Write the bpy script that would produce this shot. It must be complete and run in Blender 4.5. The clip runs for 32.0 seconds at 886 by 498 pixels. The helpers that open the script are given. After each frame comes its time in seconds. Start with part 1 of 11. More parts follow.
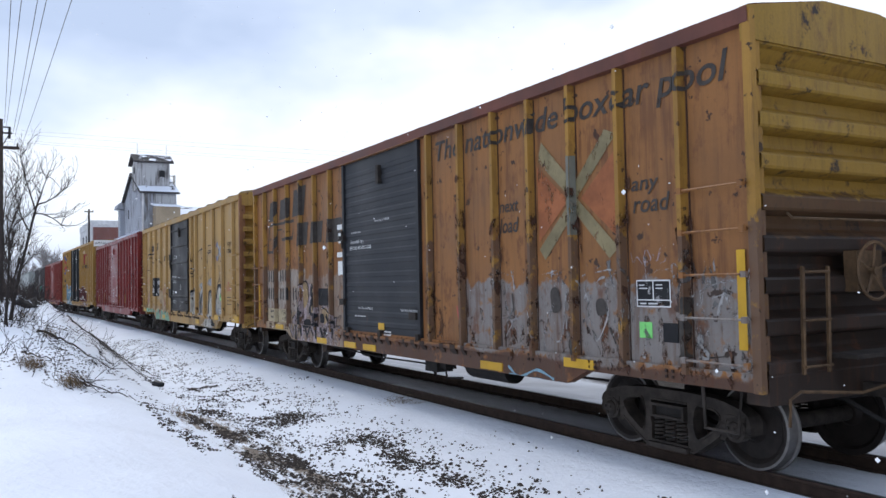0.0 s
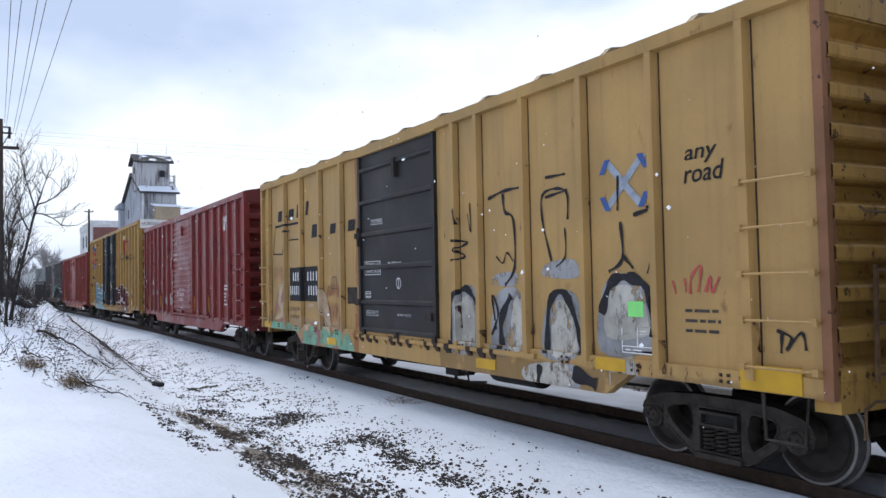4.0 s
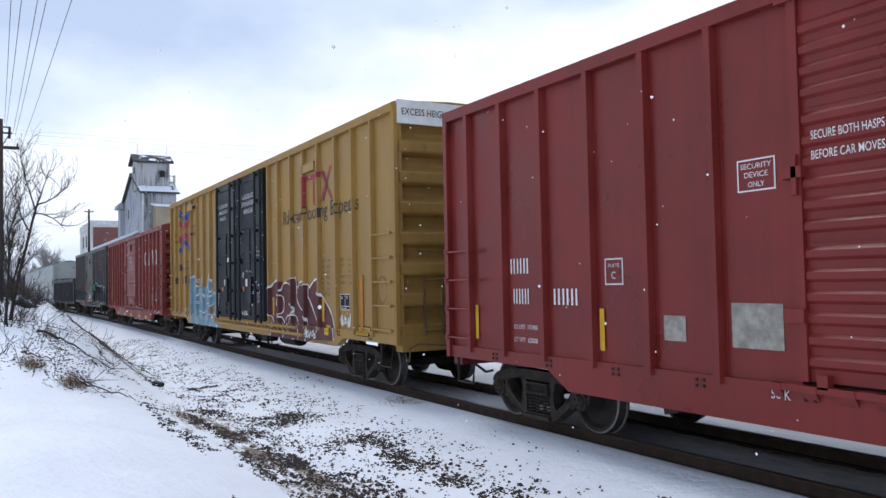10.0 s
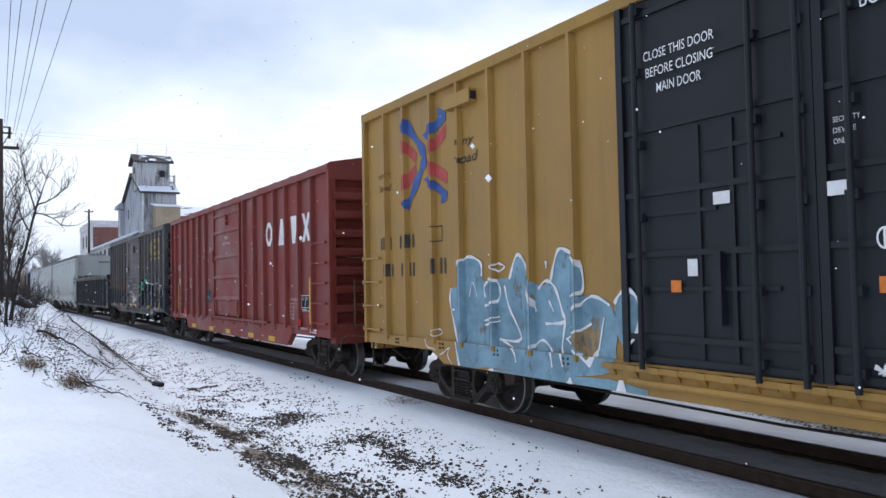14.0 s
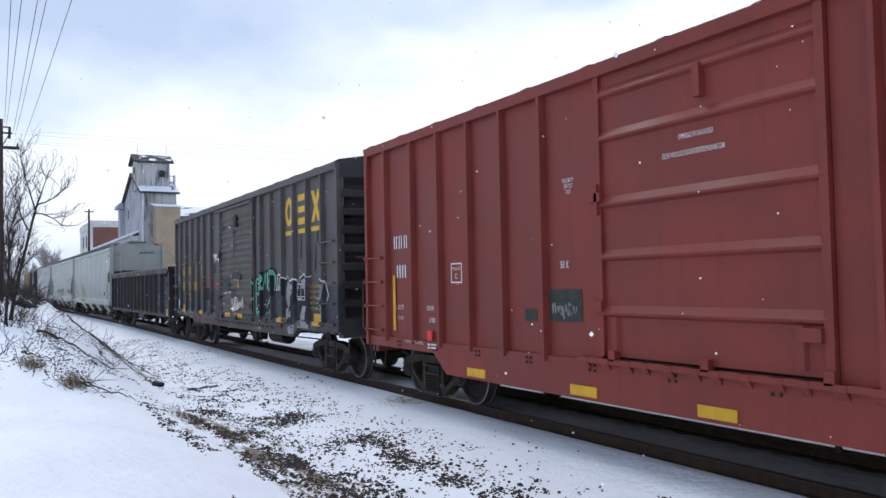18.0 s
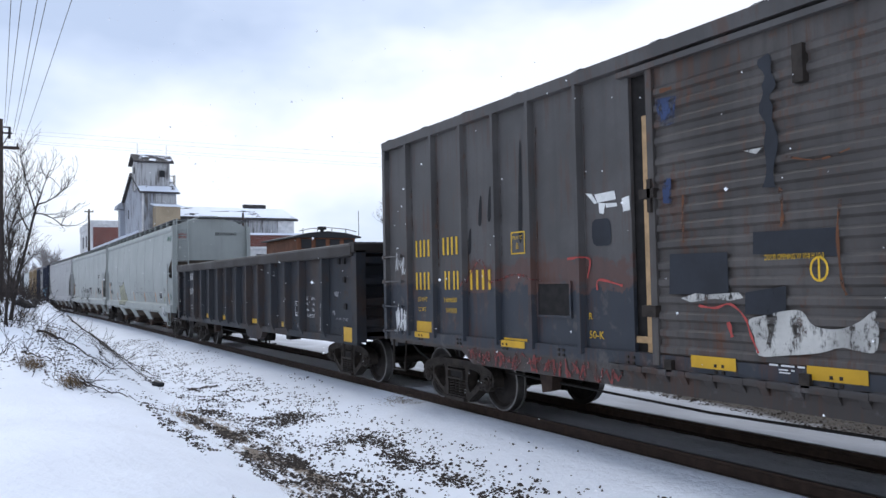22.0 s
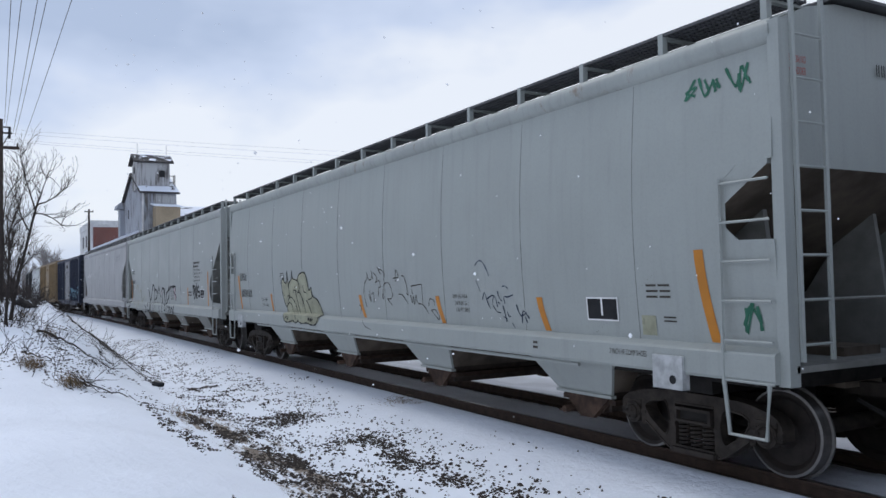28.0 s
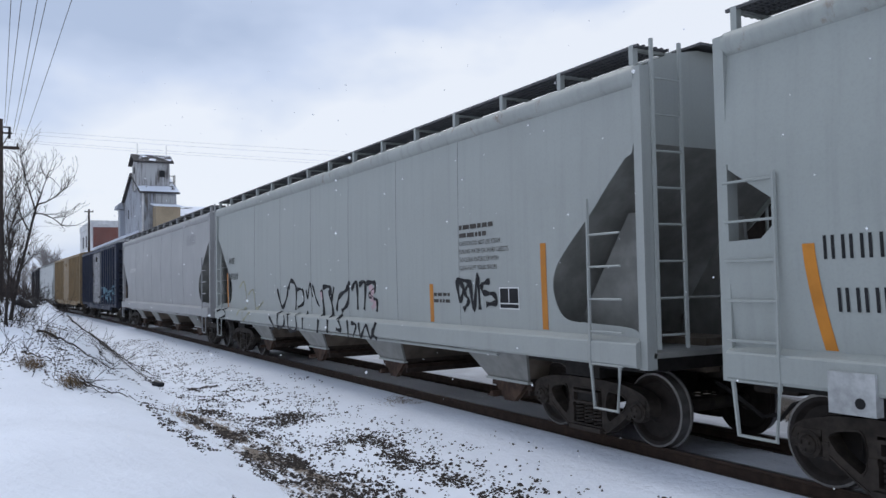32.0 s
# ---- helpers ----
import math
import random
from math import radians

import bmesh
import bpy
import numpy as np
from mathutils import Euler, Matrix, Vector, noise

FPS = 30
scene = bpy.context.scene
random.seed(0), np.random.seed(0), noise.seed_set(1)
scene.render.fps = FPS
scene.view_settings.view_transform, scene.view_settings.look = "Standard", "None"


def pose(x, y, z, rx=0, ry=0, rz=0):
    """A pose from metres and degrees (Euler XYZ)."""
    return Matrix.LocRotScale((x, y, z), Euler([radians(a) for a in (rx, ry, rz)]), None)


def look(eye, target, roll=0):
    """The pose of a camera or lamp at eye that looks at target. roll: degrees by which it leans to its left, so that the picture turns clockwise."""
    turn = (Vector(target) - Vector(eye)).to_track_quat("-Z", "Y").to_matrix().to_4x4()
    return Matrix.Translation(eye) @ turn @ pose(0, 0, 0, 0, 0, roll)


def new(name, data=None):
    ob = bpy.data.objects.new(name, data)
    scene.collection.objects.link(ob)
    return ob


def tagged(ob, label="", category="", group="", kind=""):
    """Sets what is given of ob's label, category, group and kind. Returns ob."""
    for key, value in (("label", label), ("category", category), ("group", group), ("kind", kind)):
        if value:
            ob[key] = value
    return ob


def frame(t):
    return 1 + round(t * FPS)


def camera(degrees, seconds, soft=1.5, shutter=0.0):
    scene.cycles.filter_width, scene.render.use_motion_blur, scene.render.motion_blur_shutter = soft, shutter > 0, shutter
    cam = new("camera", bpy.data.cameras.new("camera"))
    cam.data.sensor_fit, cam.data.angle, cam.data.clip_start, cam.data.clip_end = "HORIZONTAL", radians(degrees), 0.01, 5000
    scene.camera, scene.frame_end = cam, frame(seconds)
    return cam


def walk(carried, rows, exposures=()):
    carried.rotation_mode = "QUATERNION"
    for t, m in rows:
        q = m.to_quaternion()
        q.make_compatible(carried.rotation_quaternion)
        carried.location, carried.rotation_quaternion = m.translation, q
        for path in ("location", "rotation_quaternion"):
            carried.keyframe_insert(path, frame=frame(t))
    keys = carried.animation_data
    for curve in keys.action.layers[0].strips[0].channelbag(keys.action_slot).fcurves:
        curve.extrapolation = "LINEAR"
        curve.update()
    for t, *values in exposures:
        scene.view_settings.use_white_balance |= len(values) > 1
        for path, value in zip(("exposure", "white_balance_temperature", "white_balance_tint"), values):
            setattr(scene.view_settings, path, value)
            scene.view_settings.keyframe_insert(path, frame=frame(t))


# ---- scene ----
from mathutils.geometry import tessellate_polygon

# ---------- camera: it stands still on the bank beside the line ----------
cam = camera(57.65, 32.0, soft=1.5)
EYE = Vector((0.0, -7.631, 1.974))
AIM = EYE + Vector((-8.6906, 4.9305, 0.4047))
walk(cam, [(0.0, look(EYE, AIM, -1.112)), (32.0, look(EYE, AIM, -1.112))], exposures=[(0.0, 0.14, 6150, 10), (21.5, 0.14, 6150, 10), (24.3, -0.17, 6150, 10), (32.0, -0.2, 6150, 10)])

# ---------- light: bright broken overcast ----------
SUN_UP, SUN_TURN = 52.0, -91.0
sky_world = bpy.data.worlds.new("overcast_sky")
scene.world = sky_world
sky_world.use_nodes = True


def link(tree, a, b):
    tree.links.new(a, b)


def build_sky():
    t = sky_world.node_tree
    t.nodes.clear()
    out = t.nodes.new("ShaderNodeOutputWorld")
    bg_sky = t.nodes.new("ShaderNodeBackground")
    bg_cloud = t.nodes.new("ShaderNodeBackground")
    mix = t.nodes.new("ShaderNodeMixShader")
    sky = t.nodes.new("ShaderNodeTexSky")
    sky.sky_type = "NISHITA"
    sky.sun_disc = False
    sky.sun_elevation = radians(SUN_UP)
    sky.sun_rotation = radians(SUN_TURN)
    bg_sky.inputs["Strength"].default_value = 0.10
    link(t, sky.outputs[0], bg_sky.inputs["Color"])
    co = t.nodes.new("ShaderNodeTexCoord")
    sep = t.nodes.new("ShaderNodeSeparateXYZ")
    link(t, co.outputs["Generated"], sep.inputs[0])
    # broad cloud layers, flattened towards the horizon
    mp = t.nodes.new("ShaderNodeMapping")
    mp.inputs["Scale"].default_value = (1.0, 1.0, 2.0)
    mp.inputs["Location"].default_value = CLOUD_SHIFT
    link(t, co.outputs["Generated"], mp.inputs[0])
    n1 = t.nodes.new("ShaderNodeTexNoise")
    n1.inputs["Scale"].default_value = 1.9
    n1.inputs["Detail"].default_value = 5.0
    n1.inputs["Roughness"].default_value = 0.5
    link(t, mp.outputs[0], n1.inputs[0])
    # more grey-blue overhead, white low down
    up = t.nodes.new("ShaderNodeMapRange")
    up.inputs[1].default_value = 0.15
    up.inputs[2].default_value = 0.32
    up.inputs[3].default_value = 0.16
    up.inputs[4].default_value = -0.12
    link(t, sep.outputs["Z"], up.inputs[0])
    # the thin bright side of the cloud cover
    bright = t.nodes.new("ShaderNodeMapRange")
    bright.inputs[1].default_value = 0.52
    bright.inputs[2].default_value = 0.78
    bright.inputs[4].default_value = 0.16
    link(t, sep.outputs["Y"], bright.inputs[0])
    low = t.nodes.new("ShaderNodeMapRange")
    low.inputs[1].default_value = 0.03
    low.inputs[2].default_value = 0.19
    low.inputs[3].default_value = -0.2
    low.inputs[4].default_value = 0.0
    link(t, sep.outputs["Z"], low.inputs[0])
    haze = t.nodes.new("ShaderNodeMath")
    link(t, up.outputs[0], haze.inputs[0])
    link(t, low.outputs[0], haze.inputs[1])
    both = t.nodes.new("ShaderNodeMath")
    link(t, haze.outputs[0], both.inputs[0])
    link(t, bright.outputs[0], both.inputs[1])
    add = t.nodes.new("ShaderNodeMath")
    add.operation = "ADD"
    link(t, n1.outputs["Fac"], add.inputs[0])
    link(t, both.outputs[0], add.inputs[1])
    ramp = t.nodes.new("ShaderNodeValToRGB")
    e = ramp.color_ramp.elements
    e[0].position, e[0].color = 0.34, (0.55, 0.64, 0.82, 1)
    e[1].position, e[1].color = 0.56, (1.04, 1.06, 1.1, 1)
    m = e.new(0.45)
    m.color = (0.74, 0.82, 0.99, 1)
    link(t, add.outputs[0], ramp.inputs[0])
    link(t, ramp.outputs[0], bg_cloud.inputs["Color"])
    bg_cloud.inputs["Strength"].default_value = CLOUD_LIGHT
    mix.inputs[0].default_value = 0.9
    link(t, bg_sky.outputs[0], mix.inputs[1])
    link(t, bg_cloud.outputs[0], mix.inputs[2])
    link(t, mix.outputs[0], out.inputs[0])


CLOUD_LIGHT = 0.98
CLOUD_SHIFT = (0.3, 0.15, 0.0)
build_sky()
sun = new("sun", bpy.data.lights.new("sun", "SUN"))
sun.data.energy, sun.data.angle, sun.data.color = 1.5, radians(28), (1.0, 0.96, 0.9)
sun.matrix_world = look((30 * math.sin(radians(SUN_TURN)), 30 * math.cos(radians(SUN_TURN)), 30 * math.tan(radians(SUN_UP))), (0, 0, 0))


# ---------- material helpers ----------
def mat_base(name, rough=0.6, metal=0.0):
    m = bpy.data.materials.new(name)
    m.use_nodes = True
    t = m.node_tree
    b = t.nodes["Principled BSDF"]
    b.inputs["Roughness"].default_value = rough
    b.inputs["Metallic"].default_value = metal
    b.inputs["Specular IOR Level"].default_value = 0.3
    return m, t, b


def coords(t, scale=(1, 1, 1), space="Object"):
    co = t.nodes.new("ShaderNodeTexCoord")
    mp = t.nodes.new("ShaderNodeMapping")
    mp.inputs["Scale"].default_value = scale
    link(t, co.outputs[space], mp.inputs[0])
    return mp.outputs[0]


def noise_tex(t, vec, scale, detail=4.0, rough=0.55):
    n = t.nodes.new("ShaderNodeTexNoise")
    n.inputs["Scale"].default_value = scale
    n.inputs["Detail"].default_value = detail
    n.inputs["Roughness"].default_value = rough
    link(t, vec, n.inputs[0])
    return n.outputs["Fac"]


def span(t, val, a, b, lo=0.0, hi=1.0):
    r = t.nodes.new("ShaderNodeMapRange")
    r.interpolation_type = "SMOOTHSTEP"
    for i, v in enumerate((a, b, lo, hi)):
        r.inputs[i + 1].default_value = v
    link(t, val, r.inputs[0])
    return r.outputs[0]


def math_op(t, op, a, b=None):
    n = t.nodes.new("ShaderNodeMath")
    n.operation = op
    for i, v in enumerate((a, b)):
        if v is None:
            continue
        if isinstance(v, (int, float)):
            n.inputs[i].default_value = v
        else:
            link(t, v, n.inputs[i])
    return n.outputs[0]


def mixc(t, fac, a, b):
    n = t.nodes.new("ShaderNodeMix")
    n.data_type = "RGBA"
    for sock, v in ((n.inputs[0], fac), (n.inputs[6], a), (n.inputs[7], b)):
        if isinstance(v, (int, float)):
            sock.default_value = v
        elif isinstance(v, tuple):
            sock.default_value = (*v[:3], 1)
        else:
            link(t, v, sock)
    return n.outputs[2]


def bump(t, b, height, strength=0.2, dist=0.02):
    n = t.nodes.new("ShaderNodeBump")
    n.inputs["Strength"].default_value = strength
    n.inputs["Distance"].default_value = dist
    link(t, height, n.inputs["Height"])
    link(t, n.outputs[0], b.inputs["Normal"])


RUST = (0.12, 0.045, 0.02)


def paint(name, col, fade=0.25, rust=0.2, grime=0.35, rough=0.55, bands=(), rust_col=RUST, streak=0.4, runs=0.0, scale=3.5):
    """Old car paint: faded patches, streaks of dirt, rust spots. bands: painted-over areas (x0, x1, z0, z1, colour, unevenness)."""
    m, t, b = mat_base(name, rough)
    o = coords(t)
    sep = t.nodes.new("ShaderNodeSeparateXYZ")
    link(t, o, sep.inputs[0])
    big = noise_tex(t, o, 0.9, 5)
    col = tuple(0.94 * c for c in col)
    light = tuple(min(1, c * (1 + fade) + 0.02 * fade) for c in col)
    dark = tuple(c * (1 - fade) for c in col)
    c = mixc(t, span(t, big, 0.3, 0.7), dark, light)
    wob = noise_tex(t, coords(t, (1.6, 1.6, 1.2)), 2.0, 6, 0.65)
    for x0, x1, z0, z1, bc, rag in bands:
        edge = math_op(t, "MULTIPLY", math_op(t, "SUBTRACT", wob, 0.5), rag * 2)
        zz = math_op(t, "ADD", sep.outputs["Z"], edge)
        xx = math_op(t, "ADD", sep.outputs["X"], edge)
        f = math_op(t, "MULTIPLY", span(t, zz, z0 - 0.02, z0 + 0.02), span(t, zz, z1 - 0.03, z1 + 0.03, 1, 0))
        f = math_op(t, "MULTIPLY", f, span(t, xx, x0 - 0.03, x0 + 0.03))
        f = math_op(t, "MULTIPLY", f, span(t, xx, x1 - 0.03, x1 + 0.03, 1, 0))
        f = math_op(t, "MULTIPLY", f, span(t, noise_tex(t, coords(t, (1.1, 1.1, 1.1)), 3.1, 6, 0.7), 0.33, 0.46))
        c = mixc(t, f, c, bc)
    # vertical dirt streaks
    st = noise_tex(t, coords(t, (5.0, 5.0, 0.25)), 1.6, 5, 0.6)
    c = mixc(t, span(t, st, 0.46, 0.75, 0, grime * streak * 2), c, tuple(0.35 * v + 0.012 for v in col))
    # rust blooms
    if rust:
        rn = noise_tex(t, coords(t, (1.0, 1.0, 0.55)), scale, 8, 0.68)
        c = mixc(t, span(t, rn, 0.66 - rust * 0.3, 0.76 - rust * 0.2, 0, 0.75), c, rust_col)
    if rust > 0.3:
        sp = noise_tex(t, o, 6.5, 5, 0.6)
        c = mixc(t, span(t, sp, 0.63, 0.66, 0, 0.9), c, (0.03, 0.016, 0.011))
    if runs:
        rr = math_op(t, "ADD", math_op(t, "MULTIPLY", noise_tex(t, coords(t, (7.0, 7.0, 0.4)), 1.5, 6, 0.7), 0.6), math_op(t, "MULTIPLY", noise_tex(t, o, 1.3, 4), 0.4))
        c = mixc(t, span(t, rr, 0.5, 0.62, 0, runs), c, tuple(v * 0.8 for v in rust_col))
    fine = noise_tex(t, o, 34, 3)
    c = mixc(t, span(t, fine, 0.4, 0.8, 0, 0.14), c, tuple(v * 0.6 for v in col))
    link(t, c, b.inputs["Base Color"])
    link(t, span(t, big, 0.3, 0.7, rough - 0.1, rough + 0.15), b.inputs["Roughness"])
    dent = math_op(t, "ADD", math_op(t, "MULTIPLY", big, 0.6), math_op(t, "MULTIPLY", fine, 0.06))
    bump(t, b, dent, 0.25, 0.05)
    return m


def worn(name, col, gone=0.1, rough=0.6):
    """Sprayed paint, rubbed off in places: gone is the share that has come away."""
    m, t, b = mat_base(name, rough)
    o = coords(t)
    n = noise_tex(t, o, 2.2, 6, 0.65)
    c = mixc(t, span(t, n, 0.3, 0.7), tuple(v * 0.72 for v in col), tuple(min(1, v * 1.22) for v in col))
    link(t, c, b.inputs["Base Color"])
    w = noise_tex(t, coords(t, (1.5, 1.5, 0.8)), 3.4, 8, 0.75)
    cut = 0.3 + gone * 0.55
    link(t, span(t, w, cut - 0.05, cut + 0.07, 0.0, 1.0), b.inputs["Alpha"])
    return m


def plain(name, col, rough=0.6, metal=0.0, var=0.25, scale=8.0, relief=0.15):
    m, t, b = mat_base(name, rough, metal)
    o = coords(t)
    n = noise_tex(t, o, scale, 6, 0.6)
    n2 = noise_tex(t, o, scale * 0.13, 3)
    c = mixc(t, span(t, n, 0.3, 0.7), tuple(v * (1 - var) for v in col), tuple(min(1, v * (1 + var)) for v in col))
    c = mixc(t, span(t, n2, 0.35, 0.7, 0, 0.35), c, tuple(v * 0.55 for v in col))
    link(t, c, b.inputs["Base Color"])
    bump(t, b, n, relief, 0.01)
    return m


def snow_mat(name, tint=(0.84, 0.88, 0.95), dirt=0.0, dirt_col=(0.12, 0.1, 0.085), lo=0.55, hi=0.68, strip=False):
    m, t, b = mat_base(name, 0.65)
    o = coords(t)
    n = noise_tex(t, o, 0.8, 6)
    f = noise_tex(t, o, 14, 6, 0.7)
    c = mixc(t, span(t, n, 0.3, 0.7), tuple(v * 0.94 for v in tint), tint)
    if dirt:
        d = noise_tex(t, coords(t, (0.6, 1.4, 1)), 2.2, 12, 0.85)
        d = math_op(t, "ADD", math_op(t, "MULTIPLY", d, 0.55), math_op(t, "MULTIPLY", noise_tex(t, o, 26, 5, 0.75), 0.45))
        c = mixc(t, span(t, d, lo, hi, 0, dirt), c, dirt_col)
    if strip:
        # earth that shows through along the ditch, in streaks that follow it
        sep = t.nodes.new("ShaderNodeSeparateXYZ")
        link(t, o, sep.inputs[0])
        mid = math_op(t, "ADD", math_op(t, "MULTIPLY", sep.outputs["X"], 0.027), -4.12)
        off = math_op(t, "ABSOLUTE", math_op(t, "SUBTRACT", sep.outputs["Y"], mid))
        belt = math_op(t, "MULTIPLY", span(t, off, 0.1, 0.85, 1, 0), math_op(t, "MULTIPLY", span(t, sep.outputs["X"], -15.4, -13.4), span(t, sep.outputs["X"], -4.5, -3.0, 1, 0)))
        streak = noise_tex(t, coords(t, (0.55, 2.4, 1)), 1.7, 6, 0.6)
        speck = noise_tex(t, o, 17, 5, 0.8)
        e = math_op(t, "ADD", math_op(t, "MULTIPLY", streak, 0.55), math_op(t, "MULTIPLY", speck, 0.45))
        e = math_op(t, "ADD", e, math_op(t, "MULTIPLY", belt, 0.17))
        earth = mixc(t, span(t, speck, 0.35, 0.65), (0.09, 0.07, 0.052), (0.24, 0.19, 0.14))
        c = mixc(t, math_op(t, "MULTIPLY", span(t, e, 0.62, 0.68), span(t, belt, 0.05, 0.25)), c, earth)
        # train's shade painted grey into the far side's snow, then a bare gravel lane
        far_shade = math_op(t, "MULTIPLY", span(t, sep.outputs["Y"], 0.9, 1.1), span(t, sep.outputs["Y"], 3.6, 5.2, 1, 0))
        c = mixc(t, math_op(t, "MULTIPLY", far_shade, span(t, n, 0.3, 0.65, 0.5, 0.75)), c, (0.26, 0.265, 0.285))
        side = math_op(t, "ADD", sep.outputs["Y"], math_op(t, "MULTIPLY", sep.outputs["X"], 0.13))
        side = math_op(t, "ADD", side, math_op(t, "MULTIPLY", math_op(t, "SUBTRACT", e, 0.5), 1.6))
        lane = math_op(t, "MULTIPLY", span(t, side, 2.75, 3.0), span(t, side, 4.4, 5.2, 1, 0))
        lane = math_op(t, "MULTIPLY", lane, math_op(t, "MULTIPLY", span(t, sep.outputs["X"], -17, -14), span(t, sep.outputs["Y"], 1.6, 2.2)))
        c = mixc(t, math_op(t, "MULTIPLY", lane, span(t, speck, 0.36, 0.44, 0.7, 1)), c, mixc(t, span(t, speck, 0.4, 0.65), (0.05, 0.043, 0.037), (0.15, 0.13, 0.11)))
    link(t, c, b.inputs["Base Color"])
    h = math_op(t, "ADD", n, math_op(t, "MULTIPLY", f, 0.25))
    h = math_op(t, "ADD", h, math_op(t, "MULTIPLY", noise_tex(t, o, 5.5, 5, 0.6), 0.45))
    bump(t, b, h, 0.75, 0.09)
    b.inputs["Subsurface Weight"].default_value = 0.0
    return m


# ---------- mesh helpers ----------
class Shape:
    """Collects vertices and faces of one mesh."""

    def __init__(self):
        self.v, self.f, self.m = [], [], []

    def add(self, verts, faces, mat=0):
        k = len(self.v)
        self.v += [tuple(p) for p in verts]
        self.f += [tuple(k + i for i in fc) for fc in faces]
        self.m += [mat] * len(faces)
        return self

    def box(self, x0, x1, y0, y1, z0, z1, mat=0):
        vs = [(x, y, z) for x in (x0, x1) for y in (y0, y1) for z in (z0, z1)]
        return self.add(vs, [(0, 1, 3, 2), (4, 6, 7, 5), (0, 4, 5, 1), (2, 3, 7, 6), (0, 2, 6, 4), (1, 5, 7, 3)], mat)

    def prism(self, pts, a, b, axis="y", mat=0):
        """A flat outline pushed along an axis; y: points are (x, z); x: (y, z); z: (x, y)."""
        put = {"y": lambda p, d: (p[0], d, p[1]), "x": lambda p, d: (d, p[0], p[1]), "z": lambda p, d: (p[0], p[1], d)}[axis]
        n = len(pts)
        vs = [put(p, a) for p in pts] + [put(p, b) for p in pts]
        fs = [tuple(range(n)), tuple(range(2 * n - 1, n - 1, -1))] + [(i, i + n, (i + 1) % n + n, (i + 1) % n) for i in range(n)]
        return self.add(vs, fs, mat)

    def tube(self, pts, r0, r1=None, n=6, mat=0, cap=True):
        r1 = r0 if r1 is None else r1
        pts = [Vector(p) for p in pts]
        vs, fs = [], []
        for i, p in enumerate(pts):
            d = (pts[min(i + 1, len(pts) - 1)] - pts[max(i - 1, 0)]).normalized()
            s = d.cross(Vector((0, 0, 1)) if abs(d.z) < 0.9 else Vector((1, 0, 0))).normalized()
            u = s.cross(d)
            r = r0 + (r1 - r0) * i / max(1, len(pts) - 1)
            vs += [p + (s * math.cos(a) + u * math.sin(a)) * r for a in (2 * math.pi * j / n for j in range(n))]
        for i in range(len(pts) - 1):
            for j in range(n):
                fs.append((i * n + j, i * n + (j + 1) % n, (i + 1) * n + (j + 1) % n, (i + 1) * n + j))
        if cap:
            fs += [tuple(range(n - 1, -1, -1)), tuple(range((len(pts) - 1) * n, len(pts) * n))]
        return self.add(vs, fs, mat)

    def lathe(self, prof, n=40, mats=None):
        """prof: (offset along y, radius) pairs turned about the y axis."""
        vs = []
        for o, r in prof:
            vs += [(r * math.cos(2 * math.pi * j / n), o, r * math.sin(2 * math.pi * j / n)) for j in range(n)]
        k = len(self.v)
        self.v += vs
        for i in range(len(prof) - 1):
            for j in range(n):
                self.f.append(tuple(k + q for q in (i * n + j, (i + 1) * n + j, (i + 1) * n + (j + 1) % n, i * n + (j + 1) % n)))
                self.m.append(mats[i] if mats else 0)
        return self

    def mesh(self, name, mats):
        me = bpy.data.meshes.new(name)
        me.from_pydata(self.v, [], self.f)
        for q in mats if isinstance(mats, (list, tuple)) else [mats]:
            me.materials.append(q)
        if any(self.m):
            me.polygons.foreach_set("material_index", self.m)
        bm = bmesh.new()
        bm.from_mesh(me)
        bmesh.ops.recalc_face_normals(bm, faces=bm.faces)
        bm.to_mesh(me)
        bm.free()
        me.update()
        return me


def part(name, shape, mats, parent=None, label="", smooth=False):
    me = shape if isinstance(shape, bpy.types.Mesh) else shape.mesh(name, mats)
    if smooth:
        me.polygons.foreach_set("use_smooth", [True] * len(me.polygons))
    ob = new(name, me)
    if parent:
        ob.parent = parent
    return tagged(ob, label) if label else ob


def thing(name, label, category, group="", kind="", m=None):
    ob = new(name)
    ob.empty_display_size = 0.2
    if m is not None:
        ob.matrix_basis = m
    return tagged(ob, label, category, group, kind)


# ---------- the line: straight, with a slight set to one side far off ----------
def ease(v, a, b):
    k = min(1.0, max(0.0, (v - a) / (b - a)))
    return k * k * (3 - 2 * k)


def bend(x):
    return -0.85 * ease(-x, 45.0, 110.0)


def heading(x):
    return math.degrees(math.atan((bend(x + 0.5) - bend(x - 0.5)) / 1.0))


def travel(t):
    """Metres that the train has gone at t seconds."""
    return 4.49894 * t + 0.000336 * ((t - 16) ** 2 - 256) - 0.0000572 * ((t - 16) ** 3 + 4096)


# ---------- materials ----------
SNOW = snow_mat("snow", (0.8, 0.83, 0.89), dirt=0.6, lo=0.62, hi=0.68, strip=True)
SNOW_ROOF = snow_mat("roof_snow", (0.82, 0.86, 0.94))
BED = snow_mat("trackbed_snow", (0.7, 0.71, 0.74), dirt=0.5, dirt_col=(0.07, 0.062, 0.056), lo=0.5, hi=0.72)
BALLAST = plain("oily_ballast", (0.045, 0.034, 0.028), 0.9, var=0.5, scale=24, relief=0.6)
STONE = plain("ballast_stone", (0.062, 0.05, 0.042), 0.9, var=0.5, scale=20)
RAIL_WEB = plain("rusty_rail", (0.042, 0.026, 0.019), 0.8, var=0.35, scale=9)
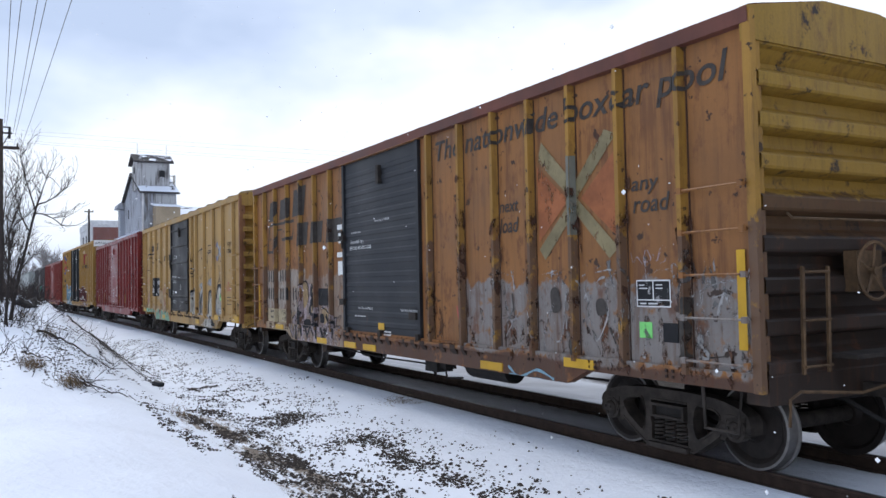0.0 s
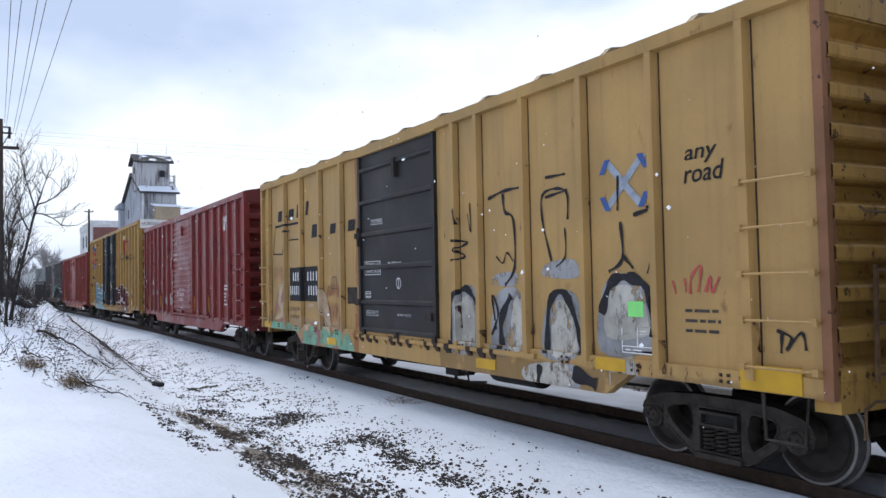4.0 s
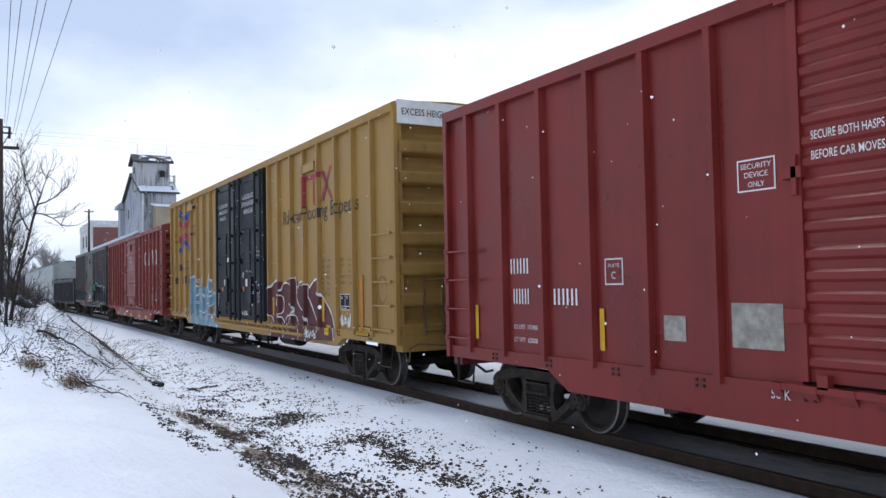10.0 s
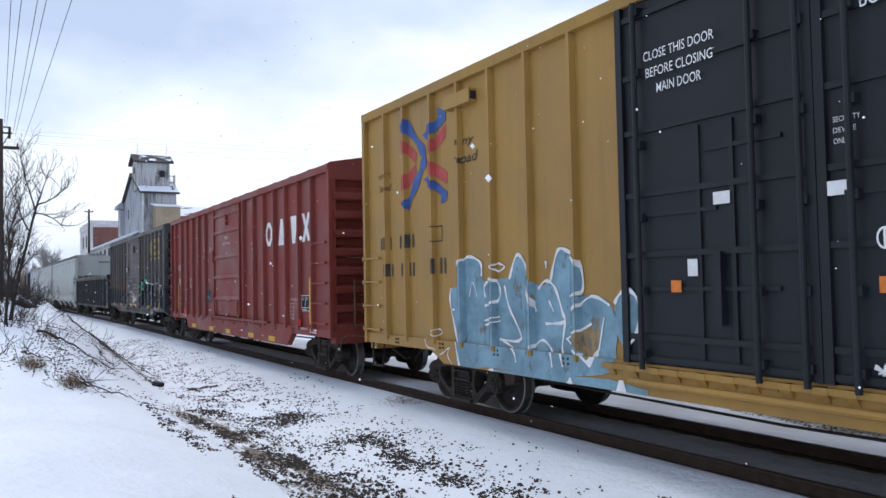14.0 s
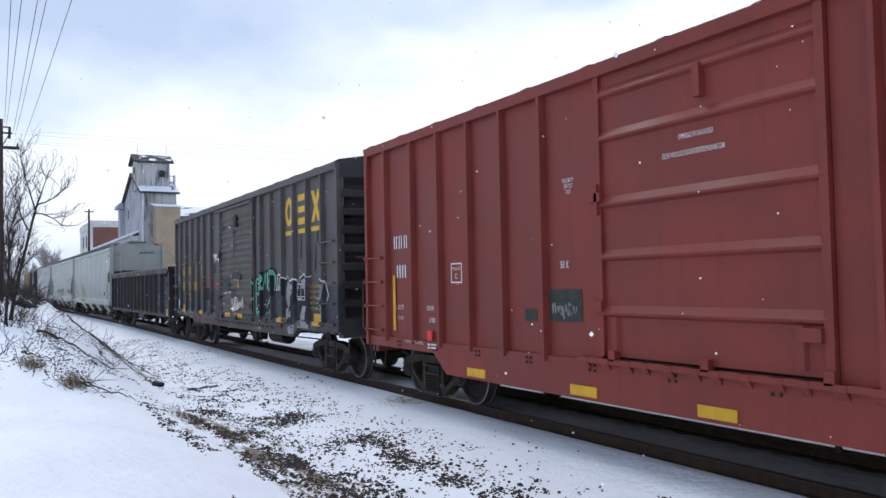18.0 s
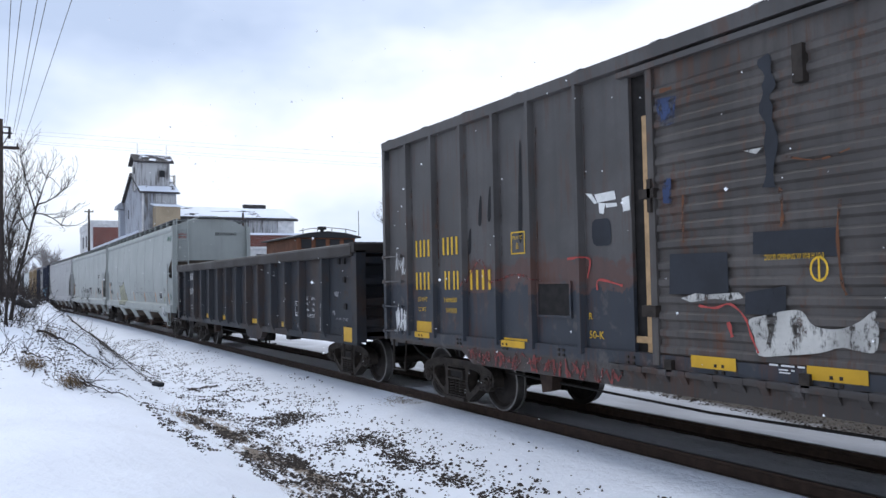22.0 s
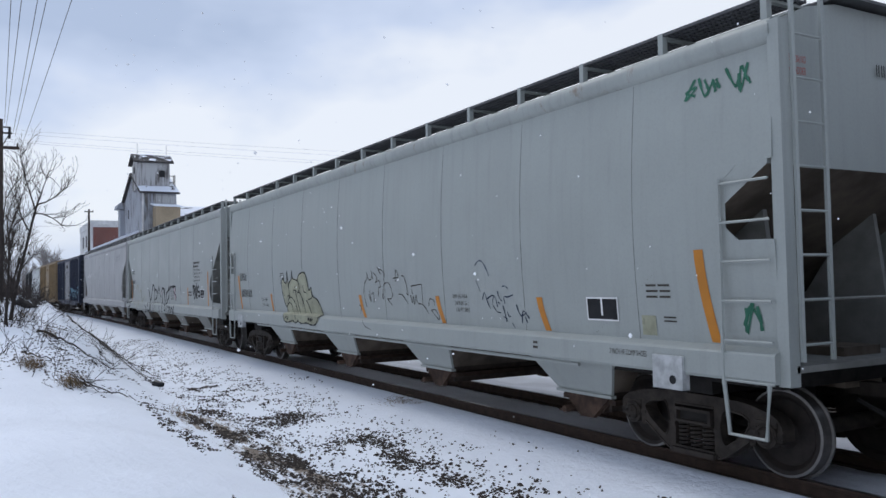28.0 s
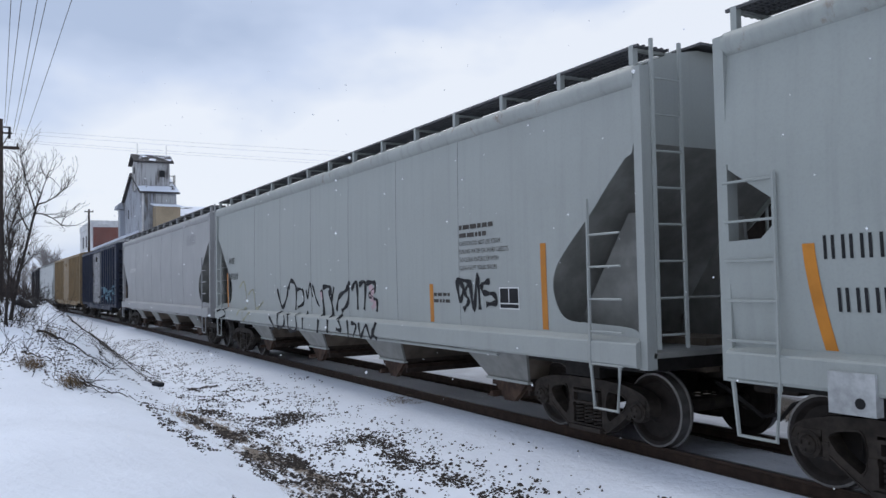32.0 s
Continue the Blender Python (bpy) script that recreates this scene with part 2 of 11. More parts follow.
RAIL_TOP = plain("polished_rail", (0.28, 0.27, 0.26), 0.35, 0.9, var=0.1)
TIE_WOOD = plain("tie_wood", (0.05, 0.04, 0.032), 0.9, var=0.4)
STEEL_DARK = plain("grimy_cast_steel", (0.034, 0.027, 0.022), 0.8, var=0.5, scale=7)
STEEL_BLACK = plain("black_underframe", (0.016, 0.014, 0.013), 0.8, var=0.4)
WHEEL_FACE = plain("wheel_face", (0.02, 0.015, 0.0125), 0.7, var=0.4)
WHEEL_RIM = plain("worn_rim", (0.2, 0.19, 0.18), 0.42, 0.8, var=0.2)
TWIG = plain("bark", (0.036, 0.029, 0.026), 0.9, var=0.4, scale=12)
# far bark paled to grey: distance haze put into its colour
FAR_TWIG = plain("hazed_far_bark", (0.2, 0.185, 0.18), 0.9, var=0.35, scale=3)
THICKET = plain("brown_thicket_bark", (0.085, 0.062, 0.05), 0.9, var=0.45, scale=5)
DRY_GRASS = plain("dry_grass", (0.2, 0.14, 0.08), 0.9, var=0.4)
YELLOW_MARK = plain("yellow_reflector", (0.6, 0.35, 0.02), 0.45, var=0.14, scale=3)
ORANGE_MARK = plain("orange_reflector", (0.52, 0.2, 0.02), 0.45, var=0.12, scale=3)
WHITE_PAINT = plain("white_lettering", (0.75, 0.75, 0.74), 0.55, var=0.08)
BLACK_PAINT = plain("black_lettering", (0.017, 0.017, 0.019), 0.8, var=0.25)
FADED_BLACK = plain("faded_black_lettering", (0.05, 0.042, 0.036), 0.6, var=0.3)
YELLOW_PAINT = plain("yellow_lettering", (0.68, 0.42, 0.03), 0.55, var=0.1)
MAROON_PAINT = worn("maroon_paint", (0.095, 0.028, 0.027), 0.02)
BLUE_PAINT = plain("blue_paint", (0.045, 0.1, 0.3), 0.55, var=0.2)
RED_PAINT = plain("red_paint", (0.42, 0.07, 0.06), 0.55, var=0.2)
PALE_BLUE = worn("pale_blue_paint", (0.18, 0.3, 0.37), 0.12)
MINT = worn("mint_paint", (0.14, 0.4, 0.29), 0.08)
SILVER = worn("silver_paint", (0.27, 0.27, 0.275), 0.2)
PALE_PINK = worn("pale_pink_paint", (0.5, 0.36, 0.38), 0.1)
OLIVE = worn("olive_paint", (0.31, 0.31, 0.22), 0.1)
NAVY_PATCH = worn("navy_patch", (0.02, 0.023, 0.03), 0.02)
WRAP = worn("torn_wrap", (0.47, 0.46, 0.43), 0.26)
RUST_STREAK = worn("rust_streak", (0.13, 0.05, 0.02), 0.25)
BLUE_SMEAR = worn("blue_smear", (0.03, 0.05, 0.12), 0.32)
RUST_BLEED = worn("rust_bleed", (0.062, 0.028, 0.016), 0.42, 0.85)
RUST_WASH = worn("rust_wash", (0.11, 0.05, 0.025), 0.5, 0.85)
LILAC = worn("lilac_spray", (0.33, 0.265, 0.27), 0.33)
CHALK = worn("chalky_spray", (0.42, 0.4, 0.35), 0.22)
TAN_SPRAY = worn("tan_spray", (0.29, 0.2, 0.1), 0.2)
CREAM = worn("cream_spray", (0.45, 0.34, 0.22), 0.14)
MAUVE = worn("mauve_spray", (0.3, 0.15, 0.13), 0.14)
MINT_FADED = worn("faded_mint_spray", (0.17, 0.34, 0.23), 0.16)
GREEN_PAINT = plain("green_paint", (0.03, 0.13, 0.08), 0.6, var=0.2, scale=3)
LIME = plain("lime_card", (0.25, 0.75, 0.2), 0.5, var=0.05)
PAPER = plain("paper_card", (0.75, 0.75, 0.72), 0.6, var=0.08)
WOOD_LOAD = plain("raw_lumber", (0.5, 0.33, 0.17), 0.7, var=0.2)

# ---------- ground ----------
PROFILE = [(-60, 0.7), (-12, 0.5), (-9, 0.36), (-7.2, 0.28), (-6.2, 0.12), (-5.4, -0.1), (-4.6, -0.3), (-3.4, -0.36), (-2.2, -0.28), (-1.3, -0.15), (-0.95, -0.1), (-0.86, -0.11),
           (-0.8, -0.2), (0.8, -0.2), (0.9, -0.15), (1.6, -0.2), (3.2, -0.45), (6, -0.45), (60, -0.4)]
PX, PZ = [p[0] for p in PROFILE], [p[1] for p in PROFILE]


def ground_z(x, y):
    yy = y - bend(x)
    z = float(np.interp(yy, PX, PZ))
    near = ease(abs(yy), 0.95, 2.2)
    z += near * (0.05 * noise.noise((x * 0.35, y * 0.5, 0)) + 0.022 * noise.noise((x * 1.3, y * 1.6, 3)) + 0.008 * noise.noise((x * 5, y * 5, 7)))
    if x < -11 and yy < -2:
        top = -6.4 + min(2.0, max(0.0, (-x - 22) * 0.055))
        rise = ease(-yy, -(top + 2.6), -top) * ease(-x, 12.0, 27.0)
        lump = 1 + 0.35 * noise.noise((x * 0.28, y * 0.4, 11)) + 0.12 * noise.noise((x * 1.1, y * 1.1, 5))
        z += 1.12 * rise * lump
        z += rise * (0.05 * noise.noise((x * 2.3, y * 2.6, 15)) + 0.03 * noise.noise((x * 5.0, y * 5.5, 25)))
        z += 0.25 * ease(-yy, 7, 12) * ease(-x, 20, 40)
    far = max(abs(x), abs(y))
    if far > 250:
        z += (far - 250) * 0.004 + 3 * noise.noise((x * 0.004, y * 0.004, 2)) * ease(far, 250, 500)
    return z


def graded(lo, a, b, hi, step, grow):
    pts = list(np.arange(a, b + 1e-6, step))
    d, x = step, a
    while x > lo:
        d *= grow
        x -= d
        pts.insert(0, max(x, lo))
    d, x = step, b
    while x < hi:
        d *= grow
        x += d
        pts.append(min(x, hi))
    return pts


def build_ground():
    xs = graded(-2500, -26, -3, 2500, 0.17, 1.035)
    ys = graded(-2500, -9, 1.6, 2500, 0.12, 1.06)
    v = [(x, y + bend(max(x, -260)) * (1 - ease(abs(y), 60, 200)), 0) for x in xs for y in ys]
    v = [(x, y, ground_z(x, y)) for x, y, _ in v]
    n = len(ys)
    f = [(i * n + j, (i + 1) * n + j, (i + 1) * n + j + 1, i * n + j + 1) for i in range(len(xs) - 1) for j in range(n - 1)]
    me = bpy.data.meshes.new("ground")
    me.from_pydata(v, [], f)
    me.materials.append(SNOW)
    me.polygons.foreach_set("use_smooth", [True] * len(f))
    tagged(new("ground", me), "trampled white snow over gravel and earth", "ground", kind="structure")


build_ground()

TRACK_X = [60 - 2.0 * i for i in range(61)] + [-60 - 4.0 * i for i in range(1, 60)]


def along(prof, name, mats, mat_ids, label, category):
    """A profile of (y, z) points drawn along the line, closed."""
    n = len(prof)
    s = Shape()
    vs = []
    for x in TRACK_X:
        vs += [(x, bend(x) + y, z) for y, z in prof]
    s.v = vs
    for i in range(len(TRACK_X) - 1):
        for j in range(n):
            s.f.append((i * n + j, (i + 1) * n + j, (i + 1) * n + (j + 1) % n, i * n + (j + 1) % n))
            s.m.append(mat_ids[j])
    return tagged(part(name, s, mats), label, category, kind="structure")


for yr in (-0.752, 0.752):
    web = [(-0.07, -0.17), (-0.07, -0.155), (-0.012, -0.135), (-0.012, -0.045), (-0.036, -0.035), (-0.036, -0.004), (-0.03, 0.0), (0.03, 0.0), (0.036, -0.004),
           (0.036, -0.035), (0.012, -0.045), (0.012, -0.135), (0.07, -0.155), (0.07, -0.17)]
    along([(yr + a, b) for a, b in web], "rail", [RAIL_WEB, RAIL_TOP], [0, 0, 0, 0, 0, 0, 1, 0, 0, 0, 0, 0, 0, 0], "rust-brown steel rail with a polished running surface", "rail")

along([(-0.68, -0.17), (-0.3, -0.125), (0.0, -0.115), (0.3, -0.125), (0.68, -0.17), (0.0, -0.24)], "trackbed", [BED], [0] * 6, "dirty grey snow and ballast between the rails", "trackbed")
along([(-0.9, -0.135), (-0.87, -0.115), (-0.8, -0.14), (-0.8, -0.2), (-0.9, -0.22)], "ballast_edge", [BALLAST], [0] * 5, "dark ballast along the near rail", "trackbed")
along([(0.8, -0.165), (0.86, -0.13), (0.95, -0.135), (1.02, -0.26), (0.8, -0.26)], "ballast_edge", [BALLAST], [0] * 5, "dark ballast beyond the far rail", "trackbed")


def build_ties():
    tie = Shape().box(-0.115, 0.115, -1.02, 1.02, -0.34, -0.165).mesh("tie", TIE_WOOD)
    bed = tagged(new("sleepers"), "dark creosoted wooden ties mostly buried in snow", "sleepers", kind="structure")
    for i in range(110):
        x = 2 - 0.53 * i
        o = part("tie", tie, None, bed)
        o.matrix_basis = pose(x, bend(x), 0.0, 0, 0, random.uniform(-1, 1))


build_ties()


def build_stones():
    """Loose gravel that shows through the snow: a bare strip in the ditch and scattered bits on the shoulder."""
    rnd = random.Random(4)
    s = Shape()
    count = 0
    while count < 18900:
        pick = rnd.random()
        if count >= 17500:
            # the gravel lane past the far rail
            x = rnd.uniform(-14.0, -3.0)
            y = 2.7 - 0.13 * x + abs(rnd.gauss(0, 0.55))
        elif pick < 0.3:
            # the strip runs down the ditch from the foot of the bank
            x = rnd.uniform(-15.2, -4.0)
            mid = -4.12 + 0.027 * x + 0.08 * math.sin(x * 1.1)
            y = rnd.gauss(mid, 0.46)
            n = 0.9 * noise.noise((x * 0.55, y * 2.4, 21)) + 0.5 * noise.noise((x * 3.1, y * 5.2, 8)) + 0.12 - 0.35 * abs(y - mid)
            if n < rnd.uniform(-0.15, 0.4):
                continue
        elif pick < 0.58:
            # looser clumps halfway up the shoulder
            x = rnd.uniform(-19.0, -3.0)
            mid = -2.45 + 0.05 * x + 0.1 * math.sin(x * 0.9)
            y = rnd.gauss(mid, 0.33)
            n = noise.noise((x * 0.7, y * 1.6, 47)) + 0.6 * noise.noise((x * 2.4, y * 4.0, 5))
            if n < rnd.uniform(-0.05, 0.6):
                continue
        else:
            x = 4.0 - 41 * rnd.random() ** 1.15
            y = rnd.uniform(-4.3, -1.25)
            edge = 0.5 * noise.noise((x * 0.5, y * 1.2, 33)) + 0.6 * noise.noise((x * 2.3, y * 3.1, 3))
            if edge + 0.18 - 0.45 * ease(y, -2.4, -1.3) < rnd.uniform(-0.1, 0.75):
                continue
        r = rnd.uniform(0.008, 0.021) * (1.6 if rnd.random() < 0.1 else 1.0)
        z = ground_z(x, y) + r * 0.2
        a = rnd.uniform(0, 6.28)
        sx, sy, sz = r * rnd.uniform(0.8, 1.5), r * rnd.uniform(0.7, 1.1), r * rnd.uniform(0.5, 0.9)
        ca, sa = math.cos(a), math.sin(a)
        base = [(1, 0, -0.3), (0.4, 0.9, -0.2), (-0.7, 0.7, -0.3), (-1, -0.2, -0.2), (-0.2, -1, -0.3), (0.1, 0.2, 1.0), (0.6, -0.5, 0.7), (-0.5, 0.1, 0.8)]
        vs = []
        for bx, by, bz in base:
            px, py = bx * sx * rnd.uniform(0.8, 1.2), by * sy * rnd.uniform(0.8, 1.2)
            vs.append((x + px * ca - py * sa, y + px * sa + py * ca, z + bz * sz))
        s.add(vs, [(0, 1, 5), (0, 5, 6), (1, 2, 7, 5), (2, 3, 7), (3, 4, 6, 7), (4, 0, 6), (5, 7, 6)])
        count += 1
    tagged(part("gravel", s, STONE), "dark crushed stones poking through thin snow", "gravel", kind="stuff")


build_stones()
# ---------- train: shared running gear ----------
WHEEL_R = 0.43


def make_gear():
    wheel = Shape().lathe([(-0.07, 0.0), (-0.09, 0.085), (-0.085, 0.115), (-0.035, 0.15), (-0.015, 0.32), (-0.06, 0.365), (-0.067, 0.405), (-0.06, 0.43),
                           (0.055, 0.437), (0.06, 0.462), (0.082, 0.462), (0.084, 0.40), (0.04, 0.36), (0.03, 0.15), (0.08, 0.11), (0.08, 0.0)], 44,
                          mats=[0, 0, 0, 0, 0, 0, 1, 1, 1, 1, 0, 0, 0, 0, 0]).mesh("wheel", [WHEEL_FACE, WHEEL_RIM])
    axle = Shape().lathe([(-1.02, 0.0), (-1.02, 0.075), (-0.8, 0.08), (-0.3, 0.085), (0.3, 0.085), (0.8, 0.08), (1.02, 0.075), (1.02, 0.0)], 14).mesh("wheelset", STEEL_DARK)
    for me in (wheel, axle):
        me.polygons.foreach_set("use_smooth", [True] * len(me.polygons))
        me.set_sharp_from_angle(angle=radians(30))
    f = Shape()
    y0, y1 = -0.085, 0.085

    def spans(x):
        """Solid heights of the casting at a distance x from its middle."""
        top = float(np.interp(x, [0, 0.34, 0.66, 0.8, 0.98, 1.07, 1.1], [0.735, 0.735, 0.715, 0.69, 0.64, 0.585, 0.52]))
        if x < 0.27:
            return [(0.085 + 0.02 * (x / 0.27) ** 4, 0.165), (0.6, top)]
        if x < 0.355:
            return [(0.095, 0.38), (0.38, top)]
        if x < 0.72:
            k = (x - 0.355) / 0.365
            low = 0.1 + 0.24 * max(0.0, k) ** 1.15
            a, b = low + 0.115, 0.615 - 0.04 * k
            soft = min(1.0, (x - 0.355) / 0.06) ** 0.5 * min(1.0, (0.72 - x) / 0.08) ** 0.5
            m = a + (b - a) * 0.55
            return [(low, m - (m - a) * soft), (m + (b - m) * soft, top)]
        if x < 0.79:
            return [(0.31, 0.45), (0.45, top)]
        if x < 1.04:
            return [(0.515, 0.55), (0.55, top)]
        return [(0.39, 0.45), (0.45, top)]

    stops = sorted(set([round(v, 4) for v in np.linspace(0, 1.1, 45)] + [0.27, 0.355, 0.72, 0.79, 1.04]))
    for sgn in (-1, 1):
        for xa, xb in zip(stops, stops[1:]):
            for (a0, a1), (b0, b1) in zip(spans(xa + 1e-5), spans(xb - 1e-5)):
                f.prism([(sgn * xa, a0), (sgn * xb, b0), (sgn * xb, b1), (sgn * xa, a1)], y0, y1)
                # the raised flange round the casting
                f.prism([(sgn * xa, a1 - 0.022), (sgn * xb, b1 - 0.022), (sgn * xb, b1), (sgn * xa, a1)], y0 - 0.012, y0)
                f.prism([(sgn * xa, a0), (sgn * xb, b0), (sgn * xb, b0 + 0.022), (sgn * xa, a0 + 0.022)], y0 - 0.012, y0)
        f.prism([(sgn * 0.8, 0.4), (sgn * 1.03, 0.4), (sgn * 1.0, 0.52), (sgn * 0.83, 0.52)], y0 - 0.03, y1)
    f.box(-0.3, 0.3, y0 - 0.06, y1, 0.09, 0.14)
    # the bolster's end, hollow, over the springs
    f.box(-0.25, 0.25, y0 - 0.04, y1, 0.545, 0.575).box(-0.25, 0.25, y0 - 0.04, y1, 0.42, 0.445).box(-0.25, -0.215, y0 - 0.04, y1, 0.445, 0.545).box(0.215, 0.25, y0 - 0.04, y1, 0.445, 0.545).box(-0.215, 0.215, y0 + 0.05, y1, 0.445, 0.545)
    frame_me = f.mesh("side_frame", STEEL_DARK)
    spring = Shape()
    for k in range(6):
        z = 0.16 + k * 0.043
        ring = [(0.07 * math.cos(a), 0.07 * math.sin(a), z + 0.043 * a / 6.283) for a in np.linspace(0, 6.283, 11)]
        spring.tube(ring, 0.0145, n=5, cap=False)
    spring_me = spring.mesh("spring", STEEL_DARK)
    cap = Shape().lathe([(-0.1, 0.0), (-0.1, 0.06), (-0.075, 0.085), (-0.05, 0.09), (-0.045, 0.125), (0.06, 0.125)], 18)
    for a in (0.5, 2.6, 4.7):
        cap.box(0.045 * math.cos(a) - 0.014, 0.045 * math.cos(a) + 0.014, -0.118, -0.1, 0.045 * math.sin(a) - 0.014, 0.045 * math.sin(a) + 0.014)
    cap_me = cap.mesh("bearing_cap", STEEL_DARK)
    bolster = Shape().box(-0.2, 0.2, -1.08, 1.08, 0.44, 0.56).box(-0.28, 0.28, -0.55, 0.55, 0.5, 0.72).box(-0.5, -0.42, -0.7, 0.7, 0.3, 0.42).box(0.42, 0.5, -0.7, 0.7, 0.3, 0.42)
    return wheel, axle, frame_me, spring_me, cap_me, bolster.mesh("truck_bolster", STEEL_BLACK)


WHEEL_ME, AXLE_ME, FRAME_ME, SPRING_ME, CAP_ME, BOLSTER_ME = make_gear()
WHEELSETS = []
CARS = []


def add_trucks(car, centres, base=1.83):
    for cx in centres:
        b = part("truck_bolster", BOLSTER_ME, None, car)
        b.location = (cx, 0, 0)
        for sy in (-1, 1):
            fr = part("side_frame", FRAME_ME, None, car, "grimy cast-steel truck side frame")
            fr.matrix_basis = pose(cx, sy * 1.0, 0.0, 0, 0, 0 if sy < 0 else 180)
            for dx in (-0.165, 0.0, 0.165):
                sp = part("spring", SPRING_ME, None, fr)
                sp.location = (dx, -0.03, 0)
            for dx in (-base / 2, base / 2):
                cp = part("bearing_cap", CAP_ME, None, fr)
                cp.location = (dx, -0.06, WHEEL_R)
        for dx in (-base / 2, base / 2):
            ws = part("wheelset", AXLE_ME, None, car)
            ws.location = (cx + dx, 0, WHEEL_R)
            for sy in (-1, 1):
                w = part("wheel", WHEEL_ME, None, ws, "dark steel wheel with a bright worn rim")
                w.matrix_basis = pose(0, sy * 0.775, 0, 0, 0, 0 if sy < 0 else 180)
            WHEELSETS.append((ws, cx + dx))


def add_coupler(car, x, reach, sgn):
    s = Shape()
    e = x + sgn * reach
    s.box(min(x - sgn * 0.4, e - sgn * 0.25), max(x - sgn * 0.4, e - sgn * 0.25), -0.07, 0.07, 0.77, 0.9)
    s.prism([(e - sgn * 0.28, -0.12), (e - sgn * 0.02, -0.16), (e + sgn * 0.06, -0.06), (e + sgn * 0.0, 0.02), (e - sgn * 0.05, 0.16), (e - sgn * 0.28, 0.13)], 0.68, 0.98, "z")
    part("coupler", s, STEEL_DARK, car, "rusty knuckle coupler")
    h = Shape().tube([(x - sgn * 0.1, -0.25, 0.75), (x + sgn * 0.25, -0.3, 0.62), (e - sgn * 0.1, -0.2, 0.42), (e, -0.12, 0.45)], 0.024, n=6)
    part("air_hose", h, STEEL_BLACK, car)


def under_gear(car, L, near=True):
    s = Shape().box(-L / 2 + 0.15, L / 2 - 0.15, -0.24, 0.24, 0.72, 1.02)
    for i in range(9):
        x = -L / 2 + 2.8 + i * (L - 5.6) / 8
        s.box(x - 0.06, x + 0.06, -1.4, 1.4, 0.86, 1.02)
    part("centre_sill", s, STEEL_BLACK, car)
    tank = Shape().tube([(-0.4, 0.75, 0.72), (0.7, 0.75, 0.72)], 0.19, n=14)
    part("air_reservoir", tank, STEEL_BLACK, car)
    rod = Shape().tube([(-L / 2 + 3, 0.35, 0.6), (-1, 0.35, 0.55), (1, -0.3, 0.55), (L / 2 - 3, -0.3, 0.6)], 0.02, n=5)
    rod.box(1.0, 1.35, -0.55, -0.25, 0.5, 0.75).box(1.9, 2.1, -0.8, -0.6, 0.56, 0.76)
    part("brake_rigging", rod, STEEL_BLACK, car)
    v = Shape().box(0.9, 1.3, -1.25, -0.95, 0.5, 0.86).box(1.28, 1.5, -1.2, -1.0, 0.56, 0.78).tube([(0.95, -1.1, 0.52), (0.98, -1.1, 0.4)], 0.03, n=6).tube([(1.4, -1.15, 0.58), (1.45, -1.15, 0.42), (1.9, -1.12, 0.46)], 0.018, n=5)
    part("brake_valve", v, STEEL_BLACK, car)
    if near:
        part("air_reservoir", Shape().tube([(2.0, -0.95, 0.66), (3.1, -0.95, 0.66)], 0.19, n=14), STEEL_BLACK, car)
    part("brake_pipe", Shape().tube([(-L / 2 + 3.2, -1.15, 0.66), (-1.0, -1.18, 0.58), (1.0, -1.15, 0.6)], 0.016, n=5), STEEL_BLACK, car)
    part("hanger_bracket", Shape().prism([(-L / 2 + 4.1, 0.95), (-L / 2 + 4.45, 0.95), (-L / 2 + 4.4, 0.55), (-L / 2 + 4.2, 0.5)], -1.3, -1.15), RAIL_WEB, car)


# ---------- paint laid on a car's side ----------
def cut_strip(poly, a, b):
    """A convex polygon of (x, z), cut to a <= x <= b."""
    for lim, keep_more in ((a, True), (b, False)):
        out = []
        for i, p in enumerate(poly):
            q = poly[(i + 1) % len(poly)]
            pin = p[0] >= lim if keep_more else p[0] <= lim
            qin = q[0] >= lim if keep_more else q[0] <= lim
            if pin:
                out.append(p)
            if pin != qin:
                k = (lim - p[0]) / (q[0] - p[0])
                out.append((lim, p[1] + k * (q[1] - p[1])))
        poly = out
        if len(poly) < 3:
            return []
    return poly


MANY = ("graffiti", "small_print", "door_print", "slogan", "panel_print", "panel_line", "reporting_mark", "warning_plate", "drip")


SILLS, KEEP = {}, []
END_IRON = plain("rusty_end_iron", (0.11, 0.065, 0.032), 0.7, var=0.4)
# dark rust colour for weld dirt and the shadow line beside a post
SEAM = plain("dirt_shadow_seam", (0.05, 0.026, 0.017), 0.85, var=0.4, scale=4)


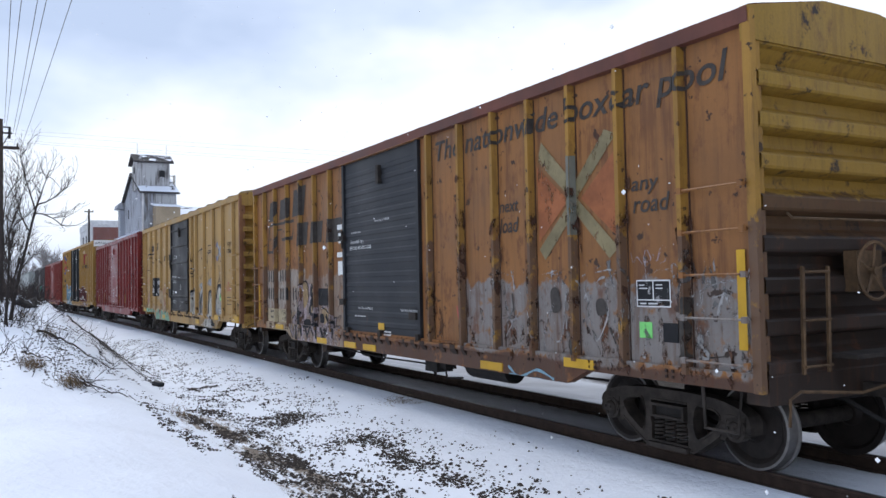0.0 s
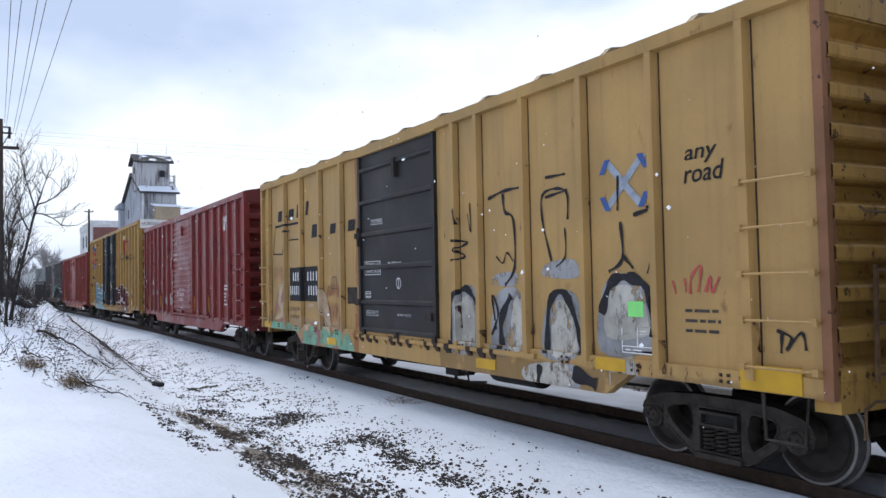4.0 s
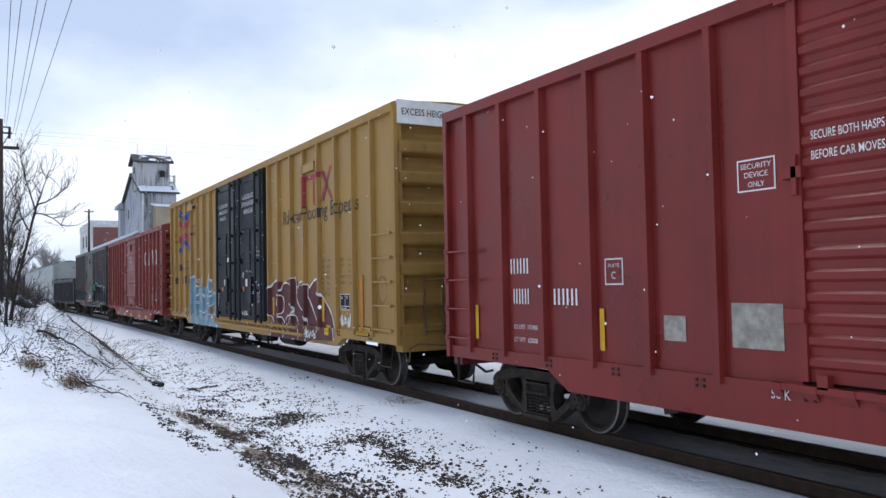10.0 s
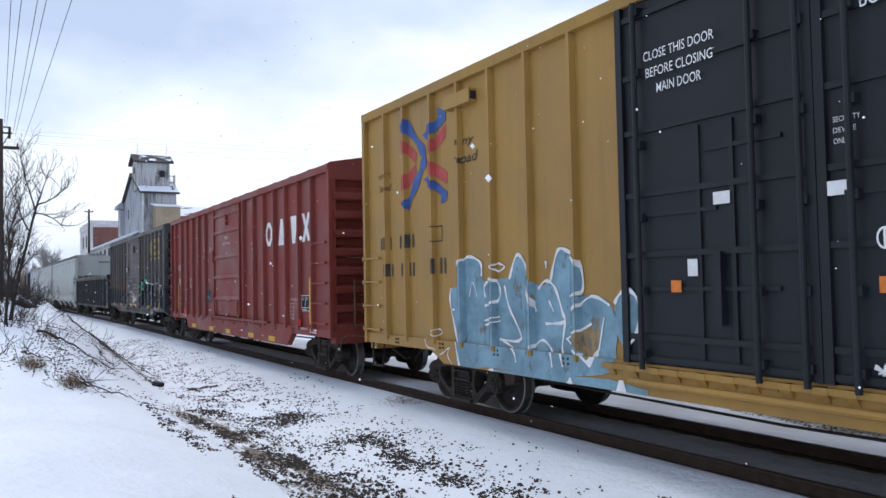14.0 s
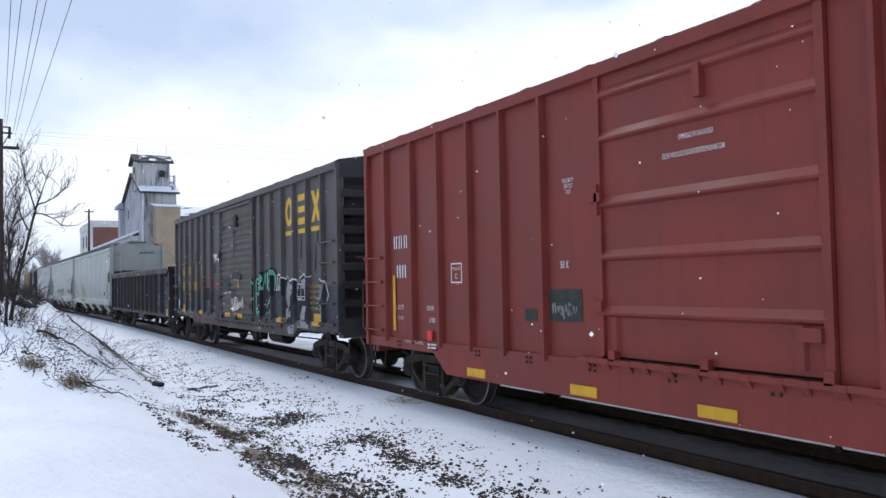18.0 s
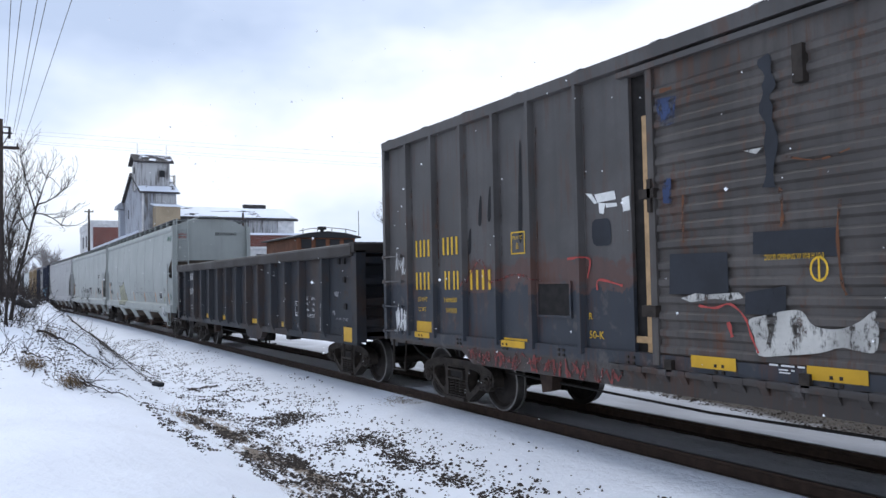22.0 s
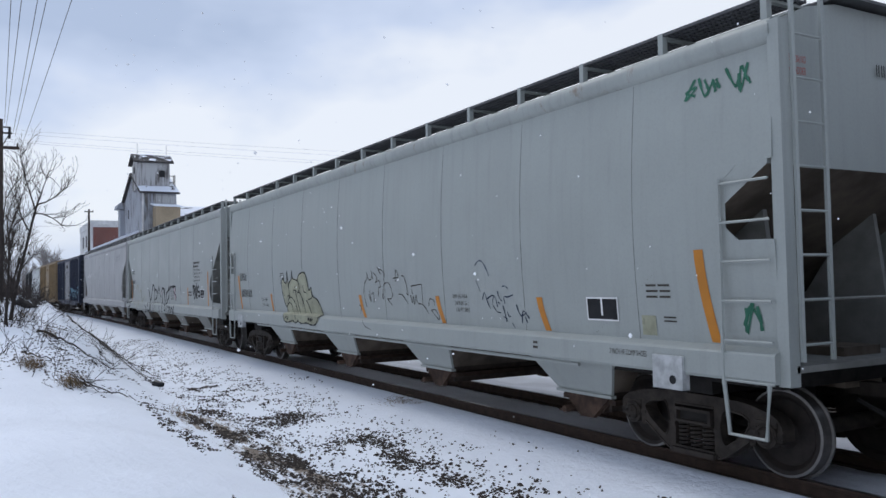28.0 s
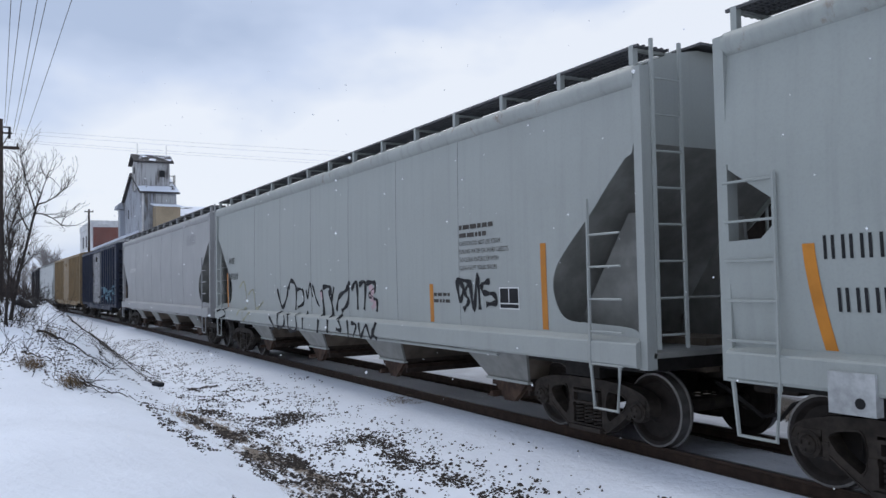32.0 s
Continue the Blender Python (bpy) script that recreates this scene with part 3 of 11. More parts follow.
def decal(name, polys, mat, car, skin, layer=1, label=""):
    """Paint that follows the side: skin lists (x0, x1, y) strips over its length, or is a function of z."""
    s = Shape()
    top, y_low, foot, foot_end, bend_at = SILLS.get(id(skin), (-9, 0, -9, -9, 99))
    for k, poly in enumerate(polys):
        off = 0.0035 * layer + 0.00022 * (k % 13)
        if callable(skin):
            s.add([(x, -skin(x, z) - off, z) for x, z in poly], [tuple(range(len(poly)))])
            continue
        if min(p[1] for p in poly) < top:
            # what lies on the sill, cut off along its foot
            for xa, xb, zf in ((-99, -bend_at, foot_end), (-bend_at, bend_at, foot), (bend_at, 99, foot_end)):
                c = cut_strip(poly, xa, xb)
                c = cut_strip([(z, x) for x, z in c], zf + 0.004, top) if c else []
                if c:
                    s.add([(x, -y_low - off, z) for z, x in c], [tuple(range(len(c)))])
            poly = [(x, z) for z, x in cut_strip([(z, x) for x, z in poly], top, 99)]
            if not poly:
                continue
        lo, hi = min(p[0] for p in poly), max(p[0] for p in poly)
        for a, b, ya, yb in skin:
            if b <= lo or a >= hi:
                continue
            c = cut_strip(poly, a, b)
            if c:
                s.add([(x + (0.0 if ya == yb else (off if ya > yb else -off)), -(ya + (yb - ya) * (x - a) / (b - a)) - off, z) for x, z in c], [tuple(range(len(c)))])
    if not s.f:
        return None
    if len(polys) == 1:
        me = s.mesh(name, mat)
        bm = bmesh.new()
        bm.from_mesh(me)
        bmesh.ops.remove_doubles(bm, verts=bm.verts, dist=0.009)
        bm.to_mesh(me)
        bm.free()
        return part(name, me, None, car, label)
    return tagged(part(name, s, mat, car, label), kind="stuff" if name in MANY or len(polys) > 1 else "")


FONT_CACHE = {}


def glyphs(text, bold=0.0, shear=0.0):
    key = (text, bold, shear)
    if key not in FONT_CACHE:
        cu = bpy.data.curves.new("lettering", "FONT")
        cu.body, cu.size, cu.resolution_u, cu.offset, cu.shear = text, 1.0, 3, bold, shear
        ob = new("lettering", cu)
        me = bpy.data.meshes.new_from_object(ob)
        FONT_CACHE[key] = [[(me.vertices[i].co.x, me.vertices[i].co.y) for i in p.vertices] for p in me.polygons]
        bpy.data.objects.remove(ob)
        bpy.data.meshes.remove(me)
    return FONT_CACHE[key]


def lettering(text, x, z, h, width=None, bold=0.0, shear=0.0, rise=0.0):
    """Polygons of a line of words: left end x, foot z, capital height h."""
    g = glyphs(text, bold, shear)
    if not g:
        return []
    k = h / 0.7
    x0 = min(p[0] for q in g for p in q)
    x1 = max(p[0] for q in g for p in q)
    kx = width / (x1 - x0) if width else k
    return [[(x + (px - x0) * kx, z + pz * k + rise * (px - x0) * kx) for px, pz in q] for q in g]


def bars(x, z, h, n, pitch, fill=0.68):
    """A row of plain upright bars, two thin ones for each character."""
    out = []
    for i in range(n):
        a, b = x + i * pitch, x + i * pitch + pitch * fill
        w = min(0.3 * (b - a), 0.06)
        out += rect(a, a + w, z, z + h) + rect(b - w, b, z, z + h)
    return out


def lines(x, z, w, n, h=0.035, gap=0.07, seed=0):
    """Small print: plain bars of uneven words."""
    r = random.Random(seed)
    out = []
    for i in range(n):
        a, zz = 0.0, z - i * gap
        while a < w - 0.03:
            b = min(w, a + r.uniform(0.06, 0.2))
            out.append([(x + a, zz), (x + b, zz), (x + b, zz + h), (x + a, zz + h)])
            a = b + 0.03
    return out


def rect(x0, x1, z0, z1):
    return [[(x0, z0), (x1, z0), (x1, z1), (x0, z1)]]


def outline(x0, x1, z0, z1, w=0.02):
    return rect(x0, x1, z1 - w, z1) + rect(x0, x1, z0, z0 + w) + rect(x0, x0 + w, z0 + w, z1 - w) + rect(x1 - w, x1, z0 + w, z1 - w)


def smooth_line(pts, n=7, closed=False):
    """Points of a soft line through pts."""
    out = []
    m = len(pts)
    rng = range(m) if closed else range(m - 1)
    for i in rng:
        p0, p1, p2, p3 = (pts[(i + k) % m] if closed else pts[min(max(i + k, 0), m - 1)] for k in (-1, 0, 1, 2))
        for j in range(n):
            t = j / n
            out.append(tuple(0.5 * (2 * b + (c - a) * t + (2 * a - 5 * b + 4 * c - d) * t * t + (3 * b - a - 3 * c + d) * t ** 3) for a, b, c, d in zip(p0, p1, p2, p3)))
    if not closed:
        out.append(tuple(pts[-1]))
    return out


def stroke(pts, w, closed=False, n=7):
    """A sprayed line as a band of quads."""
    q = smooth_line(pts, n, closed)
    if closed:
        q.append(q[0])
    out, last = [], None
    for i, p in enumerate(q):
        a, b = q[max(i - 1, 0)], q[min(i + 1, len(q) - 1)]
        dx, dz = b[0] - a[0], b[1] - a[1]
        d = math.hypot(dx, dz) or 1
        ww = w / 2 * (0.8 + 0.3 * math.sin(i * 1.3))
        e = ((p[0] - dz / d * ww, p[1] + dx / d * ww), (p[0] + dz / d * ww, p[1] - dx / d * ww))
        if last:
            out.append([last[0], last[1], e[1], e[0]])
        last = e
    return out


def blob(pts, n=6):
    """A filled soft outline, cut into triangles."""
    return patch(smooth_line(pts, n, True))


def patch(q):
    """A filled straight-edged outline, cut into triangles."""
    tri = tessellate_polygon([[Vector((x, z, 0)) for x, z in q]])
    return [[q[i] for i in t] for t in tri]


def scrawl(x0, x1, z0, z1, n, w, seed):
    """A loose unreadable tag: looping strokes side by side."""
    r = random.Random(seed)
    out = []
    step = (x1 - x0) / n
    for i in range(n):
        a = x0 + i * step
        pts = [(a + step * r.uniform(-0.2, 1.1), z0 + (z1 - z0) * v) for v in (r.uniform(0.6, 1), r.uniform(0, 0.3), r.uniform(0.5, 1), r.uniform(0, 0.5), r.uniform(0.2, 0.8))]
        out += stroke(pts, w, n=5)
    return out


def ring_bar(cx, cz, rx, rz, w, a0, a1, n=14):
    """A bent bar: part of an oval ring between two angles in degrees."""
    out, last = [], None
    for i in range(n + 1):
        a = radians(a0 + (a1 - a0) * i / n)
        o = (cx + rx * math.cos(a), cz + rz * math.sin(a))
        q = (cx + (rx - w) * math.cos(a), cz + (rz - w) * math.sin(a))
        if last:
            out.append([last[0], o, q, last[1]])
        last = (o, q)
    return out


def slant(x0, z0, x1, z1, w):
    """A straight bar with level ends from (x0, z0) up to (x1, z1)."""
    return [[(x0 - w / 2, z0), (x0 + w / 2, z0), (x1 + w / 2, z1), (x1 - w / 2, z1)]]


# ---------- boxcar ----------
def boxcar(label, L, eave, posts, door, mats, sill=0.72, end_sill=0.9, ribs=9, roof_seams=0.04, peak=0.24, truck_in=1.62, group="freight cars", rusty=False, rib_depth=0.03, stile=0.1, post_w=0.03):
    """mats: side, trim, door, end, roof. posts: x of the side posts. door: (x0, x1, z0, z1, style)."""
    side, trim, door_mat, end_mat, roof_mat = mats
    car = thing("boxcar", label, "boxcar", group)
    hw, pw = 1.485, 1.57
    H = L / 2
    x0, x1, dz0, dz1, style = door
    # shell: two sides left and right of the doorway, and the closed door beyond
    for sy in (-1, 1):
        a, b = (sy * hw, sy * (hw - 0.05))
        ya, yb = min(a, b), max(a, b)
        for xa, xb, za in ((-H + 0.03, x0, 0.95), (x1, H - 0.03, 0.95), (x0, x1, dz1)):
            part("side_wall", Shape().box(xa, xb, ya, yb, za, eave), side, car)
    part("floor_plate", Shape().box(-H + 0.03, H - 0.03, -hw + 0.05, hw - 0.05, 0.98, 1.06), STEEL_BLACK, car)
    # added black sheets across the doorways, painting in the dark inside
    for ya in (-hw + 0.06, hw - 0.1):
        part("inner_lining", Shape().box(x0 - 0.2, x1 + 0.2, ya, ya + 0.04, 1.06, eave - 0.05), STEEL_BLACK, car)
    # posts: pressed hat sections
    for sy in (-1, 1):
        for px in posts:
            if x0 - 0.02 < px < x1 + 0.02:
                continue
            s = Shape().prism([(px - post_w - 0.018, sy * hw), (px - post_w, sy * pw), (px + post_w, sy * pw), (px + post_w + 0.018, sy * hw)], end_sill + 0.1, eave - 0.1, "z")
            part("side_post", s, side, car)
        for cx in (-H + 0.045, H - 0.045):
            s = Shape().box(cx - 0.03 - (0.035 if cx < 0 else 0), cx + 0.03 + (0.035 if cx > 0 else 0), min(sy * 1.5, sy * pw), max(sy * 1.5, sy * pw), end_sill, eave)
            s.box(cx - 0.03, cx + 0.03, min(sy * 1.4, sy * 1.5), max(sy * 1.4, sy * 1.5), end_sill, eave)
            part("corner_post", s, trim, car)
        # top chord and bottom sill
        s = Shape().prism([(sy * (hw - 0.02), eave - 0.13), (sy * (pw + 0.005), eave - 0.12), (sy * (pw + 0.02), eave + 0.02), (sy * (hw - 0.02), eave + 0.06)], -H, H, "x")
        part("top_chord", s, trim, car)
        e = H - 2.75
        s = Shape()
        ya, yb = min(sy * 1.40, sy * 1.53), max(sy * 1.40, sy * 1.53)
        s.prism([(-H + 0.02, end_sill), (-e - 0.3, end_sill), (-e - 0.3, end_sill + 0.17), (-H + 0.02, end_sill + 0.17)], ya, yb)
        s.prism([(e + 0.3, end_sill), (H - 0.02, end_sill), (H - 0.02, end_sill + 0.17), (e + 0.3, end_sill + 0.17)], ya, yb)
        s.prism([(-e - 0.3, end_sill), (-e + 0.1, sill), (e - 0.1, sill), (e + 0.3, end_sill), (e + 0.3, end_sill + 0.17), (-e - 0.3, end_sill + 0.17)], ya, yb)
        part("side_sill", s, side, car)
    # roof with raised seams
    r = Shape()
    pr = [(-pw, eave + 0.03), (-hw, eave + 0.06), (-0.45, eave + peak), (0.45, eave + peak), (hw, eave + 0.06), (pw, eave + 0.03), (hw, eave), (-hw, eave)]
    r.prism(pr, -H, H, "x")
    nseam = int(L / 1.22)
    for i in range(nseam + 1):
        x = -H + 0.1 + i * (L - 0.2) / nseam
        u = roof_seams
        r.prism([(-pw - 0.01, eave + 0.02), (-hw, eave + 0.06 + u), (-0.45, eave + peak + u), (0.45, eave + peak + u), (hw, eave + 0.06 + u), (pw + 0.01, eave + 0.02)], x - 0.05, x + 0.05, "x")
    part("roof", r, roof_mat, car)
    # pressed ends
    for sgn in (-1, 1):
        s = Shape()
        prof = [(H - 0.08, end_sill)]
        rh = (eave - end_sill - 0.45) / ribs
        for i in range(ribs):
            z = end_sill + 0.1 + i * rh
            prof += [(H - 0.17, z), (H - 0.06, z + rh * 0.05), (H + 0.0, z + rh * 0.1), (H + 0.012, z + rh * 0.16), (H + 0.012, z + rh * 0.42), (H - 0.01, z + rh * 0.48), (H - 0.12, z + rh * 0.6), (H - 0.16, z + rh * 0.68), (H - 0.17, z + rh * 0.8)]
        prof += [(H - 0.08, eave - 0.32), (H - 0.02, eave - 0.3), (H - 0.02, eave + 0.02)]
        vs, fs = [], []
        for x, z in prof:
            vs += [(sgn * x, -1.46, z), (sgn * x, 1.46, z)]
        for i in range(len(prof) - 1):
            fs.append((2 * i, 2 * i + 1, 2 * i + 3, 2 * i + 2))
        s.add(vs, fs)
        s.prism([(-1.56, eave - 0.28), (1.56, eave - 0.28), (1.575, eave + 0.03), (0.45, eave + peak), (-0.45, eave + peak), (-1.575, eave + 0.03)], sgn * (H - 0.1), sgn * (H + 0.002), "x")
        s.box(min(sgn * (H - 0.25), sgn * (H + 0.0)), max(sgn * (H - 0.25), sgn * H), -1.45, 1.45, end_sill - 0.12, end_sill + 0.2)
        part("end_wall", s, end_mat, car, "horizontally ribbed steel end")
    # doors
    nd = 2 if style in ("double", "double_plug") else 1
    for sy in (-1, 1):
        for k in range(nd):
            a = x0 + (x1 - x0) * k / nd
            b = x0 + (x1 - x0) * (k + 1) / nd
            d = Shape()
            yo = 1.5 if style != "double_plug" else 1.53
            ya, yb = min(sy * (yo - 0.05), sy * yo), max(sy * (yo - 0.05), sy * yo)
            d.box(a + 0.01, b - 0.01, ya, yb, dz0, dz1)
            ribs_made = []
            if style in ("ribbed", "double"):
                n = 16
                for i in range(n):
                    z = dz0 + 0.1 + i * (dz1 - dz0 - 0.35) / n + 0.05 * (i // 6)
                    g = (dz1 - dz0 - 0.25) / n
                    ribs_made.append(Shape().prism([(sy * (yo - 0.01), z), (sy * (yo + rib_depth), z + g * 0.2), (sy * (yo + rib_depth), z + g * 0.5), (sy * (yo - 0.01), z + g * 0.75)], a + 0.1, b - stile, "x"))
            if style == "panel":
                for zf in (0.0, 0.16, 0.36, 0.55, 0.74, 0.93):
                    z = dz0 + 0.05 + zf * (dz1 - dz0 - 0.1)
                    ribs_made.append(Shape().prism([(sy * (yo - 0.01), z - 0.05), (sy * (yo + 0.05), z - 0.02), (sy * (yo + 0.05), z + 0.03), (sy * (yo - 0.01), z + 0.06)], a + 0.06, b - 0.06, "x"))
            if style == "braced":
                for z in (1.58, 2.21, 2.81, 3.56, 4.06):
                    ribs_made.append(Shape().prism([(sy * (yo - 0.01), z - 0.05), (sy * (yo + 0.045), z - 0.015), (sy * (yo + 0.05), z + 0.01), (sy * (yo - 0.01), z + 0.11)], a + 0.06, b - 0.06, "x"))
                for e in (a + 0.2, b - 0.4):
                    ribs_made.append(Shape().prism([(e, sy * (yo - 0.01)), (e + 0.03, sy * (yo + 0.04)), (e + 0.1, sy * (yo + 0.04)), (e + 0.13, sy * (yo - 0.01))], dz0 + 0.06, 1.54, "z"))
            if style == "double_plug":
                for zf in (0.0, 0.06, 0.29, 0.46, 0.64, 0.80, 0.97):
                    z = dz0 + 0.03 + zf * (dz1 - dz0 - 0.1)
                    ribs_made.append(Shape().box(a + 0.04, b - 0.04, min(sy * (yo - 0.01), sy * (yo + 0.03)), max(sy * (yo - 0.01), sy * (yo + 0.03)), z, z + 0.06))
            dr = part("door", d, door_mat, car, "steel sliding door")
            for rb in ribs_made:
                part("door_rib", rb, door_mat, dr)
            if style in ("ribbed", "double"):
                for i in (6, 12):
                    z = dz0 + 0.08 + i * (dz1 - dz0 - 0.35) / 16 + 0.05 * (i // 6 - 1)
                    part("sheet_joint", Shape().box(a + 0.09, b - 0.09, min(sy * (yo - 0.01), sy * (yo + 0.008)), max(sy * (yo - 0.01), sy * (yo + 0.008)), z, z + 0.012), door_mat, dr)
            for e in (a + 0.05, b - 0.05):
                part("door_stile", Shape().box(e - 0.045, e + 0.045, min(sy * (yo - 0.01), sy * (yo + 0.045)), max(sy * (yo - 0.01), sy * (yo + 0.045)), dz0, dz1), door_mat, dr)
            yy = sy * (yo + 0.08)
            if style == "double_plug":
                for zf, xa, xb in ((0.4, a + 0.4, a + 0.55 * (b - a)), (0.55, a + 0.5 * (b - a), b - 0.35), (0.2, a + 0.45, b - 0.4)):
                    z = dz0 + zf * (dz1 - dz0)
                    part("door_rib", Shape().box(xa, xb, min(sy * (yo - 0.01), sy * (yo + 0.025)), max(sy * (yo - 0.01), sy * (yo + 0.025)), z, z + 0.04), door_mat, dr)
                for e in (a + 0.45 * (b - a), a + 0.62 * (b - a)):
                    part("door_rib", Shape().box(e, e + 0.05, min(sy * (yo - 0.01), sy * (yo + 0.028)), max(sy * (yo - 0.01), sy * (yo + 0.028)), dz0 + 0.1, dz0 + 0.62 * (dz1 - dz0)), door_mat, dr)
                for e in (a + 0.33, b - 0.62, b - 0.13):
                    s = Shape().tube([(e, yy, dz0 - 0.05), (e, yy, dz1 - 0.02)], 0.03, n=8)
                    for zf in (0.03, 0.2, 0.4, 0.6, 0.8, 0.97):
                        z = dz0 + zf * (dz1 - dz0)
                        s.box(e - 0.06, e + 0.06, min(yy, sy * yo), max(yy, sy * yo), z - 0.04, z + 0.04)
                    part("lock_rod", s, door_mat, dr)
                s = Shape().box((a + b) / 2 + 0.1, (a + b) / 2 + 0.2, min(yy, sy * yo), max(yy, sy * yo), dz0 + 0.45, dz0 + 1.15)
                part("handle", s, door_mat, dr)
            else:
                lm = STEEL_DARK if door_mat is not side else door_mat
                s = Shape().box(a - 0.1, a + 0.12, min(sy * 1.46, yy), max(sy * 1.46, yy), dz0 + 1.75, dz0 + 1.85).box(a + 0.02, a + 0.07, min(sy * 1.46, yy), max(sy * 1.46, yy), dz0 + 1.6, dz0 + 1.95)
                part("door_latch", s, lm, dr)
                part("door_stop", Shape().box(a - 0.1, a + 0.1, min(sy * 1.46, yy), max(sy * 1.46, yy), dz0 + 0.5, dz0 + 0.62), lm, dr)
                part("jacking_lug", Shape().box(b - 0.34, b - 0.1, min(sy * 1.5, yy), max(sy * 1.5, yy), dz0 + 0.3, dz0 + 0.42), lm, dr)
                part("lift_handle", Shape().box(a + 0.52 * (b - a), a + 0.55 * (b - a), min(sy * yo, yy), max(sy * yo, yy), dz1 - 0.55, dz1 - 0.22), lm, dr)
                for k in range(3):
                    part("door_roller", Shape().box(a + 0.2 + k * 0.45 * (b - a), a + 0.3 + k * 0.45 * (b - a), min(sy * 1.5, yy), max(sy * 1.5, yy), dz0 - 0.05, dz0 + 0.07), lm, dr)
        # door tracks
        s = Shape().box(x0 - 0.35, x1 + 2.6 if style != "double_plug" else x1 + 2.4, min(sy * 1.46, sy * 1.58), max(sy * 1.46, sy * 1.58), dz0 - 0.09, dz0 - 0.03)
        part("door_track", Shape().box(x0 - 0.1, x1 + 0.1, min(sy * 1.46, sy * 1.575), max(sy * 1.46, sy * 1.575), dz1, dz1 + 0.06), trim if style == "double_plug" else side, car)
        part("door_track", s, trim if style == "double_plug" else side, car)
    for i in range(int((x1 + 2.4 - x0) / 0.32)):
        bx = x0 - 0.25 + i * 0.32
        s = Shape().prism([(-1.53, dz0 - 0.17), (-1.585, dz0 - 0.09), (-1.585, dz0 - 0.03), (-1.53, dz0 - 0.03)], bx, bx + 0.09 + 0.03 * (i % 3), "x")
        part("track_bracket", s, RAIL_WEB if i % 4 and rusty else side, car)
    # dark seam strips beside rusty cars' posts paint in weld dirt and post shadow
    for px in posts:
        if not (x0 - 0.02 < px < x1 + 0.02):
            part("sheet_seam", Shape().box(px + post_w + 0.033, px + post_w + 0.05, -hw - 0.006, -hw, end_sill + 0.17, eave - 0.14), SEAM if rusty else side, car)
    for i in range(12):
        bx = -H + 1.2 + i * (L - 2.4) / 11
        s = Shape()
        for dx in (0.0, 0.09):
            for dz in (0.04, 0.1):
                s.box(bx + dx, bx + dx + 0.03, -1.545, -1.53, end_sill + dz, end_sill + dz + 0.03)
        tagged(part("sill_rivets", s, RAIL_WEB if rusty else STEEL_DARK, car), kind="stuff")
    # ladders at the right-hand end of each side, grab irons at the other
    for sy in (-1, 1):
        for (ga, gb, n) in ((H - 0.85, H - 0.1, 5), (-H + 0.1, -H + 0.75, 4)):
            for i in range(n):
                z = 1.15 + i * 0.42
                yy = sy * (pw + 0.05)
                s = Shape().tube([(ga, sy * (hw + 0.0), z), (ga, yy, z), (gb, yy, z), (gb, sy * (pw - 0.02), z)], 0.013, n=5)
                for gx in (ga, gb):
                    s.box(gx - 0.03, gx + 0.03, *sorted((sy * (pw + 0.03), sy * (pw + 0.07))), z - 0.03, z + 0.03)
                part("grab_iron", s, side, car)
        for cx in (-H + 0.45, H - 0.5):
            s = Shape().tube([(cx - 0.24, sy * 1.5, end_sill + 0.08), (cx - 0.2, sy * 1.52, 0.5), (cx + 0.2, sy * 1.52, 0.5), (cx + 0.24, sy * 1.5, end_sill + 0.08)], 0.02, n=5)
            part("stirrup_step", s, STEEL_DARK, car)
    for sgn in (-1, 1):
        s = Shape()
        for dy in (-1.05, -0.68):
            s.tube([(sgn * (H + 0.07), dy * sgn, 1.05), (sgn * (H + 0.09), dy * sgn, 2.05)], 0.022, n=5)
        for z in (1.12, 1.55, 2.0):
            s.tube([(sgn * (H + 0.1), -1.06 * sgn, z), (sgn * (H + 0.1), -0.67 * sgn, z)], 0.014, n=5)
        part("end_ladder", s, END_IRON, car)
        s = Shape().tube([(sgn * (H + 0.06), -1.2, 2.55), (sgn * (H + 0.1), -1.18, 2.5), (sgn * (H + 0.1), 1.18, 2.5), (sgn * (H + 0.06), 1.2, 2.55)], 0.013, n=5)
        part("end_handhold", s, END_IRON, car)
        s = Shape().box(min(sgn * H, sgn * (H + 0.32)), max(sgn * H, sgn * (H + 0.32)), -0.62, 0.62, 1.18, 1.22)
        part("end_platform", s, STEEL_DARK, car)
        e = sgn * (H + 0.18)
        s = Shape().tube([(e, -1.42 * sgn, 0.62), (e, -1.4 * sgn, 0.86), (e, -1.25 * sgn, 0.92), (e, -0.35 * sgn, 0.84), (sgn * (H + 0.4), -0.12 * sgn, 0.95)], 0.016, n=5)
        part("uncoupling_rod", s, END_IRON, car)
        add_coupler(car, sgn * H, 0.76, sgn)
    bw = Shape()
    ring = [(H + 0.2, -0.1 + 0.28 * math.cos(a), 2.0 + 0.28 * math.sin(a)) for a in np.linspace(0, 6.283, 25)]
    bw.tube(ring, 0.018, n=5, cap=False)
    for a in (0.3, 1.55, 2.8, 4.1, 5.3):
        bw.tube([(H + 0.17, -0.1, 2.0), (H + 0.2, -0.1 + 0.28 * math.cos(a), 2.0 + 0.28 * math.sin(a))], 0.014, n=4)
    bw.tube([(H + 0.0, -0.1, 2.0), (H + 0.21, -0.1, 2.0)], 0.04, n=8)
    bw.box(H, H + 0.14, -0.3, 0.1, 1.8, 2.2)
    part("brake_wheel", bw, END_IRON, car, "hand-brake wheel and gear box")
    under_gear(car, L)
    add_trucks(car, (-H + truck_in, H - truck_in))
    # the painted skin of the near side
    edges = []
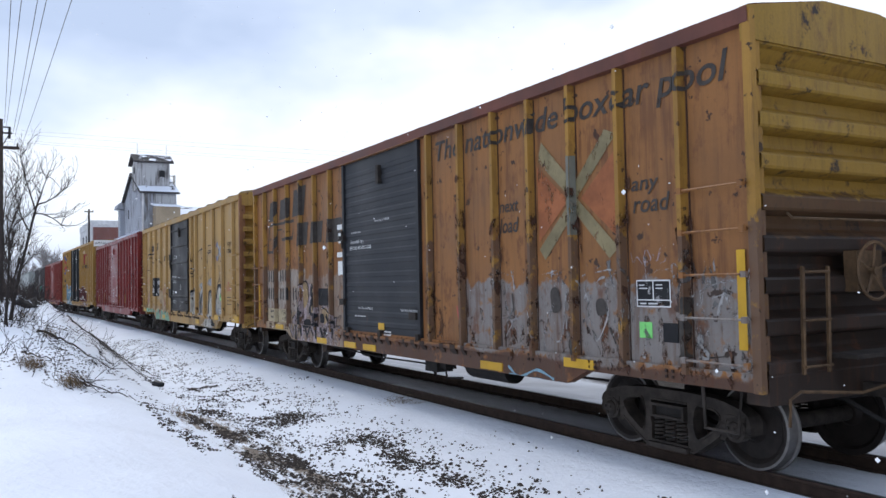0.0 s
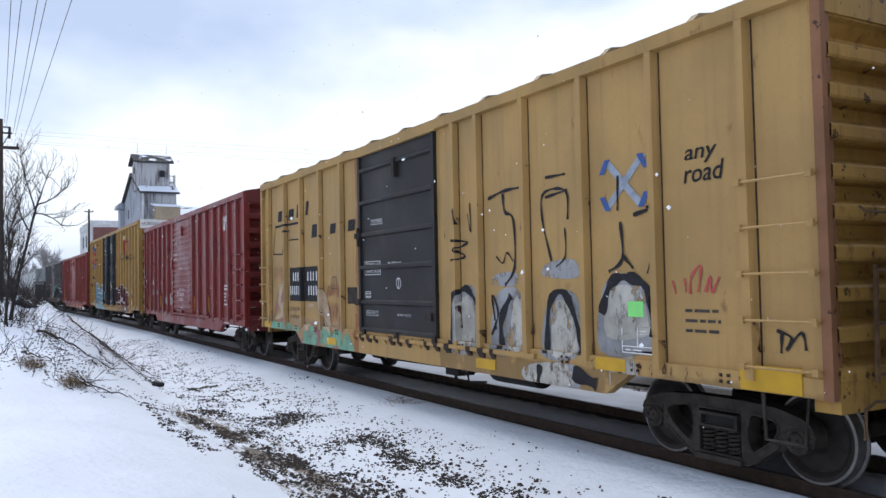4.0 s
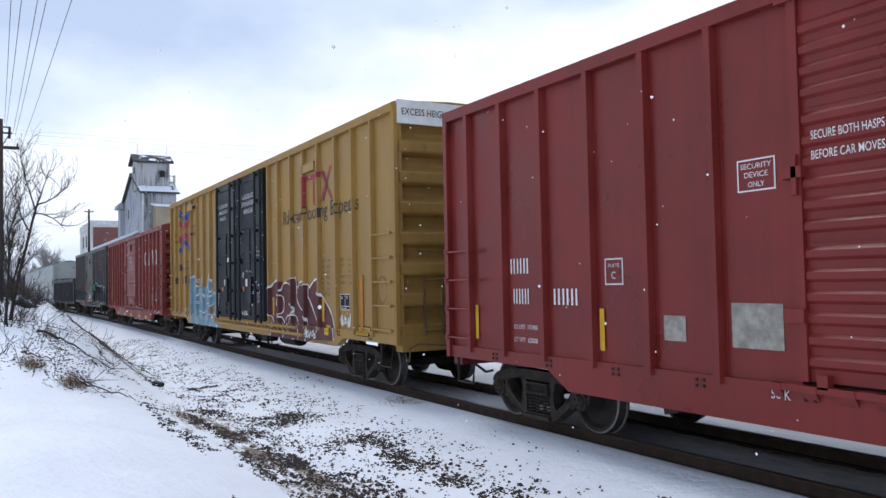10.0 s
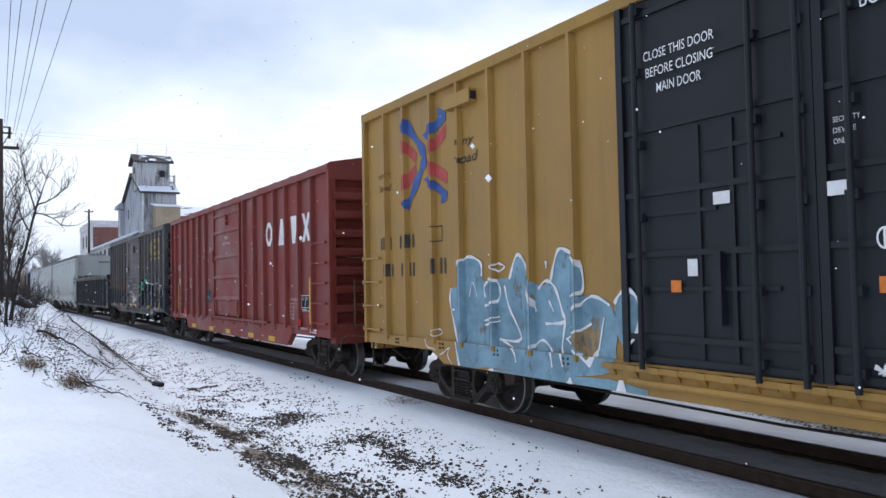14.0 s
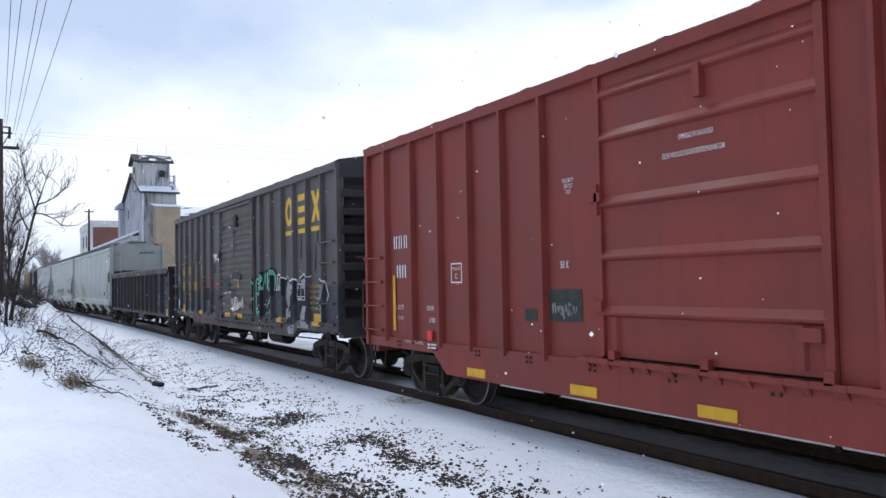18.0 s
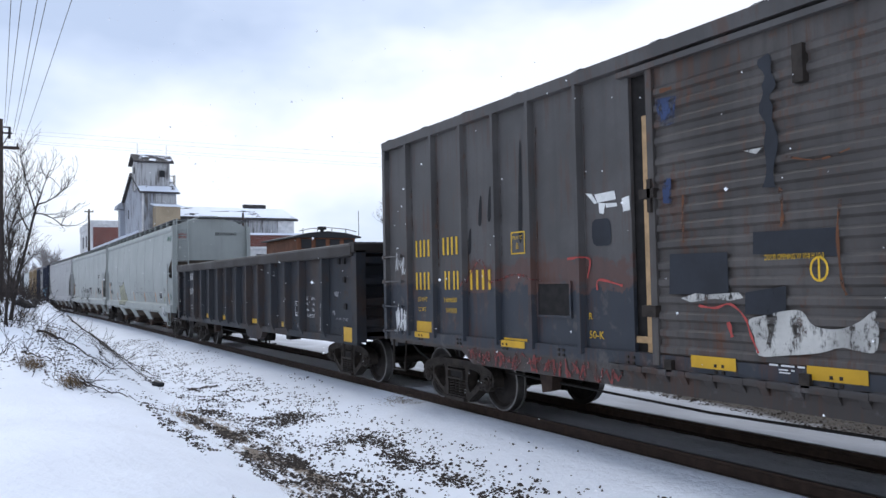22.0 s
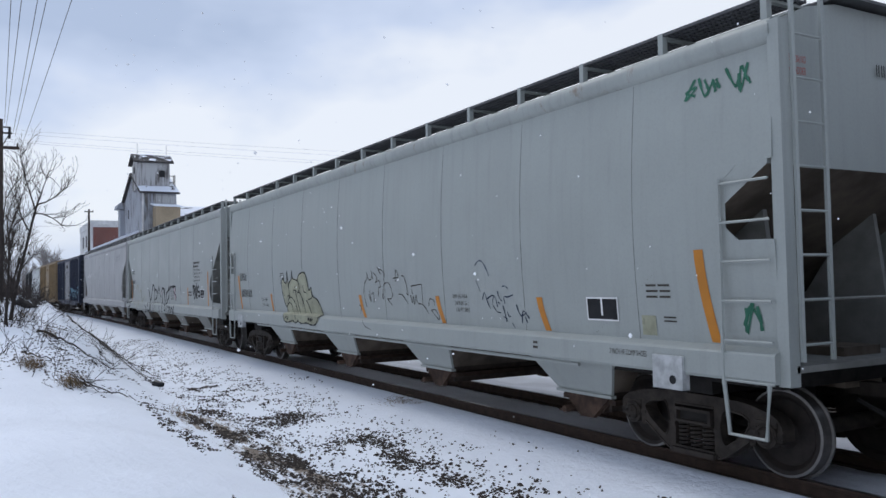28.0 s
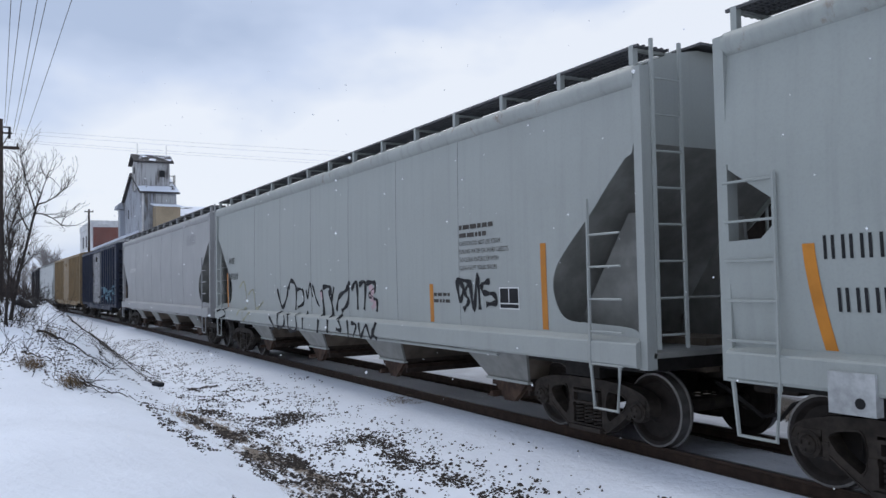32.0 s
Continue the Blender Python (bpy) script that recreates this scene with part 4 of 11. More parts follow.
    for px in sorted(posts):
        if not (x0 - 0.02 < px < x1 + 0.02):
            edges.append((px - post_w, px + post_w, pw))
    edges.append((x0, x1, (1.5 if style != "double_plug" else 1.53) + (rib_depth + 0.002 if style in ("ribbed", "double") else 0.002)))
    edges.sort()
    skin, at = [], -H
    for a, b, y in edges:
        flank = 0.018 if y == pw else 0.0
        if a - flank > at:
            skin.append((at, a - flank, hw, hw))
        if flank:
            skin.append((a - flank, a, hw, y))
        skin.append((a, b, y, y))
        if flank:
            skin.append((b, b + flank, y, hw))
        at = b + flank
    skin.append((at, H, hw, hw))
    SILLS[id(skin)] = (end_sill + 0.17, 1.53, sill, end_sill, H - 2.75)
    KEEP.append(skin)
    return car, skin


def place(car, x0):
    """The train's cars stand at x0 when the clip begins."""
    CARS.append((car, x0))


def marks(car, skin, xs, z, w=0.42, h=0.12, mat=None, label="yellow reflective strip"):
    for x in xs:
        zz = max(z, SILLS[id(skin)][3] + 0.02) if abs(x + w / 2) > SILLS[id(skin)][4] - 0.3 else z
        s = Shape().box(x, x + w, -1.545, -1.528, zz, zz + h)
        part("reflector", s, mat or YELLOW_MARK, car, label)


def tall_mark(car, skin, x, z0, z1, mat=None, w=0.1):
    decal("reflector", rect(x, x + w, z0, z1), mat or YELLOW_MARK, car, skin, 5, "upright reflective strip")


def load_panel(car, skin, x, z, w=0.5, h=0.3, dark=None):
    """The black boxed test-date panel with white borders."""
    decal("stencil_panel", rect(x, x + w, z, z + h), dark or BLACK_PAINT, car, skin, 1)
    decal("panel_line", outline(x, x + w, z, z + h, 0.014) + rect(x + w * 0.485, x + w * 0.515, z + 0.08, z + h) + rect(x, x + w, z + 0.07, z + 0.082), WHITE_PAINT, car, skin, 2)
    decal("panel_print", lines(x + 0.04, z + h - 0.06, w * 0.25, 2, 0.01, 0.035, 1) + lines(x + w * 0.57, z + h - 0.06, w * 0.2, 2, 0.01, 0.035, 2) + lines(x + 0.05, z + 0.03, w * 0.6, 1, 0.015, 0.05, 3), WHITE_PAINT, car, skin, 2)
# ---------- sprayed paint on the cars, stroke by stroke ----------
def spray_maroon(car, skin):
    g = []
    g += blob([(2.45, 0.62), (2.58, 1.08), (2.27, 1.34), (2.23, 1.67), (2.51, 1.94), (2.93, 2.07), (3.5, 2.03), (3.95, 2.1), (4.29, 2.14), (4.52, 1.99), (4.83, 2.01), (5.25, 1.92), (5.46, 2.05), (5.72, 2.06), (5.84, 1.83), (6.13, 1.63), (6.46, 1.41), (6.63, 1.11), (6.68, 0.84), (6.09, 0.8), (5.47, 0.78), (4.92, 0.67), (4.31, 0.67), (3.45, 0.66)], 4)
    decal("graffiti", g, MAROON_PAINT, car, skin, 2, "large maroon bubble-letter graffiti with white outlines")
    g = []
    g += stroke([(2.45, 0.64), (2.68, 1.09), (2.37, 1.29), (2.22, 1.67), (2.51, 1.94), (2.93, 2.07), (3.12, 1.96)], 0.052, n=5)
    g += stroke([(2.9, 1.47), (3.01, 1.73), (3.44, 1.66), (3.46, 1.38), (3.14, 1.24)], 0.043, n=5)
    g += stroke([(3.14, 1.24), (3.47, 1.13), (3.55, 0.89), (3.45, 0.66)], 0.043, n=5)
    g += stroke([(3.26, 1.83), (3.5, 2.01), (3.86, 1.99), (3.96, 1.92)], 0.043, n=5)
    g += stroke([(3.95, 2.05), (4.29, 2.13), (4.4, 1.93), (4.42, 1.6), (4.84, 1.34)], 0.043, n=5)
    g += stroke([(3.84, 1.49), (4.02, 1.62), (4.22, 1.41), (4.13, 1.26)], 0.043, n=5)
    g += stroke([(3.6, 1.14), (3.7, 1.24), (3.87, 1.23), (3.82, 1.05), (3.9, 0.89)], 0.043, n=5)
    g += stroke([(4.13, 1.29), (4.37, 1.23), (4.52, 1.01), (4.58, 0.67)], 0.043, n=5)
    g += stroke([(4.44, 1.88), (4.6, 2.01), (4.77, 2.04)], 0.043, n=5)
    g += stroke([(4.82, 1.92), (4.78, 1.7), (4.84, 1.38)], 0.043, n=5)
    g += stroke([(4.86, 1.96), (5.11, 1.97), (5.22, 1.88)], 0.043, n=5)
    g += stroke([(5.15, 1.9), (5.14, 1.7), (5.27, 1.6), (5.68, 1.17), (5.74, 0.95)], 0.043, n=5)
    g += stroke([(5.22, 1.9), (5.53, 2.05), (5.72, 2.06), (5.74, 1.88), (5.9, 1.77), (6.41, 1.45), (6.61, 1.19), (6.7, 0.83)], 0.052, n=5)
    g += stroke([(5.01, 1.28), (5.11, 1.05), (5.03, 0.73), (4.92, 0.66)], 0.043, n=5)
    g += stroke([(3.98, 0.66), (4.19, 0.72), (4.62, 0.65)], 0.043, n=5)
    decal("graffiti", g, WHITE_PAINT, car, skin, 3)


def spray_blue(car, skin):
    g = []
    g += blob([(-6.3, 0.68), (-6.43, 1.14), (-6.58, 1.59), (-6.59, 1.85), (-6.31, 1.92), (-6.29, 2.19), (-6.06, 2.32), (-5.77, 2.24), (-5.68, 1.98), (-5.3, 2.0), (-5.0, 2.03), (-4.81, 2.29), (-4.61, 2.17), (-4.42, 1.93), (-4.12, 1.95), (-3.97, 2.28), (-3.8, 2.33), (-3.52, 2.16), (-3.46, 1.83), (-3.53, 1.76), (-3.26, 1.79), (-3.0, 1.68), (-2.89, 1.45), (-2.92, 1.18), (-2.98, 0.92), (-3.74, 0.81), (-4.77, 0.78), (-5.59, 0.76)], 4)
    g += blob([(-2.92, 1.66), (-2.79, 1.82), (-2.62, 1.83), (-2.48, 1.66), (-2.54, 1.37), (-2.67, 1.23), (-2.78, 1.19), (-2.92, 1.42)], 4)
    g += patch([(-5.51, 0.75), (-2.98, 0.84), (-2.39, 0.78), (-2.4, 0.64), (-2.99, 0.63), (-5.51, 0.63)])
    decal("graffiti", g, PALE_BLUE, car, skin, 2, "pale blue bubble-letter graffiti with white outlines")
    g = []
    g += patch([(-3.71, 1.26), (-3.32, 1.43), (-3.19, 1.54), (-3.18, 1.23), (-3.35, 1.0)])
    decal("graffiti", g, TAN_SPRAY, car, skin, 3)
    g = []
    g += stroke([(-6.28, 0.67), (-6.43, 1.14), (-6.6, 1.66), (-6.57, 1.87)], 0.05, n=5)
    g += stroke([(-6.31, 1.92), (-6.29, 2.19), (-6.06, 2.33), (-5.73, 2.24), (-5.7, 2.04)], 0.05, n=5)
    g += stroke([(-5.64, 1.41), (-5.25, 1.48)], 0.03, n=5)
    g += stroke([(-5.63, 1.35), (-5.24, 1.42)], 0.03, n=5)
    g += stroke([(-5.61, 1.74), (-5.62, 1.91), (-5.38, 2.0), (-5.23, 1.87), (-5.28, 1.7), (-5.63, 1.62)], 0.04, n=5)
    g += stroke([(-5.12, 1.91), (-5.02, 1.62), (-4.75, 1.2), (-5.26, 1.17)], 0.04, n=5)
    g += stroke([(-5.0, 1.99), (-4.81, 2.31), (-4.61, 2.15), (-4.49, 1.79), (-4.4, 1.57)], 0.05, n=5)
    g += stroke([(-5.19, 1.16), (-4.9, 1.05), (-4.82, 0.89)], 0.035, n=5)
    g += stroke([(-4.35, 1.85), (-4.19, 1.96), (-4.0, 1.87), (-3.86, 1.57), (-3.84, 1.45), (-4.21, 1.42)], 0.045, n=5)
    g += stroke([(-4.13, 1.71), (-4.04, 1.58)], 0.035, n=5)
    g += stroke([(-4.09, 1.96), (-3.95, 2.3), (-3.8, 2.34), (-3.52, 2.17), (-3.46, 1.86), (-3.65, 1.74), (-3.61, 1.59)], 0.05, n=5)
    g += stroke([(-4.48, 1.1), (-4.28, 1.21), (-4.1, 1.1), (-4.04, 0.89)], 0.04, n=5)
    g += stroke([(-3.81, 1.46), (-3.88, 1.12), (-3.83, 0.91)], 0.04, n=5)
    g += stroke([(-3.32, 1.45), (-3.79, 1.25), (-3.34, 0.97), (-3.2, 1.16), (-3.1, 1.53)], 0.04, n=1)
    g += stroke([(-3.63, 1.59), (-3.31, 1.77), (-3.0, 1.67)], 0.04, n=5)
    g += stroke([(-2.92, 1.69), (-2.81, 1.81), (-2.64, 1.85), (-2.48, 1.7), (-2.52, 1.4), (-2.67, 1.22)], 0.05, n=5)
    g += stroke([(-5.37, 2.17), (-5.26, 2.21), (-5.11, 2.16), (-5.26, 2.1), (-5.37, 2.17)], 0.03, n=5)
    g += stroke([(-4.18, 2.21), (-4.17, 2.12)], 0.04, n=5)
    g += stroke([(-7.38, 1.09), (-7.28, 0.95), (-7.04, 0.92), (-7.14, 0.79), (-6.84, 0.86), (-6.59, 0.97), (-6.63, 0.85), (-6.44, 0.67)], 0.02, n=5)
    g += stroke([(-7.12, 1.19), (-6.97, 1.24), (-6.86, 1.19), (-7.03, 1.13), (-7.12, 1.19)], 0.02, n=5)
    g += stroke([(-6.04, 1.74), (-5.95, 1.96), (-5.83, 1.74)], 0.02, n=5)
    g += patch([(-3.4, 1.0), (-3.24, 1.15), (-3.2, 1.11), (-3.32, 0.94)])
    g += patch([(-2.91, 0.65), (-2.83, 0.85), (-2.76, 0.85), (-2.69, 0.66)])
    g += patch([(-3.81, 0.68), (-3.69, 0.8), (-3.58, 0.65)])
    g += patch([(-5.51, 0.74), (-5.39, 0.77), (-5.3, 0.65)])
    decal("graffiti", g, WHITE_PAINT, car, skin, 4)


def slanted(x, z, w, h, lean=0.22):
    """A plain leaning block."""
    return patch([(x, z), (x + h * lean, z + h), (x + w + h * lean, z + h), (x + w, z)])


def logo_first(car, skin):
    g = slanted(-6.8, 3.53, 0.6, 0.47) + slanted(-5.98, 3.53, 0.72, 0.47) + slanted(-5.04, 3.53, 0.35, 0.6) + slanted(-4.52, 3.52, 0.27, 0.66)
    g += slanted(-4.77, 2.85, 0.68, 0.5)
    g += stroke([(-6.73, 3.44), (-6.89, 2.79), (-6.22, 2.77), (-6.11, 3.3), (-5.77, 3.29), (-5.81, 3.05), (-5.04, 3.05), (-4.93, 3.44), (-6.73, 3.44)], 0.085, n=1)
    decal("logo", g, FADED_BLACK, car, skin, 2, "faded black block logo")


def logo_first_end(car, skin):
    g = slanted(-3.91, 2.86, 0.72, 0.45) + slanted(-2.95, 2.82, 0.78, 0.48)
    decal("logo", g, FADED_BLACK, car, skin, 2)


def logo_second(car, skin):
    g = slanted(-6.78, 3.49, 0.3, 0.25) + slanted(-6.0, 3.48, 0.36, 0.24) + slanted(-5.44, 3.49, 0.18, 0.3) + slanted(-4.84, 3.5, 0.16, 0.3)
    g += slanted(-4.47, 2.98, 0.33, 0.28) + slanted(-3.39, 3.0, 0.28, 0.2) + slanted(-2.45, 2.99, 0.34, 0.22)
    g += stroke([(-7.13, 2.72), (-6.97, 3.38), (-5.24, 3.37), (-5.29, 3.0), (-5.96, 3.01), (-5.93, 3.22), (-6.35, 3.23), (-6.45, 2.7), (-7.13, 2.72)], 0.055, n=1)
    decal("logo", g, BLACK_PAINT, car, skin, 2, "black block logo")


def emblem_fourth(car, skin):
    g = []
    g += patch([(-8.19, 4.48), (-8.19, 4.28), (-7.66, 3.92), (-7.61, 4.09)])
    g += patch([(-6.66, 4.41), (-6.65, 4.2), (-7.13, 3.98), (-7.17, 4.14)])
    g += patch([(-7.13, 3.91), (-6.64, 3.66), (-6.65, 3.47), (-7.18, 3.71)])
    g += patch([(-7.66, 3.92), (-7.63, 3.72), (-8.2, 3.41), (-8.17, 3.69)])
    decal("emblem", g, RED_PAINT, car, skin, 2, "crossed red and blue arrow emblem")
    g = []
    g += stroke([(-8.02, 4.65), (-7.48, 4.17), (-7.37, 3.94), (-7.59, 3.66), (-7.99, 3.23)], 0.2, n=5)
    g += patch([(-6.9, 4.71), (-6.65, 4.59), (-6.64, 4.46), (-7.24, 4.23), (-7.4, 4.35), (-6.88, 4.54)])
    g += patch([(-7.38, 3.62), (-7.22, 3.67), (-6.63, 3.35), (-6.67, 3.22), (-6.84, 3.18), (-6.82, 3.31)])
    decal("emblem", g, BLUE_PAINT, car, skin, 3)


def door_words_first():
    return (
        lettering("Security Device Only", -1.51, 2.92, 0.040, 0.44, 0.003) +
        lettering("Secure Both Hasp", -1.55, 2.73, 0.070, 0.61, 0.003) +
        lettering("BEFORE MOVING CAR", -1.59, 2.61, 0.070, 0.99, 0.003) +
        lettering("Door Opening W-10-0H-10-4", -0.45, 3.08, 0.040, 0.61, 0.003) +
        lettering("Fork Truck Push Pockets", -1.21, 1.49, 0.050, 0.64, 0.003) +
        lettering("Fork Truck Push Pockets", 0.56, 1.48, 0.050, 0.66, 0.003)
    )


def door_words_second():
    return (
        lettering("SECURITY DEVICE ONLY", -1.27, 3.06, 0.040, 0.42, 0.003) +
        lettering("SECURE BOTH HASPS", -1.57, 2.27, 0.070, 0.62, 0.003) +
        lettering("BEFORE MOVING CAR", -1.55, 2.16, 0.070, 0.61, 0.003) +
        lettering("DOOR OPENING W 10-0 H", -0.63, 2.30, 0.040, 0.52, 0.003) +
        lettering("FORK TRUCK PUSH POCKETS", -0.30, 1.40, 0.040, 0.53, 0.003) +
        lettering("STANDARD CAR SEAL ONLY", -1.54, 1.41, 0.040, 0.47, 0.003)
    )


def spray_olive(car, skin):
    g = blob([(-4.37, 1.46), (-4.47, 1.54), (-4.58, 1.74), (-4.62, 1.92), (-4.6, 2.04), (-4.5, 2.12), (-4.35, 2.01), (-4.25, 2.06), (-4.15, 2.03), (-3.9, 2.1), (-3.81, 2.12), (-3.55, 2.1), (-3.42, 2.17), (-3.2, 2.24), (-2.98, 2.2), (-2.88, 2.09),
              (-2.79, 1.85), (-2.64, 1.88), (-2.61, 1.73), (-2.28, 1.62), (-2.03, 1.34), (-2.1, 1.16), (-2.46, 1.11), (-3.0, 1.13), (-3.45, 1.12), (-4.14, 1.11), (-4.29, 1.18), (-4.33, 1.3)], 4)
    decal("graffiti", g, OLIVE, car, skin, 1, "olive bubble-letter graffiti with dark outlines")
    w = 0.034
    rings = ([(-4.3, 1.48), (-4.37, 1.46), (-4.47, 1.54), (-4.58, 1.74), (-4.62, 1.92), (-4.6, 2.04), (-4.5, 2.12), (-4.43, 2.06), (-4.35, 2.01), (-4.26, 2.05), (-4.2, 2.28), (-4.16, 2.07), (-4.13, 1.91), (-4.08, 1.69)],
             [(-4.13, 1.91), (-4.1, 2.0), (-3.9, 2.1), (-3.85, 2.29), (-3.81, 2.13), (-3.69, 2.09), (-3.51, 2.06), (-3.42, 1.99), (-3.4, 1.89), (-3.45, 1.82), (-3.54, 1.79)],
             [(-3.51, 2.06), (-3.42, 2.17), (-3.31, 2.21), (-3.05, 2.24), (-2.9, 2.12), (-2.79, 1.85), (-2.64, 1.9), (-2.6, 1.72), (-2.28, 1.62), (-2.03, 1.34)],
             [(-3.82, 1.79), (-3.78, 1.84), (-3.69, 1.84), (-3.59, 1.82)], [(-3.68, 1.82), (-3.56, 1.55), (-3.45, 1.34)], [(-4.23, 1.6), (-4.24, 1.68), (-4.19, 1.72), (-4.12, 1.68), (-4.22, 1.6)],
             [(-4.3, 1.48), (-4.15, 1.65), (-3.97, 1.68), (-3.81, 1.6), (-3.68, 1.46), (-3.6, 1.34)], [(-4.33, 1.34), (-4.31, 1.47), (-4.15, 1.55), (-4.04, 1.53), (-3.96, 1.43), (-3.92, 1.34)],
             [(-3.49, 1.79), (-3.38, 1.78), (-3.25, 1.66), (-3.1, 1.34)], [(-3.15, 1.95), (-3.12, 1.82), (-2.96, 1.79)], [(-2.86, 1.64), (-2.7, 1.66), (-2.6, 1.72)], [(-3.0, 1.62), (-2.86, 1.5), (-2.74, 1.34)],
             [(-4.27, 1.35), (-4.33, 1.28), (-4.29, 1.18), (-4.14, 1.11), (-3.86, 1.12), (-3.74, 1.15), (-3.6, 1.15), (-3.45, 1.11), (-3.3, 1.16), (-3.1, 1.11), (-2.75, 1.13), (-2.46, 1.1), (-2.18, 1.13), (-2.03, 1.32)], [(-3.5, 1.3), (-3.47, 1.12)])
    for line in rings:
        g = stroke(line, w, n=5)
        decal("graffiti", g, BLACK_PAINT, car, skin, 2)
    decal("graffiti", scrawl(-4.24, -3.9, 1.17, 1.26, 4, 0.018, 71) + scrawl(-2.7, -2.35, 1.16, 1.27, 4, 0.018, 72) + blob([(-3.72, 1.92), (-3.7, 1.94), (-3.68, 1.92), (-3.7, 1.9)], 2), BLACK_PAINT, car, skin, 3)
    g = []
    g += stroke([(0.23, 1.53), (0.16, 1.79), (0.23, 1.97), (0.38, 2.09)], 0.02, n=5)
    g += stroke([(0.33, 2.17), (0.43, 2.03), (0.57, 2.09), (0.54, 2.2), (0.6, 2.05)], 0.02, n=5)
    g += stroke([(0.64, 2.16), (0.77, 2.07), (0.7, 1.98), (0.86, 2.02), (0.9, 1.9)], 0.02, n=5)
    g += stroke([(0.81, 2.26), (0.93, 2.13), (0.87, 2.23), (1.09, 2.14), (1.05, 2.02)], 0.02, n=5)
    g += stroke([(0.38, 1.77), (0.45, 1.62), (0.42, 1.84)], 0.02, n=5)
    g += stroke([(0.58, 1.62), (0.59, 1.79), (0.49, 1.77)], 0.02, n=5)
    g += stroke([(0.79, 1.73), (0.82, 1.88), (0.9, 1.89)], 0.02, n=5)
    g += stroke([(0.98, 1.73), (1.05, 1.94), (1.26, 1.96), (1.37, 1.76), (1.28, 1.69), (1.16, 1.69), (1.33, 1.58)], 0.02, n=5)
    g += stroke([(0.96, 1.77), (0.98, 1.69), (1.04, 1.73)], 0.02, n=5)
    g += stroke([(1.44, 2.05), (1.64, 2.07), (1.56, 2.19), (1.52, 1.99)], 0.02, n=5)
    g += stroke([(1.77, 2.09), (1.88, 2.04), (1.97, 1.78), (1.9, 1.8)], 0.02, n=5)
    g += stroke([(1.61, 1.77), (1.76, 1.76), (1.94, 1.61)], 0.02, n=5)
    g += stroke([(2.13, 1.78), (2.09, 1.91), (2.47, 1.94), (2.47, 1.62)], 0.02, n=1)
    g += stroke([(2.06, 1.76), (2.09, 1.63), (2.15, 1.74), (2.17, 1.61), (2.25, 1.76), (2.27, 1.64)], 0.02, n=5)
    g += stroke([(2.31, 1.62), (2.48, 1.6), (2.63, 1.47)], 0.02, n=5)
    g += stroke([(2.66, 1.59), (2.71, 1.7), (2.84, 1.68), (2.85, 1.6)], 0.02, n=5)
    g += stroke([(2.73, 1.52), (2.87, 1.53), (2.97, 1.43), (2.95, 1.38), (2.74, 1.52)], 0.02, n=5)
    g += stroke([(0.26, 1.28), (0.36, 1.18), (0.63, 1.13)], 0.015, n=5)
    g += stroke([(-0.1, 1.56), (-0.02, 1.52), (-0.09, 1.4)], 0.02, n=5)
    decal("graffiti", g, FADED_BLACK, car, skin, 1, "thin black tag")


def spray_corner(car, skin):
    g = []
    g += stroke([(4.13, 2.19), (4.21, 2.25), (4.29, 2.26), (4.37, 2.22), (4.45, 2.12), (4.49, 2.04)], 0.02, n=3)
    g += stroke([(4.14, 1.99), (4.25, 1.81)], 0.008, n=3)
    g += stroke([(4.28, 1.7), (4.35, 1.81), (4.41, 1.68), (4.47, 1.58)], 0.018, n=3)
    g += stroke([(4.38, 1.71), (4.59, 1.77), (4.66, 1.61)], 0.02, n=3)
    g += stroke([(4.59, 1.77), (4.54, 1.68), (4.58, 1.59), (4.64, 1.54), (4.74, 1.53)], 0.014, n=3)
    g += stroke([(4.69, 1.83), (4.7, 1.77), (4.77, 1.69)], 0.02, n=3)
    g += stroke([(4.68, 1.68), (4.72, 1.65)], 0.02, n=3)
    g += stroke([(4.85, 1.66), (4.83, 1.75), (4.93, 1.75), (5.06, 1.78)], 0.02, n=3)
    g += stroke([(4.82, 1.89), (4.87, 1.9), (4.93, 1.87), (4.93, 1.85)], 0.018, n=3)
    g += stroke([(4.79, 1.63), (4.82, 1.55), (4.86, 1.41)], 0.024, n=3)
    g += stroke([(4.79, 1.48), (4.88, 1.45)], 0.016, n=3)
    g += stroke([(4.89, 1.55), (4.92, 1.48), (4.96, 1.49)], 0.016, n=3)
    g += stroke([(5.12, 1.65), (5.16, 1.55), (5.22, 1.5), (5.34, 1.55)], 0.024, n=3)
    g += stroke([(5.22, 1.41), (5.26, 1.57), (5.39, 1.47)], 0.024, n=3)
    g += stroke([(5.3, 1.49), (5.34, 1.41)], 0.02, n=3)
    g += stroke([(4.99, 1.4), (5.04, 1.33)], 0.018, n=3)
    decal("graffiti", g, worn("blue_black_marker", (0.035, 0.05, 0.085), 0.06), car, skin, 1, "blue-black scribbled tag")


